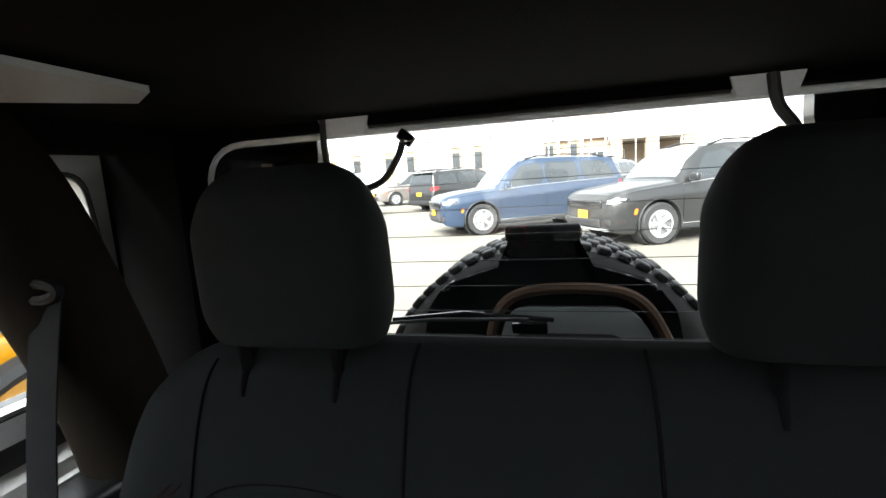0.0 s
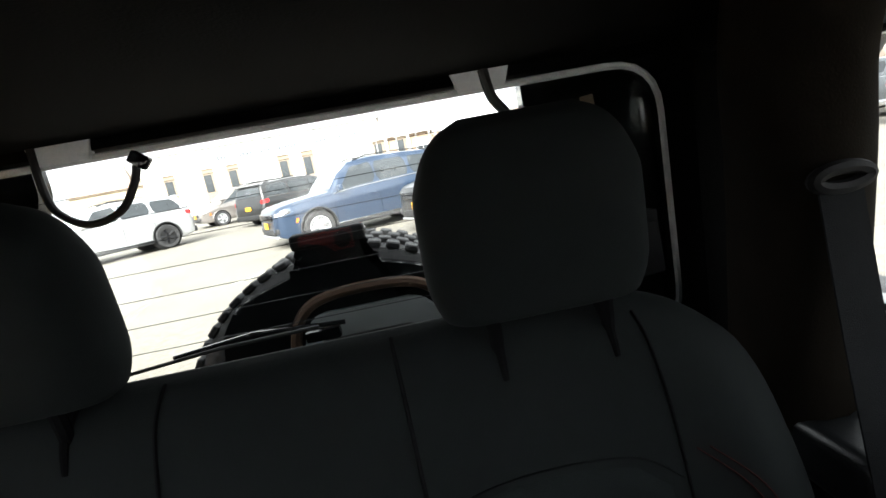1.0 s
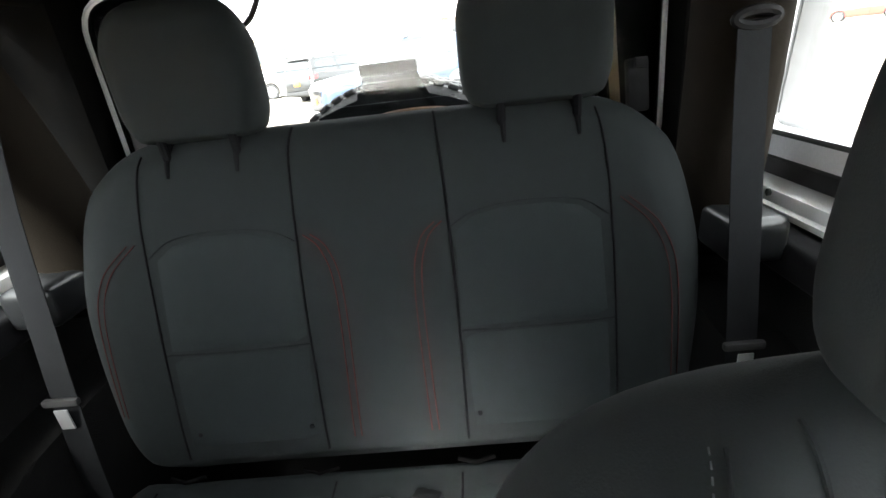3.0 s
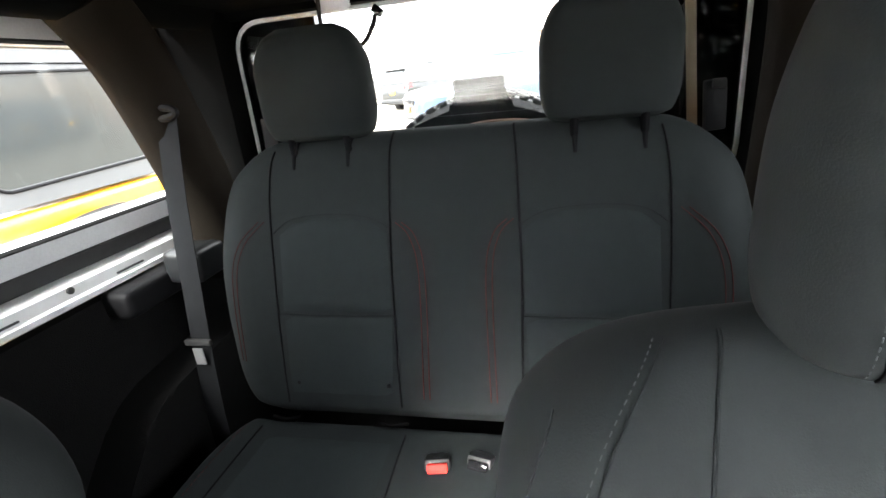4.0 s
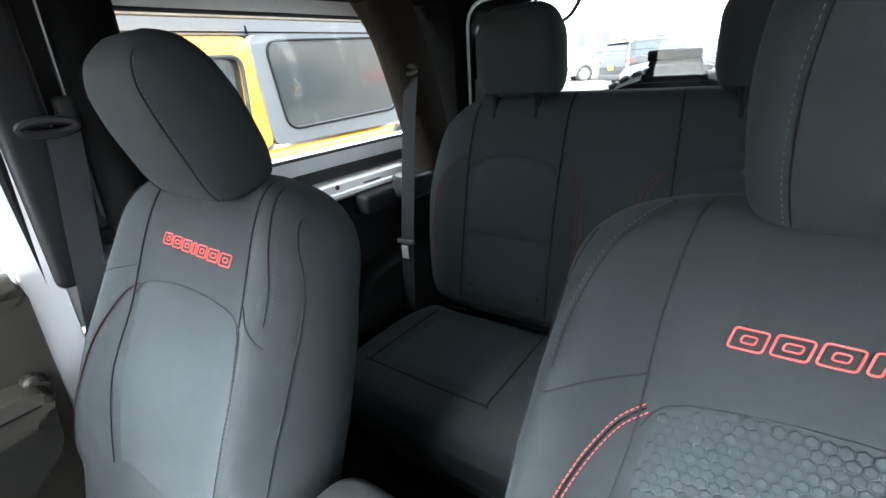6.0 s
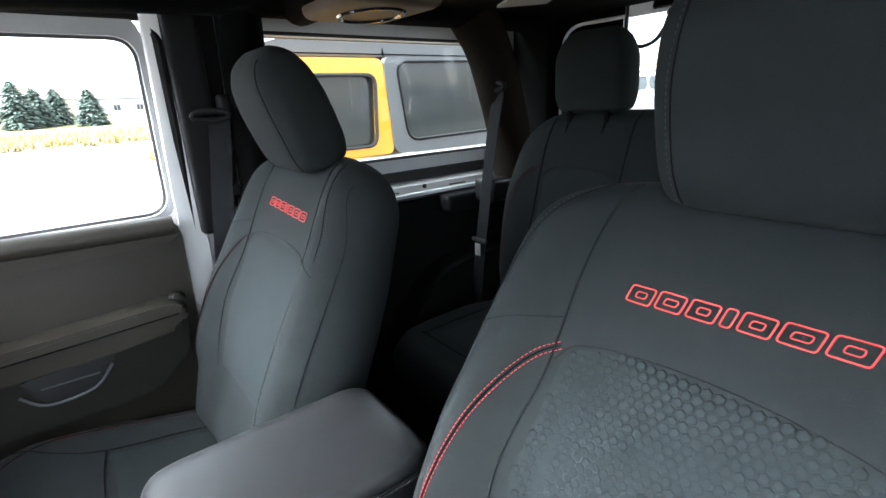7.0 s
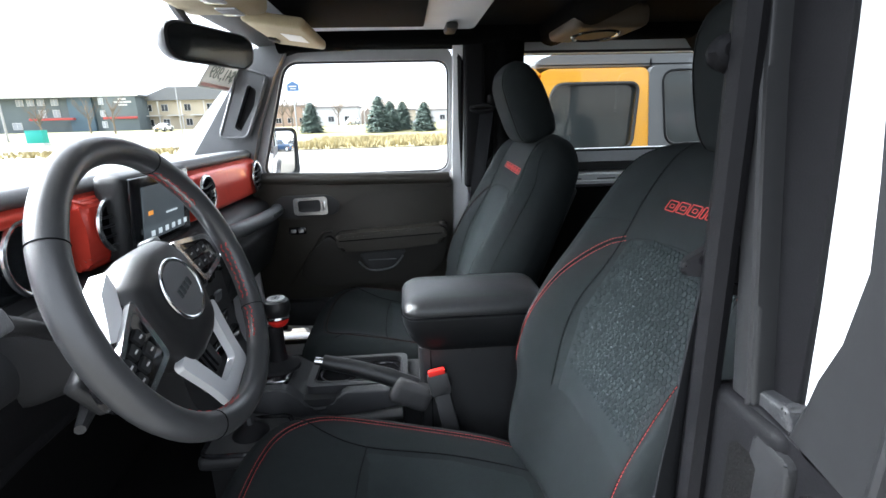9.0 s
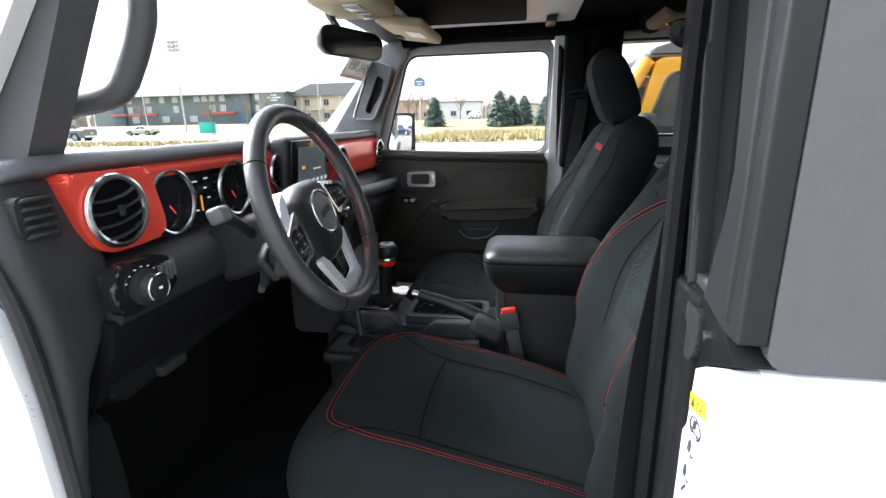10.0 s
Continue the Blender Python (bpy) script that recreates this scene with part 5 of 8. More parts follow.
part("lower_lip", prism(rounded([(-1.36, 0.993), (-1.150, 0.993), (-1.115, 0.985), (-1.080, 0.968), (-1.066, 0.94), (-1.075, 0.905), (-1.10, 0.89), (-1.36, 0.89)], 0.02, 4), -0.714, 0.700, "x"), DASHGREY, dash, "charcoal lower dash moulding")
part("lower_pad", prism(rounded([(-1.35, 0.905), (-1.075, 0.912), (-1.088, 0.86), (-1.15, 0.76), (-1.25, 0.72), (-1.35, 0.72)], 0.02), -0.712, 0.712, "x"), PILLARBLACK, dash)
red_prof = rounded([(-1.152, 1.000), (-1.152, 1.117), (-1.122, 1.120), (-1.106, 1.108), (-1.100, 1.06), (-1.104, 1.010), (-1.118, 0.996)], 0.010, 3)
part("red_panel", prism(rounded([(0.716, 1.119), (0.714, 1.085), (0.708, 1.045), (0.694, 1.016), (0.668, 1.003), (0.62, 1.002), (0.562, 1.006), (0.556, 1.03), (0.566, 1.075), (0.575, 1.119)], 0.012, 4), -1.150, -1.098, "y", r=0.009, seg=4), REDTRIM, dash, "metallic red dash panel")
part("red_panel", prism(rounded([(-1.152, 1.095), (-1.152, 1.119), (-1.124, 1.120), (-1.112, 1.110), (-1.118, 1.095)], 0.006), 0.19, 0.580, "x"), REDTRIM, dash)
part("red_panel", prism(red_prof, 0.110, 0.235, "x", r=0.012, seg=4), REDTRIM, dash)
part("red_panel", prism(red_prof, -0.690, -0.170, "x", r=0.006, seg=3), REDTRIM, dash)


def vent(x, z, r):
    v = part("air_vent", tube([(x + r * math.cos(a), -1.093, z + r * math.sin(a)) for a in [2 * math.pi * k / 36 for k in range(36)]], 0.0052, 8, True), CHROME, dash, "round air vent with chrome ring")
    cup = lathe([(r * 0.98, 0.003), (r * 0.80, 0.0015), (r * 0.30, 0.001), (0.001, 0.001)], 28, cap=False)
    cup.transform(pose(x, -1.0968, z))
    part("cup", cup, SEAM, v)
    for k in (-0.78, -0.30, 0.18, 0.62):
        half = r * math.sqrt(1 - (k * 0.8) ** 2) * 0.9
        pts = [(x + half * u, -1.090 - 0.003 * u * u, z + k * r * 0.8 - 0.10 * r * (1 - u * u) - 0.14 * r * u) for u in [-1 + 2 * q / 10 for q in range(11)]]
        part("slat", tube(pts, 0.0046, 6, flat=0.45), DASHGREY, v)
    part("tab", rbox((x + r * 0.05, -1.085, z + 0.02 * r), (0.008, 0.006, 0.016), 0.002, 2), PLASTIC, v)


vent(0.650, 1.062, 0.049)
vent(0.172, 1.064, 0.044)
vent(-0.225, 1.060, 0.042)
vent(-0.640, 1.060, 0.046)
clu = part("instrument_panel", rbox((0.400, -1.145, 1.05), (0.35, 0.02, 0.115), 0.008), SCREENDARK, dash, "dark gauge cluster")
part("cluster_hood", prism(rounded([(0.23, 0.985), (0.57, 0.985), (0.58, 1.05), (0.56, 1.115), (0.40, 1.122), (0.24, 1.115), (0.22, 1.05)], 0.03), -1.152, -1.140, "y"), PLASTIC, clu)
for gx in (0.510, 0.325):
    g = part("gauge", tube([(gx + 0.053 * math.cos(a), -1.118, 1.05 + 0.055 * math.sin(a)) for a in [2 * math.pi * k / 36 for k in range(36)]], 0.0045, 8, True), CHROME, clu, "round gauge with chrome ring")
    face = lathe([(0.053, 0.0), (0.050, -0.014), (0.01, -0.015), (0.001, -0.015)], 28, cap=False)
    face.transform(pose(gx, -1.117, 1.05))
    part("dial", face, SCREENDARK, g)
    for k in range(13):
        a = radians(225 - k * 22.5)
        part("tick", rbox((gx + 0.042 * math.cos(a), -1.1335, 1.05 + 0.042 * math.sin(a)), (0.008, 0.001, 0.0016), 0, 1, (0, -math.degrees(a), 0)), SCREENTEXT, g, smooth=False)
    a = radians(232)
    part("needle", rbox((gx + 0.020 * math.cos(a), -1.132, 1.05 + 0.020 * math.sin(a)), (0.020, 0.0015, 0.0022), 0, 1, (0, -math.degrees(a), 0)), SCREENRED, g, "red needle", False)
part("cluster_bar", rbox((0.415, -1.134, 1.032), (0.004, 0.001, 0.030), 0), SCREENORANGE, clu, smooth=False)
for x, z, w in ((0.428, 1.075, 0.018), (0.395, 1.078, 0.016), (0.40, 1.060, 0.012), (0.392, 1.04, 0.010), (0.43, 1.02, 0.012), (0.395, 1.005, 0.03)):
    part("cluster_text", rbox((x, -1.134, z), (w * 0.7, 0.001, 0.0022), 0), SCREENTEXT, clu, smooth=False)
scr = part("display", rbox((0.055, -1.095, 1.072), (0.255, 0.05, 0.150), 0.016, 3, (-6, 0, 0)), PLASTIC, dash, "centre display with lit screen")
part("screen_bezel", rbox((0.055, -1.069, 1.074), (0.225, 0.006, 0.128), 0.006, 2, (-6, 0, 0)), GLOSSBLACK, scr)
part("screen", rbox((0.055, -1.0655, 1.070), (0.160, 0.003, 0.100), 0.001, 1, (-6, 0, 0)), SCREENLIT, scr)
def on_screen(x, z, w, h, m):
    part("screen_mark", rbox((0.055 - x, -1.0635 - (z) * 0.105, 1.070 + z), (w, 0.001, h), 0, 1, (-6, 0, 0)), m, scr, smooth=False)
for k, (w, m) in enumerate(((0.05, SCREENTEXT), (0.035, SCREENTEXT), (0.06, SCREENORANGE), (0.045, SCREENTEXT))):
    on_screen(0.01 + 0.004 * k, 0.034 - k * 0.014, w, 0.0035, m)
on_screen(-0.055, 0.025, 0.02, 0.02, SCREENRED)
on_screen(-0.055, 0.0, 0.016, 0.008, SCREENORANGE)
for k in range(6):
    on_screen(-0.066 + k * 0.026, -0.036, 0.012, 0.010, SCREENTEXT)
stack = part("control_panel", prism(rounded([(-1.11, 0.98), (-1.075, 0.975), (-1.03, 0.70), (-1.00, 0.64), (-1.11, 0.64)], 0.015), -0.145, 0.155, "x", r=0.008), PLASTIC, dash)
for r_, z in enumerate((0.935, 0.885, 0.835, 0.785)):
    for k in range(5):
        y = -1.075 + (0.975 - z) * 0.165 + 0.004
        part("control_key", rbox((-0.08 + k * 0.044, y, z), (0.034, 0.010, 0.026), 0.005, 2, (-9, 0, 0)), GLOSSBLACK if (k + r_) % 2 else SOFTPAD, stack)
for x in (-0.10, 0.005, 0.11):
    kn = lathe([(0.020, 0.0), (0.021, 0.018), (0.017, 0.022)], 20)
    kn.transform(pose(x, -1.055, 0.912))
    part("knob", kn, CHROME, stack, "round control knob")
part("switch_bank", rbox((0.0, -1.03, 0.735), (0.22, 0.02, 0.035), 0.006, 2, (-9, 0, 0)), GLOSSBLACK, stack)
part("red_key", rbox((0.05, -1.022, 0.737), (0.03, 0.012, 0.018), 0.004, 2, (-9, 0, 0)), REDPLASTIC, stack)
part("grab_bar", tube(smooth_line([(-0.19, -1.075, 0.955), (-0.24, -1.045, 0.955), (-0.45, -1.035, 0.945), (-0.64, -1.04, 0.94), (-0.70, -1.075, 0.94)], 5), 0.021, 10), SOFTPAD, dash, "padded passenger grab bar")
part("bar_mark", rbox((-0.55, -1.014, 0.945), (0.10, 0.002, 0.008), 0), GREYTHREAD, dash, smooth=False)
part("glove_box", rbox((-0.44, -1.09, 0.83), (0.48, 0.05, 0.17), 0.025, 3, (-18, 0, 0)), PLASTIC, dash, "black glove box lid")
# driver's end: side vent, lamp switch, knee panel
sv = part("side_vent", prism(rounded([(0.727, 1.042), (0.780, 1.048), (0.780, 1.100), (0.732, 1.104)], 0.01), -1.145, -1.106, "y", r=0.004), PLASTIC, dash, "slatted side vent")
for k in range(5):
    part("slat", rbox((0.755, -1.103, 1.051 + k * 0.011), (0.040, 0.012, 0.0045), 0.002, 1, (30, 0, 0)), RUBBER, sv)
END = [(0.46, 0.768, 0.782, -1.128), (0.60, 0.768, 0.786, -1.122), (0.70, 0.764, 0.790, -1.112), (0.78, 0.752, 0.788, -1.104), (0.84, 0.735, 0.788, -1.099), (0.89, 0.706, 0.788, -1.097), (0.94, 0.672, 0.789, -1.098), (1.00, 0.668, 0.794, -1.103), (1.06, 0.690, 0.797, -1.112), (1.11, 0.700, 0.794, -1.124), (1.132, 0.702, 0.786, -1.145)]
part("end_cap", loft([[(x, y, z) for x, y in rounded([(a, -1.30), (b, -1.30), (b, f), (a, f)], min(0.024, (b - a) * 0.45), 5)] for z, a, b, f in END]), DASHGREY, dash, "moulded charcoal dash end")
part("end_seal", tube(smooth_line([(0.798, -1.150, 1.06), (0.798, -1.122, 0.97), (0.796, -1.112, 0.86), (0.793, -1.112, 0.72), (0.788, -1.118, 0.48)], 5), 0.009, 8), RUBBER, dash, "black rubber edge of the dash end")
part("end_cap", prism(rounded([(-1.36, 0.74), (-1.20, 0.74), (-1.115, 0.86), (-1.095, 0.99), (-1.11, 1.13), (-1.36, 1.115)], 0.025), -0.745, -0.712, "x", r=0.01), DASHGREY, dash)
ls = part("lamp_switch", prism(rounded([(0.605, 0.935), (0.715, 0.920), (0.728, 0.960), (0.708, 0.998), (0.615, 0.990)], 0.018), -1.075, -1.052, "y", r=0.005), GLOSSBLACK, dash, "gloss black lamp switch plate")
kn = lathe([(0.026, 0.0), (0.027, 0.010), (0.020, 0.012), (0.019, 0.026), (0.016, 0.028)], 28)
kn.transform(pose(0.676, -1.052, 0.956))
part("knob", kn, PLASTIC, ls, "round lamp knob")
part("knob_ring", tube([(0.676 + 0.019 * math.cos(a), -1.026, 0.956 + 0.019 * math.sin(a)) for a in [2 * math.pi * k / 28 for k in range(28)]], 0.002, 6, True), CHROME, ls)
part("knob_mark", rbox((0.676, -1.0235, 0.956), (0.006, 0.001, 0.003), 0), SCREENTEXT, ls, smooth=False)
for k in range(4):
    part("dimmer_rib", rbox((0.644 - 0.0085 * k, -1.049, 0.962 + 0.002 * k), (0.0045, 0.010, 0.032 - 0.002 * k), 0.0018, 2), SOFTPAD, ls, "ribbed dimmer wheel")
for k in range(7):
    a = math.pi * (0.15 + 0.12 * k)
    part("mark", rbox((0.676 + 0.033 * math.cos(a), -1.0505, 0.956 + 0.030 * math.sin(a)), (0.003, 0.001, 0.0015), 0), LABEL, ls, smooth=False)
part("knee_panel", prism(rounded([(0.20, 0.80), (0.70, 0.76), (0.70, 0.93), (0.58, 0.925), (0.22, 0.96)], 0.03), -1.16, -1.125, "y", r=0.012), PILLARBLACK, dash)
part("hood_release", rbox((0.58, -1.12, 0.775), (0.06, 0.02, 0.02), 0.006), PLASTIC, dash)

HUBBLACK = mat("soft_black_hub", (0.0155, 0.0158, 0.0165), 0.45, spec=0.4, grain=0.1, scale=700, bump=0.15)
GREYMARK = mat("pale_grey_mark", (0.45, 0.46, 0.47), 0.6)

# ---- steering wheel, turned a little to the left ----
wheel = thing("steering_wheel", "black leather steering wheel with red stitching and silver spokes", "steering wheel", pose(0.398, -0.893, 1.021, 20, 0, 0) @ pose(0, 0, 0, 0, 14.5, 0))
def ringpt(deg_, r=0.186, y=0.0):
    return (r * math.cos(radians(deg_)), y, r * math.sin(radians(deg_)))
part("rim", tube([ringpt(d) for d in range(0, 360, 5)], 0.0172, 16, True), LEATHER, wheel)
for d in (47, 133, 227, 313):
    part("rim_seam", tube([Vector(ringpt(d)) + Vector((math.cos(radians(d)) * 0.0174 * math.cos(b), 0.0174 * math.sin(b), math.sin(radians(d)) * 0.0174 * math.cos(b))) for b in [k * 2 * math.pi / 16 for k in range(16)]], 0.0009, 4, True), SEAM, wheel)
for d0, d1 in ((14, 46), (134, 166), (190, 226), (314, 350), (228, 250), (290, 312)):
    for off in (-0.004, 0.004):
        part("red_stitching", dashes([ringpt(d, 0.1695, off + (0.002 if (d // 3) % 2 else -0.002)) for d in range(d0, d1, 3)], 0.0010, 0.006, 0.003), REDTHREAD, wheel, "red stitching inside the rim")
hub_line = rounded([(-0.072, 0.048), (0.0, 0.062), (0.072, 0.048), (0.088, 0.02), (0.084, -0.035), (0.055, -0.092), (0.03, -0.102), (-0.03, -0.102), (-0.055, -0.092), (-0.084, -0.035), (-0.088, 0.02)], 0.022, 4)
hb = part("hub", loft([[(x * k, y, -0.008 + (z + 0.008) * k) for x, z in hub_line] for k, y in ((0.86, -0.075), (0.98, -0.055), (1.0, -0.040), (0.985, -0.028), (0.93, -0.018), (0.80, -0.009), (0.60, -0.004), (0.35, -0.002), (0.1, -0.0015))]), HUBBLACK, wheel, "rounded black horn pad")
badge = part("badge", lathe([(0.002, 0.003), (0.038, 0.002), (0.040, -0.006), (0.002, -0.006)], 30), SOFTPAD, hb, "dark badge disc")
badge.matrix_local = pose(0, 0, -0.006)
part("badge_ring", tube([(0.041 * math.cos(a), 0.001, -0.006 + 0.041 * math.sin(a)) for a in [2 * math.pi * k / 40 for k in range(40)]], 0.0026, 8, True), CHROME, hb, "chrome badge ring")
for x, w in ((-0.016, 0.006), (-0.006, 0.008), (0.005, 0.008), (0.016, 0.008)):
    part("badge_bar", rbox((-x, 0.0035, -0.006), (w, 0.002, 0.012), 0.002), GREYTHREAD, hb)
for s in (-1, 1):
    pod = rounded([(s * 0.070, 0.036), (s * 0.160, 0.002), (s * 0.172, -0.012), (s * 0.170, -0.040), (s * 0.155, -0.050), (s * 0.082, -0.046)], 0.010, 4)
    sp = part("spoke", prism(pod, -0.046, -0.020, "y", r=0.004), GLOSSBLACK, wheel, "gloss black control spoke")
    slim = rounded([(s * 0.080, 0.025), (s * 0.152, -0.003), (s * 0.161, -0.015), (s * 0.160, -0.036), (s * 0.150, -0.042), (s * 0.090, -0.038)], 0.008, 4)
    part("spoke_frame", ring_plate(pod, slim, -0.024, -0.013, "y"), CHROME, sp, "satin silver frame")
    for k in range(3):
        for j in range(2):
            part("key", rbox((s * (0.098 + 0.021 * k), -0.019, -0.001 - 0.005 * k - 0.020 * j), (0.017, 0.008, 0.016), 0.003, 2, (0, 12 * s, 0)), PLASTIC, sp)
            part("key_mark", rbox((s * (0.098 + 0.021 * k), -0.0145, -0.001 - 0.005 * k - 0.020 * j), (0.006, 0.001, 0.002), 0), GREYMARK, sp, smooth=False)
    if s > 0:
        part("hub_wing", loft([[(s * x, y, z) for x, y, z in ring] for ring in (
            [(0.050, -0.030, 0.068), (0.050, -0.050, 0.070), (0.060, -0.050, 0.052), (0.060, -0.026, 0.050)],
            [(0.085, -0.026, 0.058), (0.087, -0.050, 0.060), (0.082, -0.050, 0.036), (0.080, -0.022, 0.034)],
            [(0.112, -0.022, 0.036), (0.115, -0.050, 0.038), (0.096, -0.050, 0.022), (0.094, -0.018, 0.020)],
            [(0.128, -0.022, 0.020), (0.130, -0.046, 0.020), (0.118, -0.046, 0.012), (0.116, -0.018, 0.010)])]), SILVERTRIM, wheel, "satin silver hub wing")
    part("paddle", rbox((s * 0.128, -0.070, -0.02), (0.05, 0.02, 0.055), 0.008, 3, (0, 10 * s, 0)), PLASTIC, wheel)
fork_out = rounded([(-0.078, -0.070), (0.078, -0.070), (0.056, -0.140), (0.050, -0.178), (-0.050, -0.178), (-0.056, -0.140)], 0.012, 4)
fork_in = rounded([(-0.050, -0.080), (0.050, -0.080), (0.036, -0.128), (0.030, -0.152), (-0.030, -0.152), (-0.036, -0.128)], 0.010, 4)
part("lower_spoke", ring_plate(fork_out, fork_in, -0.030, -0.018, "y"), SILVERTRIM, wheel, "forked silver lower spoke")
part("fork_web", rbox((0, -0.046, -0.125), (0.07, 0.012, 0.06), 0.006, 2), PLASTIC, wheel)
for x in (-0.012, 0.0, 0.012):
    part("web_slot", rbox((x, -0.039, -0.125), (0.003, 0.003, 0.045), 0.001), SEAM, wheel)
col = thing("steering_column", "black steering column shroud with two stalks", "steering column", pose(0.398, -0.893, 1.021, 20, 0, 0))
part("shroud", rbox((0, -0.16, -0.015), (0.12, 0.16, 0.11), 0.03, 4), PLASTIC, col)
for s in (-1, 1):
    part("stalk", tube([(s * 0.05, -0.125, 0.0), (s * 0.10, -0.11, 0.03), (s * 0.14, -0.10, 0.048)], [0.010, 0.009, 0.012], 10), PLASTIC, col, "control stalk")
    part("stalk_tip", rbox((s * 0.155, -0.098, 0.052), (0.035, 0.028, 0.028), 0.008, 3, (0, 0, 15)), SOFTPAD, col)
part("tilt_lever", tube([(0.05, -0.14, -0.070), (0.09, -0.12, -0.085), (0.13, -0.105, -0.09)], [0.008, 0.009, 0.006], 8), PLASTIC, col, "tilt lever")

# ---- centre console ----
con = thing("centre_console", "black centre console with cup holders and padded armrest", "console", pose(0, -0.6, FLOOR_Z))
def C(z):
    return z - FLOOR_Z
part("tunnel", prism(rounded([(-0.46, C(0.34)), (-0.46, C(0.648)), (-0.42, C(0.662)), (-0.28, C(0.658)), (-0.245, C(0.634)), (0.0, C(0.630)), (0.30, C(0.62)), (0.30, C(0.34))], 0.012), -0.098, 0.068, "x", r=0.010, seg=3), PLASTIC, con)
part("side_plate", prism(rounded([(-0.38, C(0.52)), (-0.38, C(0.666)), (-0.275, C(0.670)), (-0.245, C(0.642)), (-0.225, C(0.614)), (-0.180, C(0.616)), (-0.155, C(0.650)), (-0.02, C(0.655)), (-0.02, C(0.52))], 0.012, 3), 0.050, 0.080, "x", r=0.006, seg=3), DASHGREY, con, "swept charcoal side moulding")
part("side_ledge", tube(smooth_line([(0.086, -0.44, C(0.63)), (0.090, -0.30, C(0.600)), (0.092, -0.20, C(0.585)), (0.090, -0.02, C(0.60))], 5), 0.016, 10), PLASTIC, con)
cupt = part("cup_tray", ring_plate(rounded([(-0.094, -0.238), (0.046, -0.238), (0.046, -0.008), (-0.094, -0.008)], 0.022, 5), rounded([(-0.080, -0.222), (0.030, -0.222), (0.030, -0.022), (-0.080, -0.022)], 0.026, 5), C(0.632), C(0.652), "z"), DASHGREY, con, "cup holder tray rim")
part("tray_floor", rbox((-0.024, -0.122, C(0.637)), (0.118, 0.21, 0.004), 0), SEAM, cupt)
part("tray_edge", tube([(x, y, C(0.652)) for x, y in rounded([(-0.080, -0.222), (0.030, -0.222), (0.030, -0.022), (-0.080, -0.022)], 0.026, 5)], 0.0028, 6, True), PLASTIC, cupt, "rounded grey tray edge")
for y in (-0.172, -0.068):
    part("cup_ring", tube([(-0.025 + 0.042 * math.cos(a), y + 0.042 * math.sin(a), C(0.641)) for a in [2 * math.pi * k / 28 for k in range(28)]], 0.004, 6, True), GLOSSBLACK, cupt)
PLATE_LINE = rounded([(-0.078, -0.38), (0.038, -0.38), (0.044, -0.277), (-0.072, -0.277)], 0.018)
part("plate", prism(PLATE_LINE, C(0.652), C(0.668), "z", r=0.003), GLOSSBLACK, con, "shifter plate")
part("plate_edge", tube([(x, y, C(0.668)) for x, y in PLATE_LINE], 0.0026, 6, True), CHROME, con, "bright plate edge")
part("bin", prism(rounded([(-0.086, 0.020), (0.090, 0.020), (0.090, 0.285), (-0.086, 0.285)], 0.012, 3), C(0.38), C(0.752), "z"), PLASTIC, con, "console bin")
part("bin_line", tube([(0.0905, 0.045, C(0.750)), (0.0905, 0.045, C(0.40))], 0.0012, 5), SEAM, con)
part("bin_catch", rbox((0.091, 0.124, C(0.743)), (0.004, 0.016, 0.010), 0.003), RUBBER, con)


def lid_ring(z, inset, front=0.0):
    """One outline of the armrest at height z, drawn in by inset."""
    x0, x1, y0, y1 = -0.074 + inset, 0.126 - inset, -0.012 + inset + front, 0.298 - inset
    return [(x, y, C(z)) for x, y in rounded([(x0, y0), (x1, y0), (x1, y1), (x0, y1)], max(0.042 - inset * 0.3, 0.012), 6)]


al = part("armrest", loft([lid_ring(0.750, 0.030, 0.012), lid_ring(0.762, 0.020, 0.008), lid_ring(0.785, 0.009, 0.003), lid_ring(0.815, 0.002), lid_ring(0.836, 0.0)]), ARMLEATHER, con, "padded black leather armrest")
part("lid_top", loft([lid_ring(0.8362, 0.0015), lid_ring(0.846, 0.0), lid_ring(0.856, 0.005), lid_ring(0.864, 0.015), lid_ring(0.869, 0.035), lid_ring(0.872, 0.06), lid_ring(0.873, 0.09)]), ARMLEATHER, al, "crowned leather lid top")
part("armrest_seam", tube(lid_ring(0.836, -0.0002), 0.0018, 6, True), SEAM, al)
part("stitching", dashes(lid_ring(0.831, -0.0008), 0.0006, 0.004, 0.003), GREYTHREAD, al, "grey stitching round the armrest")
part("hinge_cap", rbox((0.018, 0.296, C(0.775)), (0.150, 0.022, 0.07), 0.010, 3), PLASTIC, con)

shift = thing("gear_lever", "gear lever with black knob, chrome cap and red ring", "gear lever", pose(-0.030, -0.900, 0.656))
part("gaiter", loft([[(w * math.cos(a) * 1.1, w * math.sin(a) * 1.2 - 0.01, z) for a in [2 * math.pi * k / 20 for k in range(20)]] for w, z in ((0.042, 0.012), (0.040, 0.018), (0.028, 0.024), (0.018, 0.032), (0.015, 0.055), (0.0145, 0.118))]), PILLARBLACK, shift, "black leather gaiter")
part("shaft", tube([(0, -0.01, 0.06), (0, -0.005, 0.15)], 0.010, 10), PLASTIC, shift)
def turned(rows, n=28):
    return loft([[(r * math.cos(2 * math.pi * k / n), r * math.sin(2 * math.pi * k / n), z) for k in range(n)] for r, z in rows])
part("collar", turned([(0.016, 0.118), (0.020, 0.122), (0.023, 0.128), (0.023, 0.136)]), REDPLASTIC, shift, "red collar ring")
part("chrome_ring", turned([(0.025, 0.136), (0.027, 0.139), (0.026, 0.144)]), CHROME, shift)
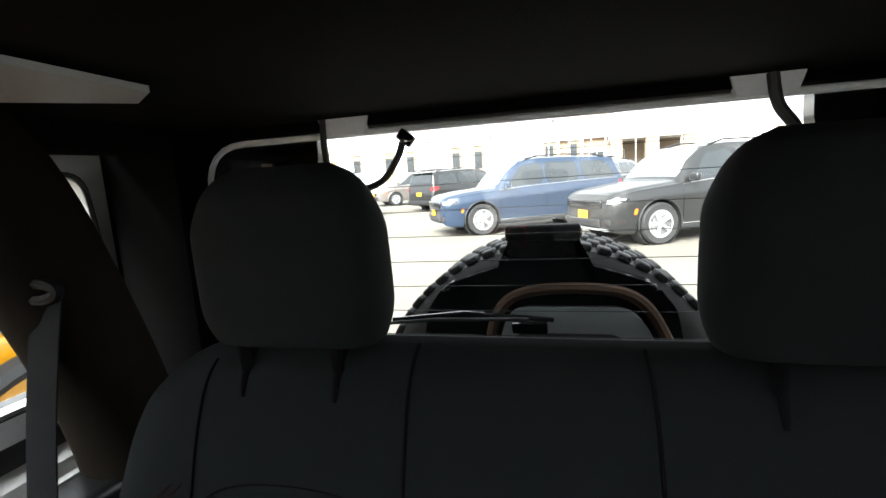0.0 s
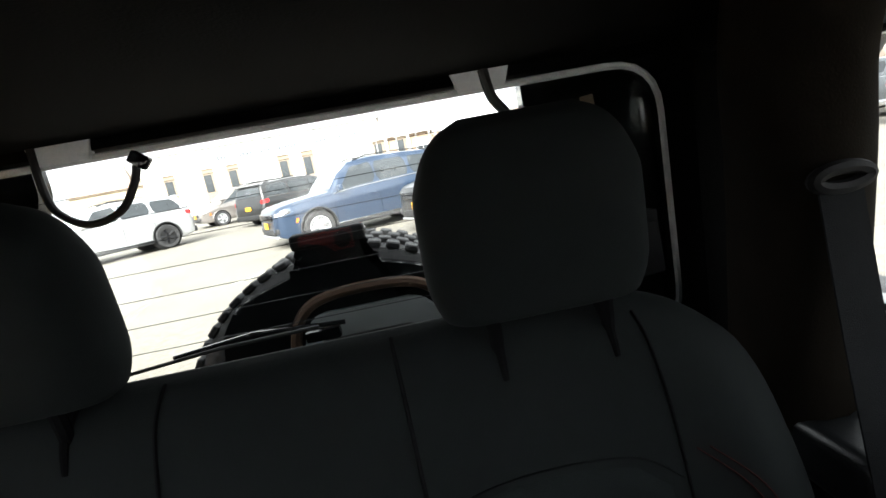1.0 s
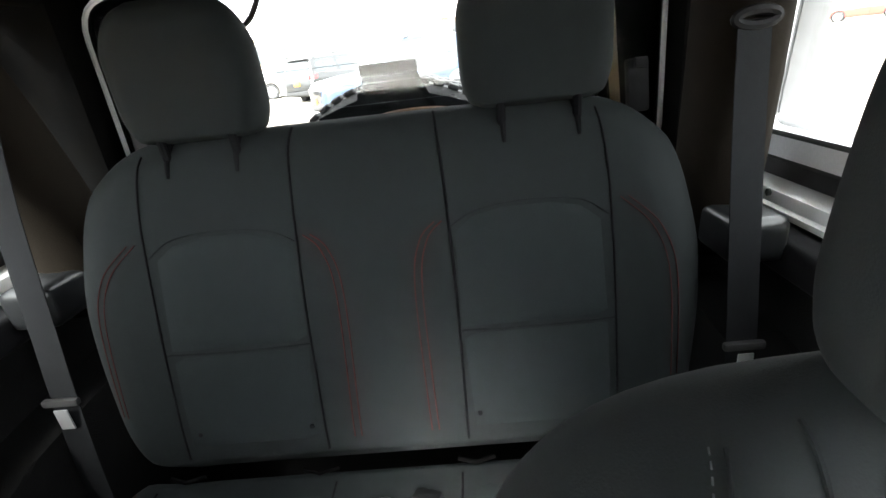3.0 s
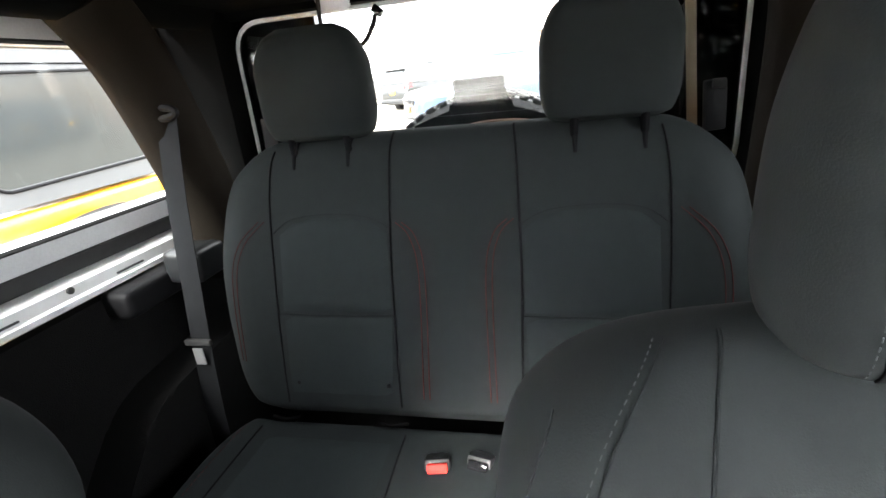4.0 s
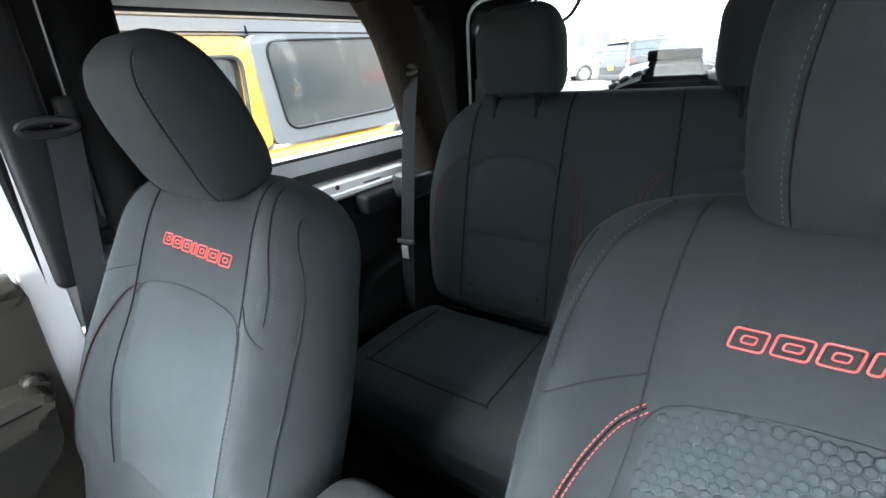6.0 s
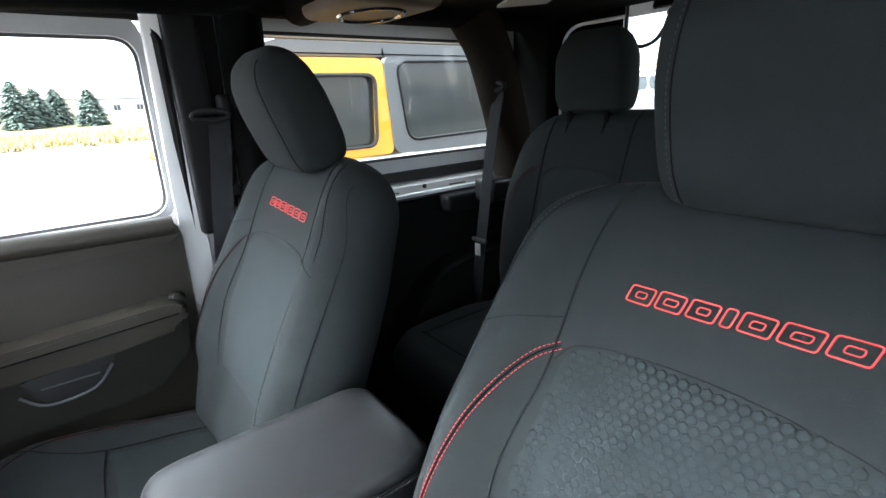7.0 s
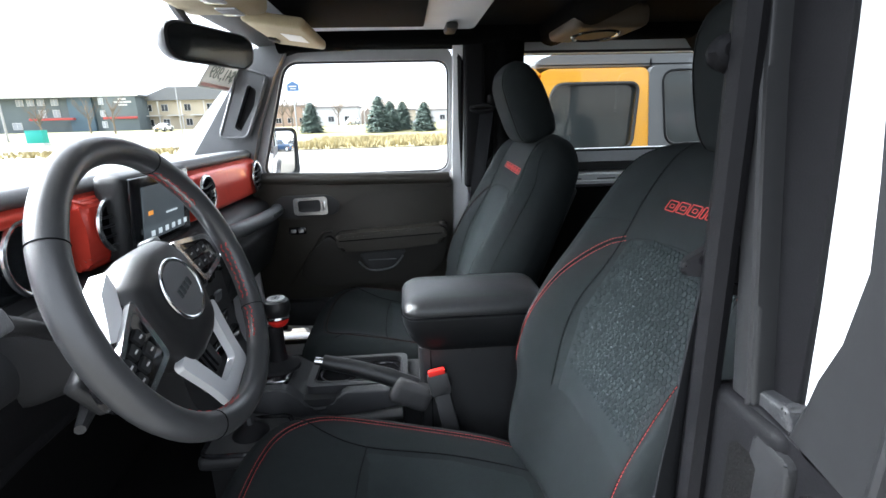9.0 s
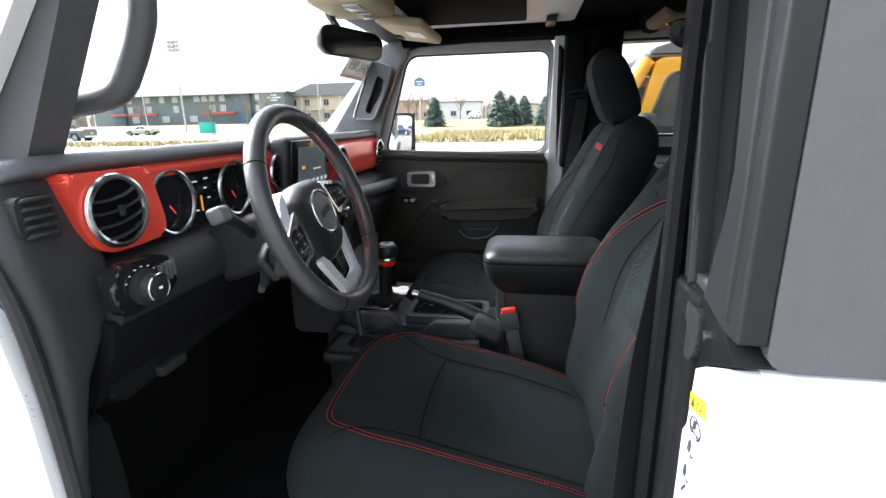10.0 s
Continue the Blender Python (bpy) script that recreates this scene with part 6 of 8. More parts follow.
part("knob", turned([(0.025, 0.144), (0.029, 0.152), (0.030, 0.166), (0.027, 0.178), (0.018, 0.183)]), ARMLEATHER, shift, "black shift knob")
part("cap_disc", turned([(0.020, 0.181), (0.020, 0.1845), (0.002, 0.1855)]), SILVER, shift, "silver shift pattern disc")
for x in (-0.010, 0.0, 0.010):
    part("pattern_line", rbox((x, 0, 0.1862), (0.0016, 0.018, 0.0008), 0), INK, shift, smooth=False)
part("pattern_line", rbox((0, 0, 0.1862), (0.022, 0.0016, 0.0008), 0), INK, shift, smooth=False)
low4 = thing("transfer_lever", "short black transfer case lever in a dark boot", "lever", pose(0.135, -0.93, 0.60))
part("tray", rbox((0.02, 0.0, 0.0), (0.13, 0.16, 0.03), 0.012, 3), PLASTIC, low4)
part("boot", loft([[(w * math.cos(a) + 0.01, w * math.sin(a), z) for a in [2 * math.pi * k / 18 for k in range(18)]] for w, z in ((0.040, 0.008), (0.036, 0.016), (0.022, 0.028), (0.012, 0.036))]), PILLARBLACK, low4)
part("tray_rim", tube([(x, y, 0.016) for x, y in rounded([(-0.04, -0.075), (0.08, -0.075), (0.08, 0.075), (-0.04, 0.075)], 0.025, 5)], 0.005, 6, True), GLOSSBLACK, low4, "raised tray rim")
part("shaft", tube([(0.01, 0, 0.03), (0.0, -0.01, 0.10)], 0.009, 8), PLASTIC, low4)
hbk = thing("hand_brake", "black hand brake lever with a chrome button", "hand brake", pose(0.089, -0.62, 0.662))
part("lever", tube([(0.0, 0.03, 0.0), (-0.002, -0.03, 0.028), (-0.006, -0.10, 0.052), (-0.010, -0.165, 0.068)], [0.020, 0.019, 0.017, 0.015], 12), ARMLEATHER, hbk)
part("button", tube([(-0.010, -0.163, 0.0675), (-0.011, -0.182, 0.071)], 0.009, 10), CHROME, hbk, "chrome release button")
part("boot", rbox((0.002, 0.02, -0.01), (0.052, 0.09, 0.06), 0.018, 3, (-25, 0, 0)), RUBBER, hbk, "ribbed rubber boot")
solid("hinge_pillar_edge", prism(rounded([(-1.21, 0.92), (-1.150, 0.92), (-1.145, 0.62), (-1.10, 0.50), (-1.05, 0.46), (-1.21, 0.46)], 0.012), -0.716, -0.694, "x", r=0.003), WHITEPAINT, "white painted pillar edge ahead of the passenger door", "pillar", kind="structure")
solid("bulkhead", rbox((0, -1.38, 0.72), (1.46, 0.05, 0.76), 0.01), CARPET, "black bulkhead behind the footwells", "bulkhead", kind="structure")
solid("white_hood", rbox((0, -2.05, 0.93), (1.30, 1.35, 0.12), 0.04, 4), WHITEPAINT, "white hood of the off-road car ahead of the windshield", "hood", kind="structure")
solid("cowl", prism(rounded([(-1.50, 1.00), (-1.36, 1.04), (-1.36, 1.075), (-1.50, 1.03)], 0.01), -0.68, 0.68, "x"), PLASTIC, "black slotted cowl below the windshield", "cowl", kind="structure")


# ---- outside: ground ----
def step(v, a, b):
    t = min(max((v - a) / (b - a), 0.0), 1.0)
    return t * t * (3 - 2 * t)


def ground_z(x, y):
    """The lot dips at the parked car and rises gently behind it and far ahead."""
    return -0.24 + 0.17 * step(y, 1.6, 7.0) + 0.19 * step(y, 5, 11) * (step(-x, 3, 9) + step(x, 7, 16)) + 1.45 * step(-x, 62.0, 108.0) * (1 - step(y, 20, 60)) + 0.8 * step(y, 30, 120)


def sheet(xs, ys, lift=0.0):
    bm = bmesh.new()
    grid = [[bm.verts.new((x, y, ground_z(x, y) + lift)) for x in xs] for y in ys]
    for a, b in zip(grid, grid[1:]):
        for i in range(len(xs) - 1):
            bm.faces.new((a[i], a[i + 1], b[i + 1], b[i]))
    return bm


def spread(*stops):
    out = []
    for (a, b, n) in stops:
        out += [a + (b - a) * k / n for k in range(n)]
    return out + [stops[-1][1]]


solid("ground", sheet(spread((-900, -120, 6), (-120, -55, 22), (-55, 40, 30), (40, 900, 8)), spread((-900, -120, 6), (-120, 0, 14), (0, 9, 18), (9, 130, 22), (130, 900, 6))), ASPHALT,
      "pale worn asphalt of the car park", "ground", kind="structure")
def strip(name, x0, x1, y0, y1, material, label, category, lift=0.03):
    return solid(name, sheet([x0 + (x1 - x0) * k / 24 for k in range(25)], [y0 + (y1 - y0) * k / 12 for k in range(13)], lift), material, label, category, kind="structure")
# Added paler sheet so the ground on this side reads washed out.
strip("apron", -29.0, -4.2, -60, 5.0, CONCRETE, "paler ground sheet beside the car park, glare in its colour", "pavement", 0.012)
strip("verge", -36, -29, -160, -9, STRAW, "dry straw-coloured verge beside the car park", "verge")
strip("verge", -50, -30, -9, 10, STRAW, "rough dry grass in the ditch", "verge", 0.04)
strip("road", -56, -36, -160, -9, ROADGREY, "pale main road past the car park", "road", 0.02)
strip("lawn", -106, -56, -160, -14, GREENGRASS, "yellowed lawn in front of the hotel", "lawn")
strip("lawn", -120, -56, -14, 20, GREENGRASS, "yellowed lawn with spruces", "lawn", 0.02)
def tufts(n, x0, x1, y0, y1, h):
    bm = bmesh.new()
    rnd = random.Random(5)
    for _ in range(n):
        x, y = rnd.uniform(x0, x1), rnd.uniform(y0, y1)
        z = ground_z(x, y) + 0.03
        for _b in range(4):
            a, l, w = rnd.uniform(0, 6.28), h * rnd.uniform(0.5, 1.2), 0.05
            dx, dy = math.cos(a), math.sin(a)
            v = [bm.verts.new(p) for p in ((x - dy * w, y + dx * w, z), (x + dy * w, y - dx * w, z), (x + dx * 0.2, y + dy * 0.2, z + l))]
            bm.faces.new(v)
    return bm
solid("tall_grass", tufts(2600, -50, -30, -9, 10, 0.45), STRAW, "tall dry winter grass tufts", "grass", kind="stuff", smooth=False)
solid("tall_grass", tufts(1600, -36, -29, -60, -9, 0.3), STRAW, "tall dry winter grass tufts", "grass", kind="stuff", smooth=False)
for k in range(7):
    x = -3.0 + k * 2.9
    ln = bmesh.new()
    loft([[(x + a + 0.46 * s, 8.2 + 0.89 * s, ground_z(x, 8.2 + 0.89 * s) + o) for a, o in ((-0.05, 0.004), (0.05, 0.004), (0.05, 0.008), (-0.05, 0.008))] for s in (0.0, 2.5, 5.0)], bm=ln)
    solid("parking_line", ln, mat("worn_line_paint", (0.40, 0.39, 0.35), 0.9, grain=0.45, scale=9) if k == 0 else bpy.data.materials["worn_line_paint"], "worn white parking line on the asphalt", "line", "parking lines", "structure", False)


# ---- cars ----
def wheel_parts(car, x, y, r, rim_mat, spokes, group=""):
    s = 1 if x > 0 else -1
    w = part("wheel", lathe([(r * 0.62, -0.10), (r * 0.92, -0.115), (r, -0.08), (r, 0.08), (r * 0.92, 0.115), (r * 0.62, 0.10)], 36), RUBBER, car)
    w.matrix_local = pose(x, y, r, 0, 0, -90 * s)
    part("rim", lathe([(r * 0.64, 0.10), (r * 0.66, 0.114), (r * 0.60, 0.112), (r * 0.58, 0.02), (r * 0.1, 0.015)], 32), DARKPAINT if rim_mat is not SILVER else SILVER, w)
    for k in range(spokes):
        a = 2 * math.pi * k / spokes
        for d in (-0.10, 0.10):
            part("spoke", tube([(r * 0.10 * math.cos(a), 0.105, r * 0.10 * math.sin(a)), (r * 0.60 * math.cos(a + d), 0.108, r * 0.60 * math.sin(a + d))], r * 0.06, 6), rim_mat, w)
    part("hub_cap", lathe([(r * 0.02, 0.114), (r * 0.12, 0.112), (r * 0.13, 0.08)], 12), rim_mat, w)


class CarShape:
    """The skin of a car: cross-sections from the nose (f = 0) to the tail (f = 1)."""

    def __init__(self, L, W, H, kind, wb, r):
        self.L, self.w, self.H, self.r = L, W / 2, H, r
        self.wells = [((f - 0.5) * L, r * 1.02, r * 1.17) for f in wb]
        k = (H - 1.16) / 0.64
        if kind == "van":
            self.cowl, self.header, self.tail = 0.175, 0.37, 0.955
            top = [(0, 0.62), (0.008, 0.80), (0.03, 0.90), (0.09, 0.99), (0.175, 1.10), (0.27, 1.10 + 0.40 * k), (0.37, H - 0.07), (0.50, H), (0.72, H - 0.01), (0.90, H - 0.05), (0.955, H - 0.11), (0.975, 1.40), (0.992, 1.08), (1, 0.80)]
            belt = [(0, 0.56), (0.03, 0.83), (0.09, 0.92), (0.18, 1.01), (0.5, 1.07), (0.95, 1.13), (0.98, 1.10), (1, 0.74)]
        elif kind == "pickup":
            self.cowl, self.header, self.tail = 0.27, 0.375, 0.585
            top = [(0, 0.80), (0.006, 1.02), (0.02, 1.13), (0.10, 1.19), (0.27, 1.24), (0.32, 1.24 + 0.38 * k), (0.375, H - 0.05), (0.44, H), (0.55, H - 0.02), (0.585, H - 0.06), (0.618, 1.27), (0.63, 1.25), (0.96, 1.26), (0.985, 1.26), (1, 1.15)]
            belt = [(0, 0.74), (0.02, 1.03), (0.10, 1.09), (0.27, 1.13), (0.6, 1.17), (0.63, 1.16), (0.985, 1.16), (1, 1.05)]
        elif kind == "sedan":
            self.cowl, self.header, self.tail = 0.30, 0.43, 0.70
            top = [(0, 0.56), (0.008, 0.70), (0.04, 0.80), (0.15, 0.89), (0.30, 0.97), (0.43, H - 0.04), (0.52, H), (0.62, H - 0.02), (0.70, H - 0.09), (0.84, 1.06), (0.97, 1.02), (0.99, 0.92), (1, 0.70)]
            belt = [(0, 0.52), (0.04, 0.73), (0.15, 0.82), (0.30, 0.90), (0.6, 0.95), (0.84, 0.97), (0.97, 0.95), (1, 0.64)]
        else:
            self.cowl, self.header, self.tail = 0.275, 0.415, 0.935
            top = [(0, 0.66), (0.005, 0.86), (0.016, 0.97), (0.04, 1.03), (0.12, 1.10), (0.20, 1.135), (0.275, 1.165), (0.34, 1.165 + 0.36 * k), (0.415, H - 0.055), (0.52, H), (0.70, H - 0.012), (0.86, H - 0.055), (0.935, H - 0.115), (0.962, 1.42), (0.985, 1.15), (1, 0.82)]
            belt = [(0, 0.60), (0.016, 0.89), (0.04, 0.95), (0.12, 1.01), (0.275, 1.07), (0.6, 1.12), (0.90, 1.17), (0.97, 1.15), (0.985, 1.06), (1, 0.76)]
        self.top, self.belt = top, belt
        self.wide = [(0, 0.66), (0.004, 0.76), (0.014, 0.86), (0.035, 0.93), (0.08, 0.985), (0.15, 1.0), (0.85, 1.0), (0.94, 0.975), (0.975, 0.93), (0.992, 0.86), (1, 0.78)]
        self.under = [(0, 0.46), (0.01, 0.33), (0.04, 0.25), (0.12, 0.235), (0.9, 0.26), (0.965, 0.32), (0.99, 0.40), (1, 0.52)]

    def at(self, table, f):
        return float(np.interp(f, [p[0] for p in table], [p[1] for p in table]))

    def y(self, f):
        return (f - 0.5) * self.L

    def ends(self, f):
        """Widest half-width, belt height, top height and half-width of the top."""
        w, belt, top = self.w * self.at(self.wide, f), self.at(self.belt, f), self.at(self.top, f)
        rise = max(top - belt - 0.10, 0.0) / (self.H - belt - 0.05)
        return w, belt, top, w * (0.90 - 0.21 * min(rise, 1.0))

    def side(self, f, t, off=0.0):
        """A point on the side glass: t from the belt to the roof edge."""
        w, belt, top, wt = self.ends(f)
        z1 = max(top - 0.055, belt + 0.01)
        x = (w * 0.955) * (1 - t) + wt * t + 0.022 * math.sin(math.pi * t)
        return Vector((x + off, self.y(f), belt + (z1 - belt) * t + off * 0.3))

    def flank(self, f, z, off=0.0):
        """A point on the door skin below the belt."""
        w, belt, top, wt = self.ends(f)
        k = [(0.0, 0.93), (0.30, 0.955), (0.42, 0.978), (0.70, 0.992), (0.85, 1.0), (1.0, 0.955)]
        q = z / belt
        return Vector((w * self.at(k, q) + off, self.y(f), z))

    def section(self, f):
        w, belt, top, wt = self.ends(f)
        y, z0 = self.y(f), self.at(self.under, f)
        for yc, zc, rr in self.wells:
            if abs(y - yc) < rr:
                z0 = max(z0, zc + math.sqrt(rr * rr - (y - yc) ** 2))
        z0 = min(z0, belt - 0.10)
        half = [(0.0, z0), (w * 0.60, z0), (w * 0.90, z0)]
        for q in (0.30, 0.36, 0.44, 0.56, 0.68, 0.80, 0.85, 0.90, 0.955, 1.0):
            p = self.flank(f, belt * q)
            half.append((p.x, p.z))
        half = half[:3] + [(x, max(z, z0 + 0.003 * i)) for i, (x, z) in enumerate(half[3:])]
        for t in (0.25, 0.5, 0.75, 0.95):
            p = self.side(f, t)
            half.append((p.x, p.z))
        half += [(wt * 0.965, top - 0.03), (wt * 0.88, top - 0.012), (wt * 0.6, top), (0.0, top + 0.006)]
        ring = half + [(-x, z) for x, z in half[-2:0:-1]]
        return [(x, y, z) for x, z in ring]

    def skin(self):
        fs = sorted({0.0, 0.002, 0.005, 0.01, 0.016, 0.024, 0.034, 0.046, 0.06, 0.94, 0.95, 0.962, 0.97, 0.978, 0.985, 0.992, 0.997, 1.0} | {round(0.075 + 0.0085 * k, 4) for k in range(102)})
        return loft([self.section(f) for f in fs])

    def over(self, f, u, off=0.0):
        """A point on the upper skin, u from -1 to 1 across."""
        w, belt, top, wt = self.ends(f)
        z = float(np.interp(abs(u), [0, 0.6, 0.88, 1.0], [top + 0.006, top, top - 0.012, top - 0.03]))
        e = 0.004
        slope = Vector((0, -(self.at(self.top, f + e) - self.at(self.top, f - e)), 2 * e * self.L)).normalized()
        return Vector((u * wt, self.y(f), z)) + slope * off


def pane_on(fn, corners, off, thick=0.02, n=8, m=4, r=0.16):
    """A thin curved pane over a skin: four corners in the skin's own coordinates, with cut corners."""
    (a, b, c, d) = [Vector(p) for p in corners]
    bm = bmesh.new()
    rows = []
    for j in range(m + 1):
        t = j / m
        cut = r * (1 if j in (0, m) else 0) * 0.5
        row = []
        for i in range(n + 1):
            s = cut + (1 - 2 * cut) * i / n
            p = a.lerp(b, s).lerp(d.lerp(c, s), t)
            row.append(fn(p.x, p.y, off))
        rows.append(row)
    vs = [[bm.verts.new(p) for p in row] for row in rows]
    for p, q in zip(vs, vs[1:]):
        for i in range(n):
            bm.faces.new((p[i], p[i + 1], q[i + 1], q[i]))
    mid = sum((v.co for v in bm.verts), Vector()) / len(bm.verts)
    edge = [e for e in bm.edges if e.is_boundary]
    out = bmesh.ops.extrude_edge_only(bm, edges=edge)
    for v in out["geom"]:
        if isinstance(v, bmesh.types.BMVert):
            v.co += Vector((-math.copysign(thick, v.co.x) if abs(mid.x) > 0.3 else 0, 0, -thick * 0.6))
    return bm


def mirrored(bm, s):
    if s < 0:
        bmesh.ops.scale(bm, vec=(-1, 1, 1), verts=bm.verts)
    return bm


def suv(m, paint, label, L=5.1, W=1.92, H=1.80, kind="suv", wb=(0.195, 0.785), r=0.39, rim_mat=SILVER, spokes=5, rails=True, plate=PLATE, cladding=True, group="parked cars"):
    car = thing("car", label, "car", m, group)
    c = CarShape(L, W, H, kind, wb, r)
    w, Y = W / 2, c.y
    body = part("body", c.skin(), paint, car)
    body.data.set_sharp_from_angle(angle=radians(28))
    part("floor_pan", rbox((0, 0, 0.40), (W * 0.74, L * 0.90, 0.24), 0.03), RUBBER, car)
    a0, a1 = c.cowl + 0.035, c.tail - 0.01
    span = a1 - a0
    if kind == "pickup":
        cuts = [(c.cowl + 0.02, c.header - 0.005, 0.455, 0.455), (0.465, 0.465, 0.575, 0.565)]
    elif kind == "sedan":
        cuts = [(c.cowl + 0.04, c.header - 0.005, 0.545, 0.535), (0.555, 0.545, 0.72, 0.675)]
    else:
        mid1, mid2 = a0 + span * 0.36, a0 + span * 0.68
        cuts = [(a0, c.header - 0.012, mid1 - 0.005, mid1 - 0.003), (mid1 + 0.005, mid1 + 0.007, mid2 - 0.008, mid2 - 0.012), (mid2 + 0.012, mid2 + 0.008, a1 + 0.005, a1 - 0.035)]
    for s in (-1, 1):
        for a, b_, d, e in cuts:
            part("side_window", mirrored(pane_on(c.side, [(a, 0.12), (d, 0.12), (e, 0.86), (b_, 0.86)], 0.006), s), DARKGLASS, car)
        trim = [c.side(a0 - 0.02 + (span + 0.03) * k / 16, 0.07, 0.006) for k in range(17)]
        part("window_trim", tube([(s * p.x, p.y, p.z) for p in trim], 0.010, 5), CHROME, car)
        mr = part("door_mirror", rbox((s * (w + 0.075), Y(a0 + 0.012), c.belt[4][1] + 0.13), (0.21, 0.11, 0.15), 0.045, 3), paint, car)
        part("mirror_glass", rbox((s * (w + 0.075), Y(a0 + 0.012) + 0.056, c.belt[4][1] + 0.13), (0.16, 0.004, 0.11), 0.001), MIRROR, mr)
        part("mirror_arm", rbox((s * (w - 0.02), Y(a0 + 0.012), c.belt[4][1] + 0.07), (0.14, 0.06, 0.04), 0.012), PLASTIC, mr)
        lines = [cuts[0][2] + 0.005] + ([cuts[1][2] + 0.004] if kind != "pickup" else [0.59]) + [c.cowl + 0.015]
        for f in lines:
            pts = [c.flank(f, z, 0.001) for z in (0.34, 0.5, 0.7, 0.85, 0.98)]
            part("door_line", tube([(s * p.x, p.y, p.z) for p in pts], 0.005, 5), SEAM, car)
        for f in (cuts[0][2] - 0.03, cuts[1][2] - 0.03):
            p = c.flank(f, min(0.92, c.at(c.belt, f) - 0.14), 0.012)
            part("door_handle", rbox((s * p.x, p.y, p.z), (0.03, 0.18, 0.032), 0.012), paint, car)
        if cladding:
            part("sill_trim", rbox((s * (w * 0.945), Y(sum(wb) / 2), 0.30), (0.07, L * (wb[1] - wb[0]) - r * 2.3, 0.10), 0.025), PLASTIC, car, "black sill cladding")
            part("sill_strip", rbox((s * (w * 0.978), Y(sum(wb) / 2), 0.365), (0.02, L * (wb[1] - wb[0]) - r * 2.4, 0.018), 0.006), CHROME, car)
        zl = c.at(c.belt, 0.03) - 0.075
        lamp = part("head_lamp", mirrored(pane_on(lambda f, z, o: c.flank(f, z, o), [(0.004, zl - 0.045), (0.070, zl - 0.005), (0.075, zl + 0.055), (0.006, zl + 0.035)], 0.010, n=10), s), GLOSSBLACK, car, "dark-framed headlamp")
        part("lamp_strip", mirrored(pane_on(lambda f, z, o: c.flank(f, z, o), [(0.006, zl + 0.004), (0.058, zl + 0.022), (0.060, zl + 0.048), (0.007, zl + 0.028)], 0.016, n=8), s), LAMP, lamp, "bright lamp lens")
        part("lamp_strip", mirrored(pane_on(lambda f, z, o: c.flank(f, z, o), [(0.006, zl - 0.034), (0.040, zl - 0.018), (0.042, zl - 0.002), (0.007, zl - 0.016)], 0.016, n=6), s), LAMP, lamp)
        part("marker_lamp", mirrored(pane_on(lambda f, z, o: c.flank(f, z, o), [(0.086, 0.60), (0.098, 0.60), (0.104, 0.70), (0.092, 0.70)], 0.008, n=4), s), AMBER, car, "orange side marker")
        zt = c.at(c.belt, 0.96) - 0.08
        part("tail_lamp", mirrored(pane_on(lambda f, z, o: c.flank(f, z, o), [(0.945, zt - 0.07), (0.998, zt - 0.10), (0.997, zt + 0.05), (0.94, zt + 0.06)], 0.012, n=10), s), TAIL, car, "red tail lamp")
        part("fog_recess", rbox((s * w * 0.70, Y(0.010), 0.47), (0.26, 0.10, 0.13), 0.03), RUBBER, car)
        if rails:
            rail = [c.over(f, 0.90, 0.0) for f in (c.header + 0.03, c.header + 0.10, 0.66, c.tail - 0.11, c.tail - 0.04)]
            part("roof_rail", tube([(s * p.x, p.y, p.z + q) for p, q in zip(rail, (0.0, 0.055, 0.06, 0.055, 0.0))], 0.020, 6), PLASTIC, car, "black roof rail")
        for f in wb:
            lip = [(s * (w * 0.975 + 0.006), Y(f) + r * 1.17 * math.cos(a), r * 1.02 + r * 1.17 * math.sin(a)) for a in [math.pi * (-0.06 + 1.12 * k / 22) for k in range(23)]]
            part("wheel_arch", tube(lip, 0.020, 6), PLASTIC if kind != "van" else paint, car)
            well = lathe([(0.02, -0.16), (r * 1.15, -0.16), (r * 1.15, 0.14), (r * 1.13, 0.14), (r * 1.13, -0.14), (0.02, -0.15)], 26)
            part("wheel_well", well, RUBBER, car).matrix_local = pose(s * (w * 0.80), Y(f), r * 1.02, 0, 0, -90 * s)
            wheel_parts(car, s * (w * 0.955 - 0.075), Y(f), r, rim_mat, spokes)
    # Windscreen pane has its sky reflection painted into the base colour.
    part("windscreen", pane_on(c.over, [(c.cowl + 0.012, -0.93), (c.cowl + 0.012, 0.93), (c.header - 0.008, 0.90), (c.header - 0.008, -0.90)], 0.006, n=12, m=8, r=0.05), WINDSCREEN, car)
    if kind == "pickup":
        part("rear_window", pane_on(c.over, [(c.tail + 0.006, -0.85), (c.tail + 0.006, 0.85), (0.612, 0.88), (0.612, -0.88)], 0.006, n=6, m=4, r=0.05), DARKGLASS, car)
        # Bed stays solid; a dark slab on top paints its inner shade.
        part("bed_cover", rbox((0, Y(0.805), 1.262), (W * 0.80, L * 0.33, 0.03), 0.008), RUBBER, car, "dark slab painted as inner bed shade")
        part("tail_gate", rbox((0, Y(0.998), 0.98), (W * 0.80, 0.07, 0.50), 0.03), paint, car)
    elif kind == "sedan":
        part("rear_window", pane_on(c.over, [(c.tail + 0.006, -0.86), (c.tail + 0.006, 0.86), (0.835, 0.88), (0.835, -0.88)], 0.006, n=6, m=4, r=0.05), DARKGLASS, car)
    else:
        part("rear_window", pane_on(c.over, [(c.tail + 0.006, -0.88), (c.tail + 0.006, 0.88), (0.982, 0.90), (0.982, -0.90)], 0.008, n=8, m=5, r=0.05), DARKGLASS, car)
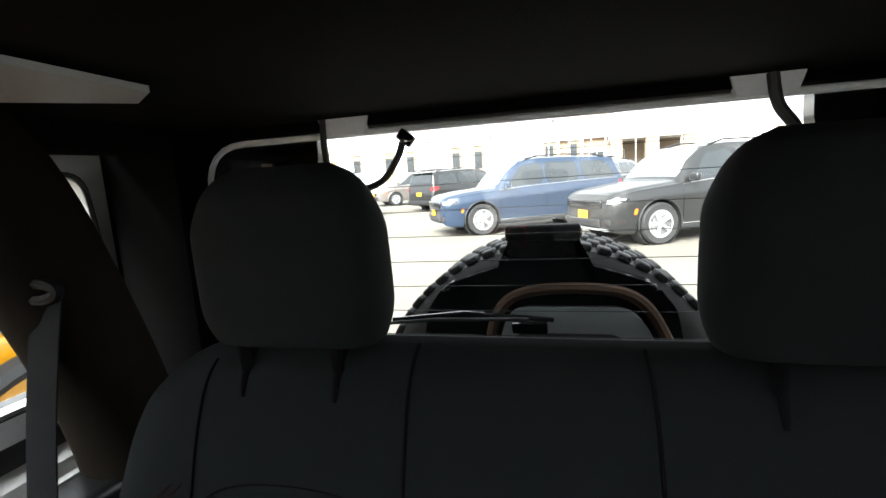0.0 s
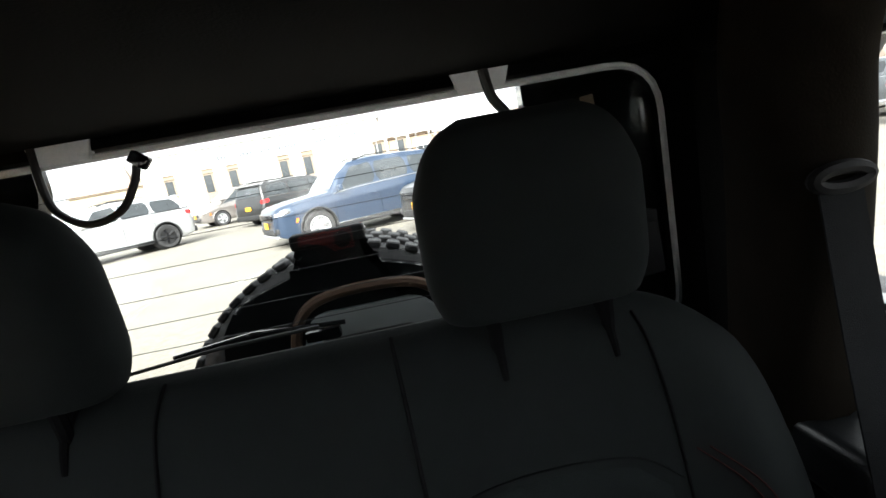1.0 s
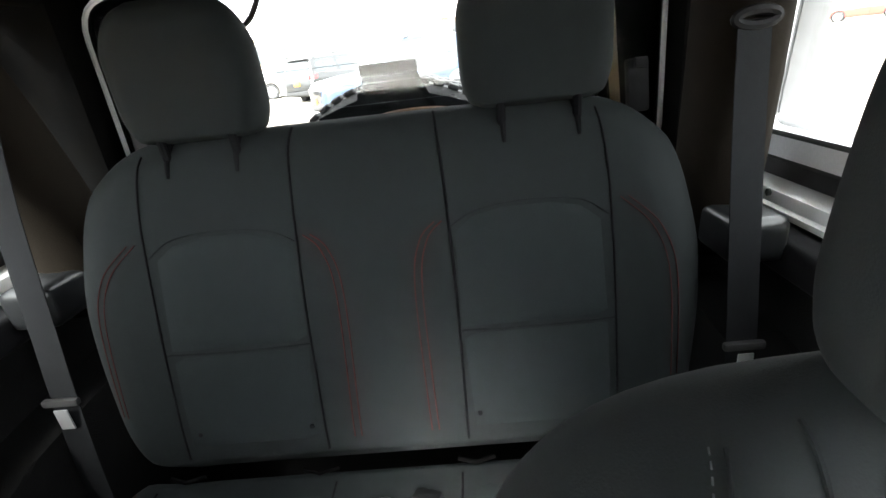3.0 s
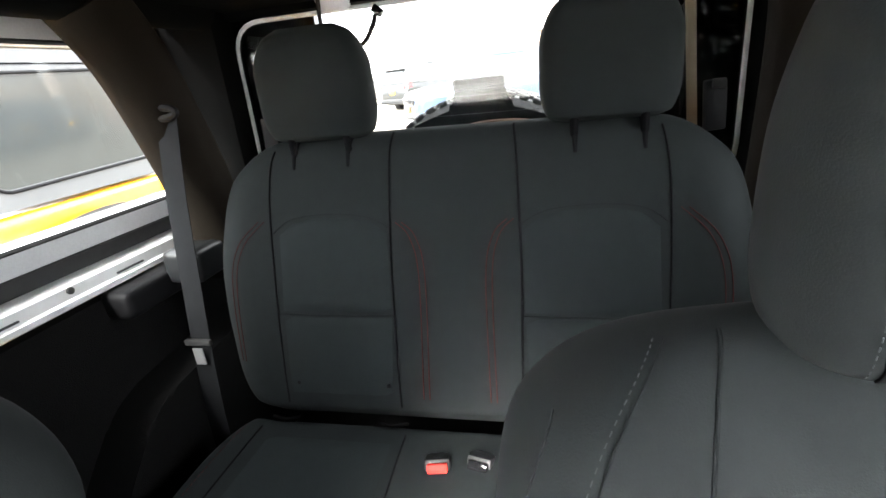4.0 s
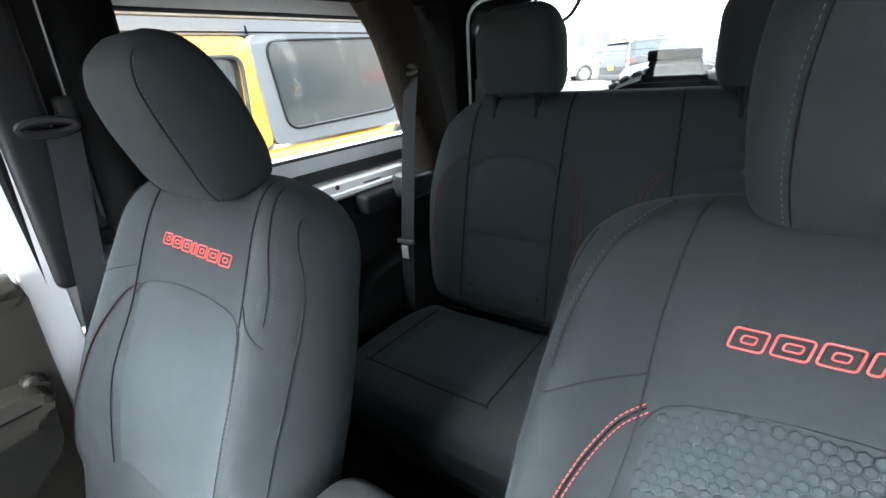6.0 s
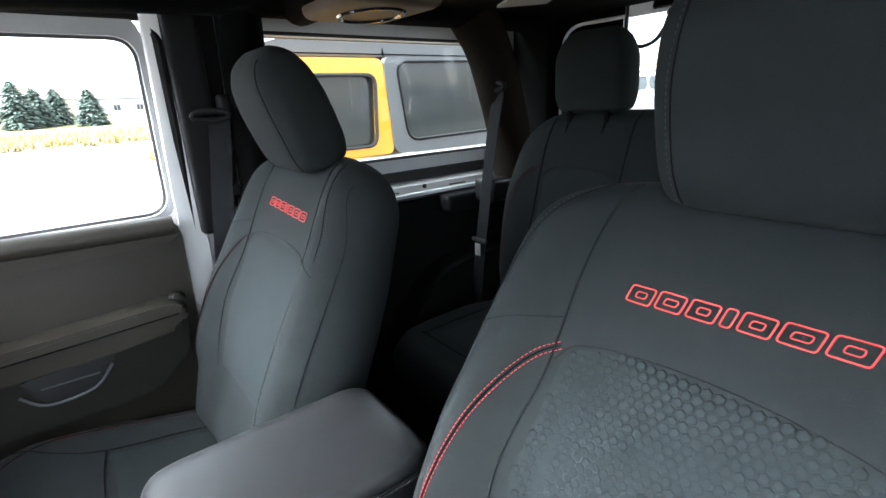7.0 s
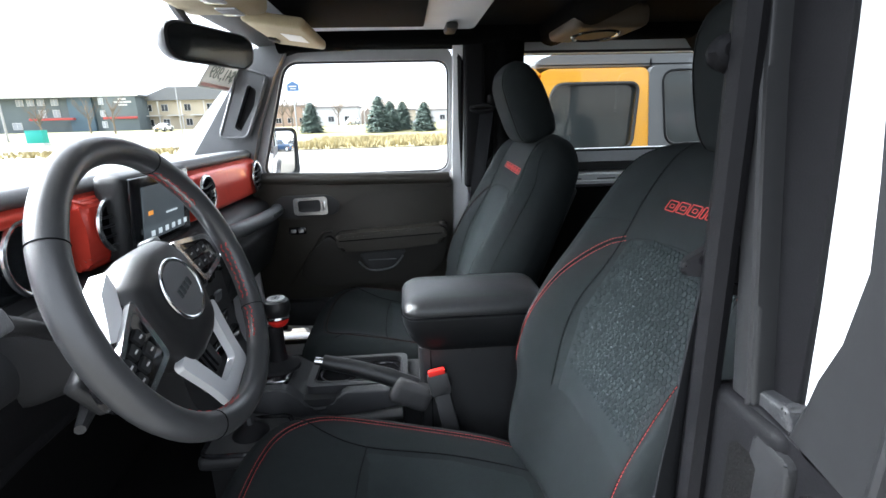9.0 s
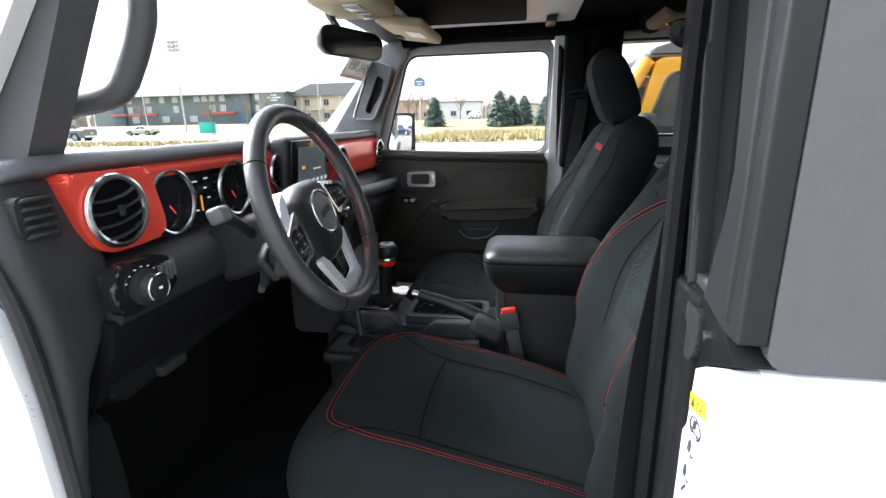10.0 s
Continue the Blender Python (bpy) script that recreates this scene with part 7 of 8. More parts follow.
        part("spoiler", rbox((0, Y(c.tail) + 0.04, H - 0.10), (W * 0.66, 0.16, 0.035), 0.014, 3, (-8, 0, 0)), paint, car)
    zg = c.at(c.belt, 0.02) - 0.10
    gr = part("grille", rbox((0, Y(0.006), zg), (W * 0.62, 0.11, 0.16), 0.04, 3), GLOSSBLACK, car, "black grille")
    for k in range(3):
        part("grille_bar", rbox((0, Y(0.006) - 0.056, zg - 0.045 + 0.045 * k), (W * 0.54, 0.012, 0.012), 0.004), PLASTIC, gr)
    part("lower_intake", rbox((0, Y(0.006), 0.44), (W * 0.56, 0.12, 0.16), 0.04, 3), RUBBER, car)
    part("chin", rbox((0, Y(0.012), 0.325), (W * 0.76, 0.14, 0.04), 0.015, 3), SILVER if cladding else PLASTIC, car, "pale chin strip")
    part("rear_bumper", rbox((0, Y(0.990), 0.44), (W * 0.86, 0.16, 0.20), 0.05, 3), CHROME if kind == "pickup" else PLASTIC, car)
    part("front_plate", rbox((0, Y(0.0) - 0.035, 0.60), (0.34, 0.014, 0.15), 0.005), plate, car, "orange dealer plate")
    part("rear_plate", rbox((0, Y(1.0) + 0.03, 0.80), (0.32, 0.014, 0.15), 0.005), plate, car)
    return car


def park(x, y, heading):
    """Heading: degrees by which the nose turns from -y."""
    return pose(x, y, ground_z(x, y), 0, 0, heading)


HD = -62.0


def park_by(wx, wy, heading, L, W, side, f=0.20):
    """side: +1 where the wheel is on the car's own +x side."""
    a = radians(heading)
    c = Vector((wx, wy)) - Vector((side * (W / 2 - 0.05) * math.cos(a) - (f - 0.5) * L * math.sin(a), side * (W / 2 - 0.05) * math.sin(a) + (f - 0.5) * L * math.cos(a)))
    return park(c.x, c.y, heading)


suv(park_by(-1.93, 11.6, HD, 5.1, 1.92, 1), BLUE, "slate blue parked sport utility car with silver wheels", H=1.85)
suv(park_by(1.72, 9.4, HD, 5.1, 1.92, 1), DARKPAINT, "dark granite parked sport utility car with silver wheels", H=1.83)
suv(park_by(-9.63, 14.23, -41, 4.85, 1.94, 1), SILVERPAINT, "silver parked sport utility car with black wheels", L=4.85, H=1.76, rim_mat=GLOSSBLACK)
suv(park_by(-8.7, 23.9, -57, 5.17, 1.98, 1, 0.19), BRONZE, "taupe parked minivan with dark windows", L=5.17, W=1.98, H=1.78, kind="van", r=0.35, wb=(0.19, 0.78), cladding=False)
suv(park(-4.6, 21.8, 146), DARKPAINT, "black parked minivan seen from behind with red lamps", L=5.17, W=1.98, H=1.80, kind="van", r=0.35, wb=(0.19, 0.78), cladding=False)
suv(park(-19.0, 18.5, -60), GREYPAINT, "grey parked car at the end of the row", L=4.6, H=1.62)
suv(park(-24.0, 21.0, -60), SILVERPAINT, "silver parked car at the end of the row", L=4.6, H=1.5, kind="sedan", r=0.34, rails=False)
suv(park(2.5, 25.5, 146), GREYPAINT, "grey parked sport utility car behind the row")
suv(park(9.2, 24.5, 146), SILVERPAINT, "silver parked sport utility car behind the row")
for tx_, ty_, paint_, lab_ in ((17.3, 18.1, GREYPAINT, "dark grey pickup truck with chrome bumper across the car park"), (15.3, 14.5, GREYPAINT, "slate grey pickup truck with black wheels across the car park"), (13.6, 11.3, SILVERPAINT, "silver pickup truck with large wheels across the car park")):
    suv(park(tx_ + 2.85, ty_ + 0.56, 101), paint_, lab_, L=5.8, W=2.05, H=1.98, kind="pickup", r=0.43, wb=(0.19, 0.80), rim_mat=GLOSSBLACK, rails=False, cladding=False)
suv(park(29.5, 37.2, 230), REDPAINT, "bright red low car far across the car park", L=4.8, W=1.9, H=1.42, kind="sedan", r=0.34, rails=False, cladding=False)
suv(park(35.5, 44.0, 230), SILVERPAINT, "silver car far across the car park", L=4.8, W=1.9, H=1.45, kind="sedan", r=0.34, rails=False, cladding=False)
suv(park(-65.9, -59.6, 8), SILVERPAINT, "silver car driving past on the main road", L=4.7, W=1.85, H=1.45, kind="sedan", r=0.33, rails=False, group="cars on the road")
suv(park(-44.5, -50.1, 5), GREYPAINT, "dark grey pickup on the main road", L=5.6, W=2.0, H=1.85, kind="pickup", rails=False, group="cars on the road")
suv(park(-95, -46, 90), WHITEPAINT, "white car parked by the hotel", L=4.7, W=1.85, H=1.5, kind="sedan", rails=False, group="cars on the road")
suv(park(-86, 2.5, 70), GREYPAINT, "grey sport utility car beside the spruces", group="cars on the road")
suv(park(-110, -12, 80), WHITEPAINT, "white car on the far road", group="cars on the road")
suv(park(-112, -7, 80), BLUE, "blue car on the far road", group="cars on the road")

# ---- the yellow off-road car alongside ----
yj = thing("yellow_car", "yellow two-door off-road car with a charcoal hard top", "off-road car", pose(-2.66, 1.25, -0.24))
tub = bmesh.new()
loft([[(x, -1.30, z) for x, z in ((-0.80, 0.55), (0.80, 0.55), (0.80, 1.20), (-0.80, 1.20))], [(x, 0.80, z) for x, z in ((-0.80, 0.48), (0.80, 0.48), (0.80, 1.21), (-0.80, 1.21))]], bm=tub)
bmesh.ops.bevel(tub, geom=list(tub.edges), offset=0.035, segments=3, profile=0.6, affect="EDGES")
part("tub", tub, YELLOW, yj, "yellow painted body tub")
part("hood", rbox((0, -1.98, 0.86), (1.36, 1.38, 0.28), 0.06, 4), YELLOW, yj, "yellow hood")
part("grille", rbox((0, -2.66, 0.80), (1.30, 0.08, 0.40), 0.05, 3), YELLOW, yj)
for k in range(7):
    part("grille_slot", rbox((-0.33 + 0.11 * k, -2.705, 0.82), (0.055, 0.012, 0.26), 0.02), RUBBER, yj)
for s in (-1, 1):
    # door with its window frame
    d = part("door", prism(rounded([(-1.12, 0.55), (-0.50, 0.55), (-0.42, 0.70), (-0.40, 1.22), (-1.14, 1.24)], 0.06, 4), s * 0.800, s * 0.812, "x", r=0.005), YELLOW, yj, "yellow door")
    part("door_frame", ring_plate(rounded([(-1.14, 1.225), (-0.335, 1.225), (-0.375, 1.745), (-1.015, 1.745)], 0.05, 5), rounded([(-1.075, 1.275), (-0.445, 1.275), (-0.425, 1.665), (-0.945, 1.665)], 0.06, 5), s * 0.72, s * 0.785, "x"), YELLOW, d, "yellow window frame")
    part("window_rubber", tube([(s * 0.785, y, z) for y, z in rounded([(-1.07, 1.278), (-0.448, 1.278), (-0.428, 1.66), (-0.943, 1.66)], 0.06, 6)], 0.010, 6, True), RUBBER, d)
    part("window_pane", prism(rounded([(-1.075, 1.275), (-0.445, 1.275), (-0.425, 1.665), (-0.945, 1.665)], 0.06, 5), s * 0.75, s * 0.755, "x"), TINTPANE, d, "grey reflecting door window")
    part("door_handle", rbox((s * 0.835, -0.47, 1.13), (0.03, 0.17, 0.035), 0.013, 3), PLASTIC, d, "black door handle")
    part("hinge", rbox((s * 0.822, -1.13, 1.05), (0.03, 0.12, 0.05), 0.01), YELLOW, d)
    part("front_post", tube([(s * 0.76, -1.40, 1.20), (s * 0.745, -1.22, 1.46), (s * 0.73, -1.06, 1.74)], 0.05, 10), YELLOW, yj, "yellow windshield post")
    # hard top side with quarter window
    part("hardtop_side", ring_plate(rounded([(-0.335, 1.222), (0.80, 1.222), (0.72, 1.755), (-0.375, 1.755)], 0.06, 5), rounded([(-0.225, 1.300), (0.625, 1.320), (0.545, 1.73), (-0.285, 1.715)], 0.07, 5), s * 0.745, s * 0.795, "x"), HARDTOP, yj, "charcoal hard top side")
    part("quarter_window", prism(rounded([(-0.225, 1.300), (0.625, 1.320), (0.545, 1.73), (-0.285, 1.715)], 0.07, 5), s * 0.782, s * 0.787, "x"), TINTPANE, yj, "grey reflecting quarter window")
    part("window_rim", tube([(s * 0.797, y, z) for y, z in rounded([(-0.235, 1.290), (0.635, 1.310), (0.555, 1.74), (-0.295, 1.725)], 0.08, 6)], 0.007, 6, True), PILLARBLACK, yj)
    part("fuel_door" if s > 0 else "vent_cap", join(lathe([(0.01, 0.0), (0.045, 0.004), (0.062, 0.012), (0.070, 0.002), (0.070, -0.02)], 28), bmesh.new()), RUBBER, yj, "round black fuel filler").matrix_local = pose(s * 0.803, 0.625, 1.135, 0, 0, -90 * s)
    part("rear_flare", tube(smooth_line([(s * 0.87, -0.40, 0.72), (s * 0.88, -0.30, 0.98), (s * 0.88, -0.05, 1.10), (s * 0.88, 0.25, 1.10), (s * 0.88, 0.48, 0.98), (s * 0.87, 0.56, 0.72)], 4), 0.055, 8, flat=0.7), PLASTIC, yj, "black wheel flare")
    part("front_flare", tube(smooth_line([(s * 0.82, -2.75, 0.78), (s * 0.84, -2.5, 0.90), (s * 0.84, -2.1, 0.92), (s * 0.84, -1.75, 0.86), (s * 0.83, -1.55, 0.62)], 4), 0.065, 8, flat=0.7), PLASTIC, yj)
    for y in (0.10, -2.15):
        wheel_parts(yj, s * 0.80, y, 0.41, GLOSSBLACK, 5)
    mr = part("door_mirror", rbox((s * 0.96, -1.10, 1.34), (0.20, 0.10, 0.19), 0.035, 3), PLASTIC, yj)
    part("tail_lamp", rbox((s * 0.72, 0.84, 1.02), (0.15, 0.09, 0.20), 0.02), TAIL, yj, "red tail lamp")
part("roof", prism(rounded([(-1.06, 1.75), (0.70, 1.752), (0.66, 1.83), (0.5, 1.85), (-0.9, 1.84), (-1.04, 1.80)], 0.03, 3), -0.745, 0.745, "x", r=0.02), HARDTOP, yj, "charcoal roof")
part("roof_joint", tube([(0.75, -0.345, 1.76), (0.735, -0.345, 1.83), (0.0, -0.345, 1.852)], 0.006, 5), SEAM, yj)
part("windscreen", loft([[(-0.70, -1.40, 1.22), (0.70, -1.40, 1.22), (0.70, -1.39, 1.22), (-0.70, -1.39, 1.22)], [(-0.68, -1.07, 1.74), (0.68, -1.07, 1.74), (0.68, -1.06, 1.74), (-0.68, -1.06, 1.74)]]), TINTPANE, yj)
part("rear_glass", rbox((0, 0.775, 1.50), (1.2, 0.03, 0.42), 0.012, 2, (-8, 0, 0)), DARKGLASS, yj)
part("spare_wheel", join(lathe([(0.24, -0.12), (0.38, -0.13), (0.41, -0.09), (0.41, 0.09), (0.38, 0.13), (0.1, 0.12)], 36), bmesh.new()), RUBBER, yj).matrix_local = pose(0, 0.98, 1.08)
part("front_bumper", rbox((0, -2.85, 0.65), (1.5, 0.2, 0.18), 0.04), PLASTIC, yj)
part("rear_bumper", rbox((0, 0.90, 0.60), (1.5, 0.16, 0.18), 0.04), PLASTIC, yj)


# ---- dealership behind ----
def windows_row(house, xs, zs, y, w, h, axis, material=DARKGLASS, frame=WALLWHITE, sill=True):
    for a in xs:
        for z in zs:
            if axis == "y":
                f = part("window", rbox((a, y, z), (w + 0.16, 0.10, h + 0.16), 0), frame, house, smooth=False)
                part("pane", rbox((a, y - 0.03, z), (w, 0.10, h), 0), material, f, smooth=False)
                part("mullion", rbox((a, y - 0.09, z), (0.06, 0.02, h), 0), frame, f, smooth=False)
            else:
                f = part("window", rbox((y, a, z), (0.10, w + 0.16, h + 0.16), 0), frame, house, smooth=False)
                part("pane", rbox((y + 0.03, a, z), (0.10, w, h), 0), material, f, smooth=False)
                part("mullion", rbox((y + 0.09, a, z), (0.02, 0.06, h), 0), frame, f, smooth=False)


deal = thing("dealership", "long white dealership building with dark doorways and a tan block", "building", pose(0, 0, 0))
DY = 46.0
BROWNDOOR = mat("brown_shaded_door", (0.20, 0.155, 0.11), 0.8, grain=0.1, scale=6)
BROWNROOF = mat("brown_roof", (0.30, 0.235, 0.18), 0.9, grain=0.2, scale=9)
part("wall", rbox((-12.0, DY + 6, 3.05), (22.0, 12, 6.3), 0.02), WALLWHITE, deal)
part("parapet", rbox((-12.0, DY + 5.9, 6.16), (22.3, 12.3, 0.16), 0.02), GREYINNER, deal, "pale grey parapet cap")
part("band", rbox((-12.0, DY - 0.03, 4.52), (22.0, 0.10, 0.07), 0), GREYINNER, deal, smooth=False)
part("tan_wall", rbox((2.6, DY + 6, 2.0), (7.4, 11.6, 4.2), 0.02), WALLTAN, deal, "tan brick block")
part("fascia", rbox((2.6, DY + 5.8, 4.52), (7.8, 12.2, 0.88), 0.03), WALLWHITE, deal, "white fascia band")
part("tan_roof", prism([(-2.4, 4.96), (7.2, 4.96), (4.4, 6.15), (-0.2, 6.15)], DY + 0.2, DY + 11.6, "y"), BROWNROOF, deal, "brown hipped roof")
canopy = part("canopy", rbox((7.0, DY - 1.2, 4.35), (6.2, 6.0, 1.5), 0.04), WALLWHITE, deal, "white entrance canopy")
for x in (4.2, 6.9, 9.7):
    part("pier", rbox((x, DY - 3.6, 1.8), (0.9, 0.9, 3.7), 0.02), WALLTAN, canopy)
part("canopy_recess", rbox((7.0, DY + 0.3, 1.9), (5.8, 0.3, 3.4), 0), BROWNDOOR, canopy, smooth=False)
part("right_wing", rbox((14.5, DY + 9, 2.0), (8.0, 9, 4.2), 0.02), WALLWHITE, deal)
for x in (-20.6, -17.1, -14.8, -10.1, -7.9, -1.2, 0.9):
    z1 = 4.25 if x < -2 else 4.0
    dw = part("doorway", rbox((x, DY - 0.03, 0.4 + z1 / 2), (1.15, 0.12, z1 - 0.8), 0), BROWNDOOR, deal, smooth=False)
    part("jamb", rbox((x + 0.70, DY - 0.12, 0.4 + z1 / 2), (0.26, 0.24, z1 - 0.8), 0), WALLWHITE, dw, smooth=False)
    part("lintel", rbox((x + 0.06, DY - 0.12, z1 + 0.08), (1.5, 0.24, 0.14), 0), WALLWHITE, dw, smooth=False)
    part("glazing", rbox((x - 0.1, DY - 0.10, 2.9), (0.7, 0.04, 1.6), 0), DARKGLASS, dw, smooth=False)
windows_row(deal, (2.9, 4.6), (2.1,), DY + 0.16, 1.2, 1.5, "y")
for x, w in ((-15.6, 0.9), (-13.4, 1.3), (-11.6, 1.0), (-9.4, 2.0), (-6.4, 1.1), (-3.9, 1.7)):
    n = max(3, int(w / 0.28))
    for k in range(n):
        part("sign_bar", rbox((x - w / 2 + (k + 0.5) * w / n, DY - 0.06, 4.98 + 0.03 * (k % 2)), (w / n * 0.72, 0.10, 0.30 if k else 0.40), 0.02), GREYPAINT, deal, "dark lettering bar" if k == 0 else "", False)
for x in (-6.9, -6.1, -5.0, -2.8, -0.9):
    part("roof_vent", rbox((x, DY + 1.2, 6.42 if x < -1 else 6.30), (0.28, 0.28, 0.42), 0.04), GREYPAINT, deal, "small dark roof vent")
def far_block(x, y, w, d, h, wall, label):
    t = thing("shed", label, "building", pose(x, y, ground_z(x, y)))
    part("wall", rbox((0, 0, h / 2), (w, d, h), 0.02), wall, t)
    part("roof", prism([(-w / 2 - 0.3, h), (w / 2 + 0.3, h), (0, h + w * 0.18)], -d / 2 - 0.3, d / 2 + 0.3, "y"), BROWNROOF, t)
    part("door", rbox((0, -d / 2 - 0.02, 1.5), (2.4, 0.1, 3.0), 0), BROWNDOOR, t, smooth=False)
far_block(-27.5, 52, 7, 8, 3.6, WALLBEIGE, "pale yellow shed beside the dealership")
def floodlight(x, y, h):
    p = thing("floodlight_mast", "tall pale mast with a square bank of floodlights", "floodlight", pose(x, y, ground_z(x, y)))
    part("pole", tube([(0, 0, 0), (0, 0, h)], [0.16, 0.09], 8), POLE, p)
    for r_ in range(3):
        part("cross_arm", rbox((0, 0, h - 0.9 + 0.62 * r_), (0.10, 2.3, 0.10), 0), POLE, p, smooth=False)
        for q in range(3):
            part("lamp", rbox((0.16, -0.78 + 0.78 * q, h - 0.66 + 0.62 * r_), (0.30, 0.62, 0.50), 0.06), POLE, p)
floodlight(-73.4, -57.6, 13.8)
def lamp_post(x, y, h, label="grey lamp post with box heads in the car park"):
    p = thing("lamp_post", label, "lamp post", pose(x, y, ground_z(x, y)), "lamp posts")
    part("pole", tube([(0, 0, 0), (0, 0, h)], [0.09, 0.06], 8), POLE, p)
    part("lamp_head", rbox((0.35, 0, h), (0.6, 0.28, 0.12), 0.03), POLE, p)
    part("lamp_head", rbox((-0.35, 0, h), (0.6, 0.28, 0.12), 0.03), POLE, p)
    part("base", rbox((0, 0, 0.2), (0.45, 0.45, 0.6), 0.05), WALLWHITE, p, "concrete base")
for x, y, h in ((-2.2, 38, 6.0), (3.2, 40, 5.6), (-18.8, 40, 8.0), (-30, 46, 7.0), (-66, -30, 8), (-70, -62, 9), (-92, -8, 8), (-100, -20, 8)):
    lamp_post(x, y, h)
poles = thing("fence", "low rail fence in front of the dealership", "fence")
for k in range(9):
    part("post", tube([(-1 + k * 1.4, 34, 0.2), (-1 + k * 1.4, 34, 3.6)], 0.04, 6), POLE, poles)
part("rail", tube([(-1, 34, 3.4), (10.2, 34, 3.5)], 0.04, 6), POLE, poles)
wires = thing("overhead_wires", "thin black wires over the car park", "wires")
for z in (7.6, 8.1):
    part("wire", tube([(-60, 60, z), (-20, 58, z - 0.5), (20, 58, z - 0.4), (60, 60, z + 0.2)], 0.015, 4), RUBBER, wires)


# ---- trees and woods ----
def spruce(x, y, h, seed):
    rnd = random.Random(seed)
    t = thing("spruce", "blue-green spruce with drooping branches on the lawn", "tree", pose(x, y, ground_z(x, y)), "spruces")
    part("trunk", tube([(0, 0, 0), (0.02, 0.02, h * 0.5), (0, 0, h)], [0.16, 0.10, 0.02], 7), BARK, t)
    bm = bmesh.new()
    for k in range(2600):
        f = rnd.random() ** 0.75
        z = h * (0.06 + 0.93 * (1 - f))
        rad = (0.15 + 0.40 * h * f ** 0.62) * (0.72 + 0.45 * rnd.random())
        a = rnd.uniform(0, 6.283)
        q = rad * (rnd.random() ** 0.45)
        c = Vector((q * math.cos(a), q * math.sin(a), z - 0.12 * q))
        l = 0.45 + 0.35 * rnd.random()
        out = Vector((math.cos(a), math.sin(a), -0.25))
        sid = Vector((-math.sin(a), math.cos(a), rnd.uniform(-0.3, 0.3))) * 0.20
        v = [bm.verts.new(p) for p in (c - out * l * 0.5 + sid, c - out * l * 0.5 - sid, c + out * l * 0.6 + Vector((0, 0, rnd.uniform(-0.1, 0.12))))]
        bm.faces.new(v)
    part("crown", bm, SPRUCE, t, smooth=False)


for k, (ax, h) in enumerate(((-0.054, 5.3), (-0.030, 4.5), (-0.004, 4.4), (0.040, 4.3), (-0.19, 4.6))):
    x = -74 - 3 * (k % 3)
    spruce(x, -0.5 - x * ax, h, 20 + k)


def bare_tree(x, y, h, seed):
    rnd = random.Random(seed)
    t = thing("bare_tree", "leafless grey-brown tree with fine twigs", "tree", pose(x, y, ground_z(x, y)), "bare trees")
    part("trunk", tube([(0, 0, 0), (0.05, 0, h * 0.3), (0, 0.05, h * 0.6)], [0.18, 0.13, 0.06], 7), BARK, t)
    limbs, twigs = bmesh.new(), bmesh.new()
    for k in range(16):
        a, z0 = rnd.uniform(0, 6.283), h * rnd.uniform(0.22, 0.58)
        l = h * rnd.uniform(0.28, 0.48)
        p0 = Vector((0.02, 0.02, z0))
        p1 = p0 + Vector((math.cos(a) * l * 0.4, math.sin(a) * l * 0.4, l * 0.5))
        p2 = p1 + Vector((math.cos(a + 0.4) * l * 0.35, math.sin(a + 0.4) * l * 0.35, l * 0.5))
        tube([p0, p1, p2], [0.06, 0.035, 0.012], 5, bm=limbs)
        for j in range(14):
            s = p0.lerp(p1, rnd.random()) if j < 5 else p1.lerp(p2, rnd.random())
            d = Vector((rnd.uniform(-1, 1), rnd.uniform(-1, 1), rnd.uniform(0.1, 1.1))) * l * 0.3
            tube([s, s + d * 0.6, s + d + Vector((0, 0, 0.1))], [0.014, 0.010, 0.005], 3, bm=twigs)
    part("limbs", limbs, BARK, t)
    part("twigs", twigs, BARK, t)


for k, (x, y, h) in enumerate(((-96, -19, 7), (-99, -23, 6.5), (-104, -26, 7.5), (-90, -52, 7), (-93, -58, 6.5), (-88, -63, 6), (-100, -34, 7), (-108, -15, 6), (-112, -4, 6), (-84, -75, 6), (-82, -88, 7), (-26, 52, 7), (-29, 56, 8))):
    bare_tree(x, y, h, 60 + k)


def woods(pts, h, seed, label):
    """A far belt of bare woods: many thin upright stems with an uneven top."""
    rnd = random.Random(seed)
    bm = bmesh.new()
    for (x0, y0), (x1, y1) in zip(pts, pts[1:]):
        n = int(math.hypot(x1 - x0, y1 - y0) / 0.55)
        d = Vector((x1 - x0, y1 - y0, 0)).normalized()
        for k in range(n):
            s = k / n
            x, y = x0 + (x1 - x0) * s + rnd.uniform(-4, 4), y0 + (y1 - y0) * s + rnd.uniform(-4, 4)
            hh = h * (0.65 + 0.5 * noise.noise((x * 0.03, y * 0.03, seed))) * rnd.uniform(0.75, 1.15)
            z = ground_z(x, y) - 0.3
            w = rnd.uniform(0.5, 1.3)
            v = [bm.verts.new(p) for p in (Vector((x, y, z)) - d * w * 0.5, Vector((x, y, z)) + d * w * 0.5, Vector((x, y, z + hh * 0.75)) + d * w * 0.9, Vector((x, y, z + hh)) + d * rnd.uniform(-0.4, 0.4), Vector((x, y, z + hh * 0.7)) - d * w * 0.9)]
            bm.faces.new(v)
    return solid("far_woods", bm, WOODS, label, "woods", kind="stuff", smooth=False)


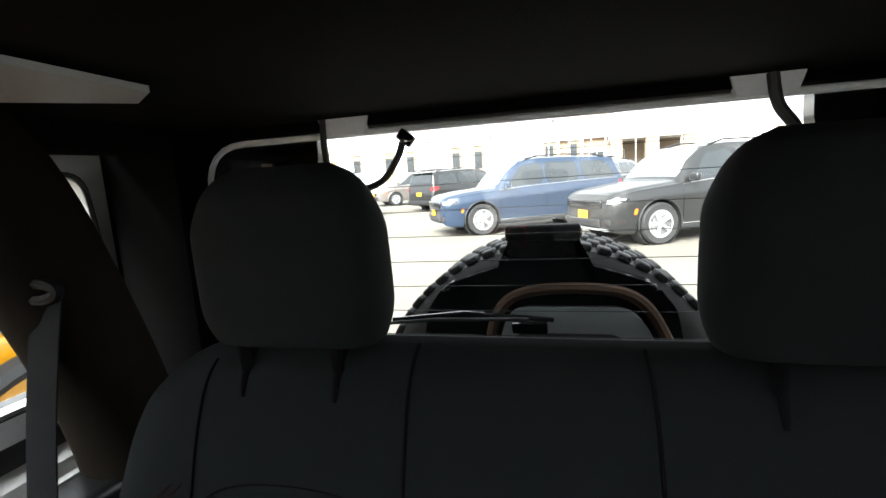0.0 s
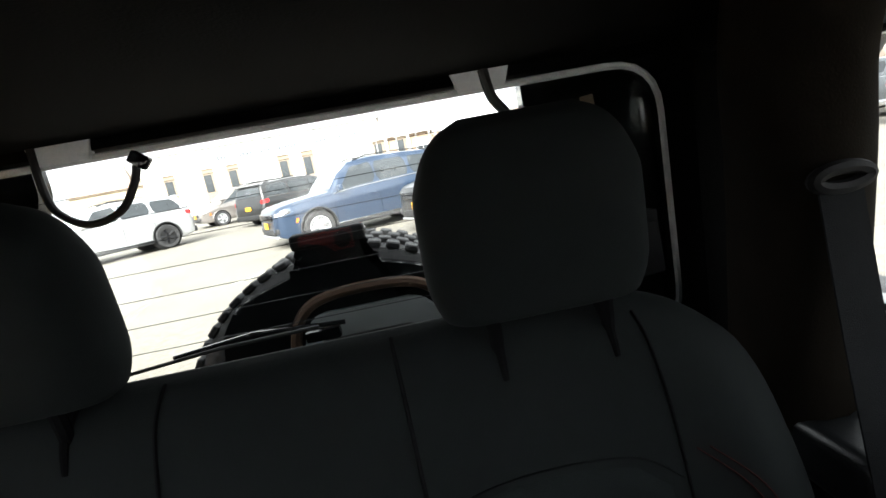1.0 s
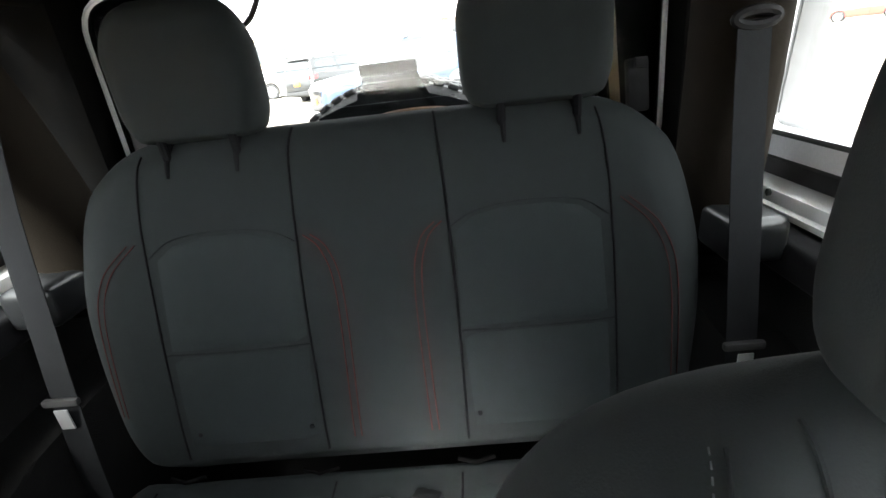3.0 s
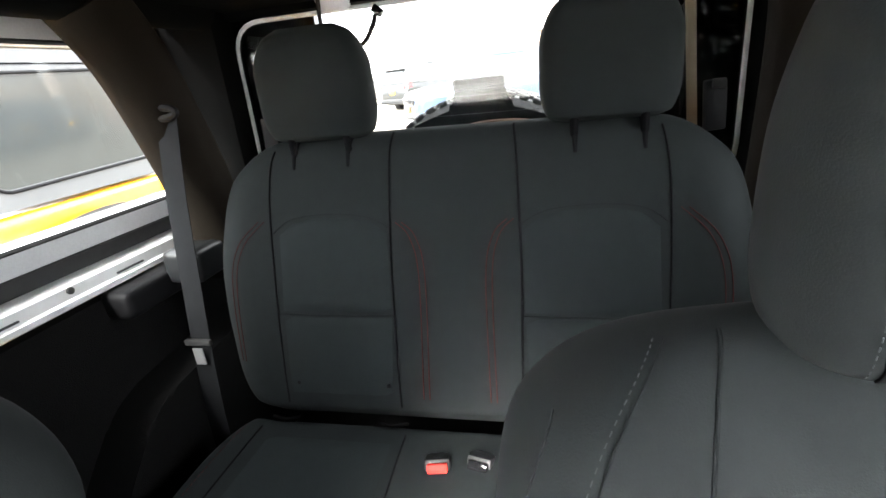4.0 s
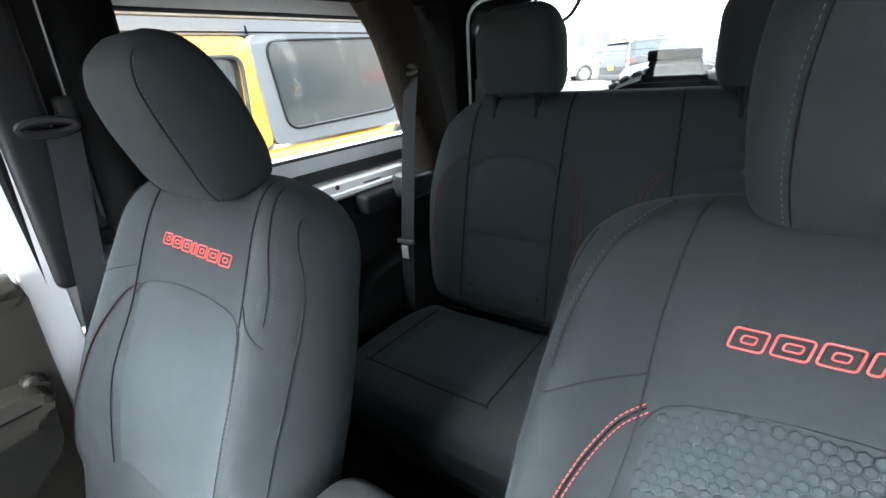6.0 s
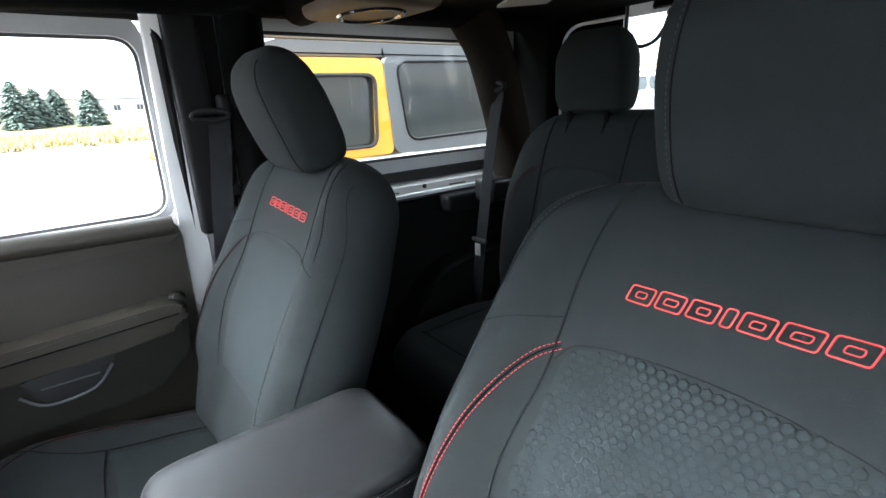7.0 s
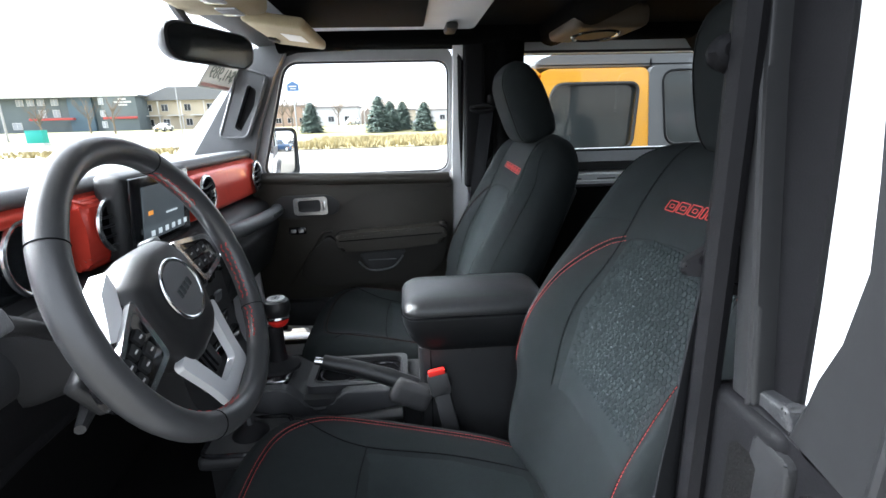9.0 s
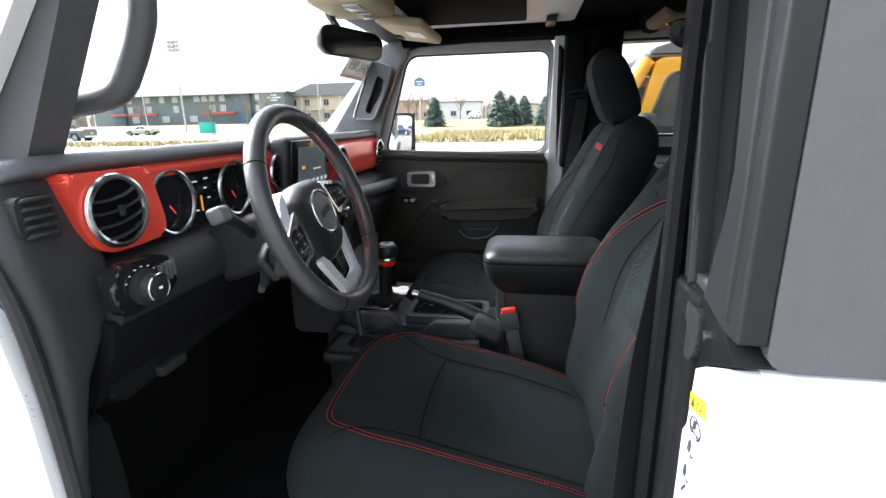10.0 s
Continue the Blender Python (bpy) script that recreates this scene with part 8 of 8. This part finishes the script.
woods([(-190, -260), (-185, -120), (-170, -40), (-165, 60)], 7.5, 3, "far belt of bare brown woods behind the road")
woods([(8, 95), (50, 90), (110, 70), (150, 20)], 9.0, 5, "bare brown woods on the rise behind the car park")
woods([(-160, 60), (-120, 110), (-40, 125)], 5.0, 7, "far low bare woods on the horizon")
def ridge(pts, h, label):
    bm = bmesh.new()
    rows = []
    for k in range(61):
        s = k / 60 * (len(pts) - 1)
        i = min(int(s), len(pts) - 2)
        p = Vector(pts[i]).lerp(Vector(pts[i + 1]), s - i)
        top = h * (0.7 + 0.35 * noise.noise((p.x * 0.006, p.y * 0.006, 2)))
        rows.append([bm.verts.new((p.x * q, p.y * q, ground_z(p.x, p.y) + top * z)) for q, z in ((0.85, -0.1), (0.95, 0.55), (1.0, 0.9), (1.08, 1.0), (1.3, 0.9))])
    for a, b in zip(rows, rows[1:]):
        for i in range(4):
            bm.faces.new((a[i], a[i + 1], b[i + 1], b[i]))
    return solid("hill", bm, WOODS, label, "hill", kind="structure")
ridge([(-330, -420), (-420, -250), (-480, -60), (-480, 60)], 34, "low wooded hill beyond the hotel")
ridge([(60, 330), (180, 300), (300, 200), (360, 60)], 30, "low wooded hill behind the dealership")

# ---- hotel across the road ----
hotel = thing("hotel", "three-storey slate grey hotel with blue bays and white windows", "hotel")
HX, HB = -111.4, 1.2
part("wall", rbox((HX - 6, -85.6, HB + 3.6), (12, 55, 7.3), 0.02), WALLTEAL, hotel)
for y, w in ((-105.0, 3.4), (-70.0, 5.0)):
    part("bay", rbox((HX + 0.2, y, HB + 3.6), (1.0, w, 7.3), 0.02), WALLBLUE, hotel, "blue bay")
part("end_wing", rbox((HX + 0.3, -61.5, HB + 3.6), (2.6, 7.2, 7.3), 0.02), WALLTEAL, hotel)
part("roof", loft([[(-126, -114.2, z), (-109.6, -114.2, z), (-109.6, -57.2, z), (-126, -57.2, z)] for z in (HB + 7.2, HB + 7.45)] + [[(-118.2, -106, HB + 10.2), (-117.6, -106, HB + 10.2), (-117.6, -73, HB + 10.0), (-118.2, -73, HB + 10.0)]]), ROOFGREY, hotel, "grey shingle hip roof", False)
part("eave", rbox((-109.7, -85.7, HB + 7.30), (0.25, 57, 0.30), 0), WALLWHITE, hotel, "white eave")
AWNING = mat("faded_red_awning", (0.40, 0.07, 0.06), 0.8)
for y, w in ((-104.0, 5.0), (-97.0, 8.0), (-75.5, 9.0), (-61.5, 7.0)):
    part("awning", rbox((HX + 1.6, y, HB + 2.75), (0.8, w, 0.45), 0.05), AWNING, hotel, "faded red awning")
# Hotel panes reuse the glass with reflected sky in its colour.
windows_row(hotel, [-102.0, -96.5, -92.3, -88.6, -82.5, -80.3, -78.2, -75.4], (HB + 6.3,), HX + 0.05, 1.3, 1.2, "x", WINDSCREEN)
windows_row(hotel, [-101.9, -96.4, -88.6, -78.3, -75.4], (HB + 3.95,), HX + 0.05, 1.3, 1.4, "x", WINDSCREEN)
windows_row(hotel, [-100.8, -92.0, -84.0], (HB + 1.5,), HX + 0.05, 1.8, 1.3, "x", WINDSCREEN)
windows_row(hotel, [-65.0], (HB + 6.2, HB + 3.7, HB + 1.4), HX + 1.62, 0.9, 1.2, "x", WINDSCREEN)
for dz, w in ((0.0, 1.6), (-0.6, 3.6), (-1.2, 1.8)):
    part("sign_bar", rbox((HX + 1.66, -60.6, HB + 6.6 + dz), (0.1, w, 0.36), 0), WALLWHITE, hotel, "white lettering bar", False)
inn = thing("apartment_block", "beige two-storey block with balconies and a grey roof", "building")
part("wall", rbox((-122, -47, HB + 3.2), (14, 24, 6.6), 0.02), WALLBEIGE, inn)
part("roof", prism([(-60.5, HB + 6.4), (-33.5, HB + 6.4), (-40, HB + 9.2), (-53, HB + 9.2)], -130, -114, "x"), ROOFGREY, inn)
for y in (-57, -52, -47, -42, -37):
    part("balcony", rbox((-114.4, y, HB + 3.1), (1.4, 3.4, 0.2), 0), WALLWHITE, inn, smooth=False)
    part("balcony_post", tube([(-113.8, y + 1.6, HB), (-113.8, y + 1.6, HB + 6.2)], 0.10, 6), WALLWHITE, inn)
windows_row(inn, [-58, -54.5, -49.5, -44.5, -39.5, -36.5], (HB + 1.6, HB + 4.8), -114.97, 1.3, 1.4, "x")
for k, (x, y, sx_, sy_, sz_, c) in enumerate(((-150, -22, 10, 16, 5, WALLWHITE), (-155, -4, 8, 14, 4, WALLBEIGE), (-160, -36, 10, 12, 6, WALLTAN), (-165, 12, 9, 18, 4, WALLWHITE))):
    sh = thing("far_building", "low pale commercial building far across the road", "building", None, "far buildings")
    part("wall", rbox((x, y, 1.2 + sz_ / 2), (sx_, sy_, sz_), 0), c, sh, smooth=False)
    part("roof", rbox((x, y, 1.2 + sz_ + 0.15), (sx_ + 0.6, sy_ + 0.6, 0.3), 0), ROOFGREY, sh, smooth=False)
    windows_row(sh, [y - sy_ * 0.3, y, y + sy_ * 0.3], (3.0,), x + sx_ / 2 + 0.02, 1.6, 1.4, "x")
box = thing("utility_box", "teal painted utility box on the verge", "utility box", pose(-58, -42.6, ground_z(-58, -42.6)))
part("case", rbox((0, 0, 1.0), (1.0, 1.8, 1.4), 0.05), TEAL, box)
part("lid", rbox((0, 0, 1.72), (1.06, 1.86, 0.08), 0.02), TEAL, box)
part("plinth", rbox((0, 0, 0.16), (1.1, 1.9, 0.34), 0.02), WALLWHITE, box)
sgn = thing("road_sign", "blue roadside sign with a white emblem on a tall pole", "sign", pose(-75, -17.0, ground_z(-75, -17)))
part("pole", tube([(0, 0, 0), (0, 0, 6.4)], 0.12, 8), POLE, sgn)
part("board", prism(rounded([(-0.85, 6.3), (0.85, 6.3), (0.85, 7.2), (0.0, 7.7), (-0.85, 7.2)], 0.1), -0.1, 0.1, "x"), SIGNBLUE, sgn, "blue house-shaped board")
part("emblem", rbox((0.11, 0, 6.95), (0.02, 1.1, 0.16), 0), WALLWHITE, sgn, smooth=False)
part("emblem", rbox((0.11, 0, 6.60), (0.02, 0.8, 0.12), 0), WALLWHITE, sgn, smooth=False)


# ---- the white car's own front body and wheels ----
own = thing("car_front", "white front wings, grille and black wheels of the off-road car", "car body", pose(0, 0, -0.24), kind="structure")
part("grille", rbox((0, -2.68, 0.98), (1.24, 0.08, 0.42), 0.05, 3), WHITEPAINT, own, "white upright grille")
part("engine_bay", rbox((0, -2.02, 0.88), (1.10, 1.28, 0.50), 0.03), RUBBER, own)
part("bumper", rbox((0, -2.86, 0.66), (1.52, 0.20, 0.18), 0.04), PLASTIC, own)
for s in (-1, 1):
    part("wing", prism(rounded([(-2.68, 0.78), (-2.66, 1.02), (-2.40, 1.16), (-1.45, 1.18), (-1.40, 0.72), (-1.56, 0.66), (-1.70, 0.96), (-2.40, 0.98), (-2.56, 0.80)], 0.04), s * 0.56, s * 0.76, "x", r=0.01), WHITEPAINT, own)
    part("flare", tube(smooth_line([(s * 0.82, -2.66, 0.78), (s * 0.84, -2.5, 0.98), (s * 0.84, -2.05, 1.06), (s * 0.84, -1.68, 0.98), (s * 0.83, -1.52, 0.68)], 4), 0.06, 8, flat=0.7), PLASTIC, own, "black wheel flare")
    part("rear_flare", tube(smooth_line([(s * 0.84, -0.05, 0.62), (s * 0.86, 0.08, 0.92), (s * 0.86, 0.42, 1.02), (s * 0.86, 0.76, 0.92), (s * 0.84, 0.88, 0.62)], 4), 0.05, 8, flat=0.7), PLASTIC, own)
    for y in (0.42, -2.06):
        wheel_parts(own, s * 0.78, y, 0.41, GLOSSBLACK, 5)
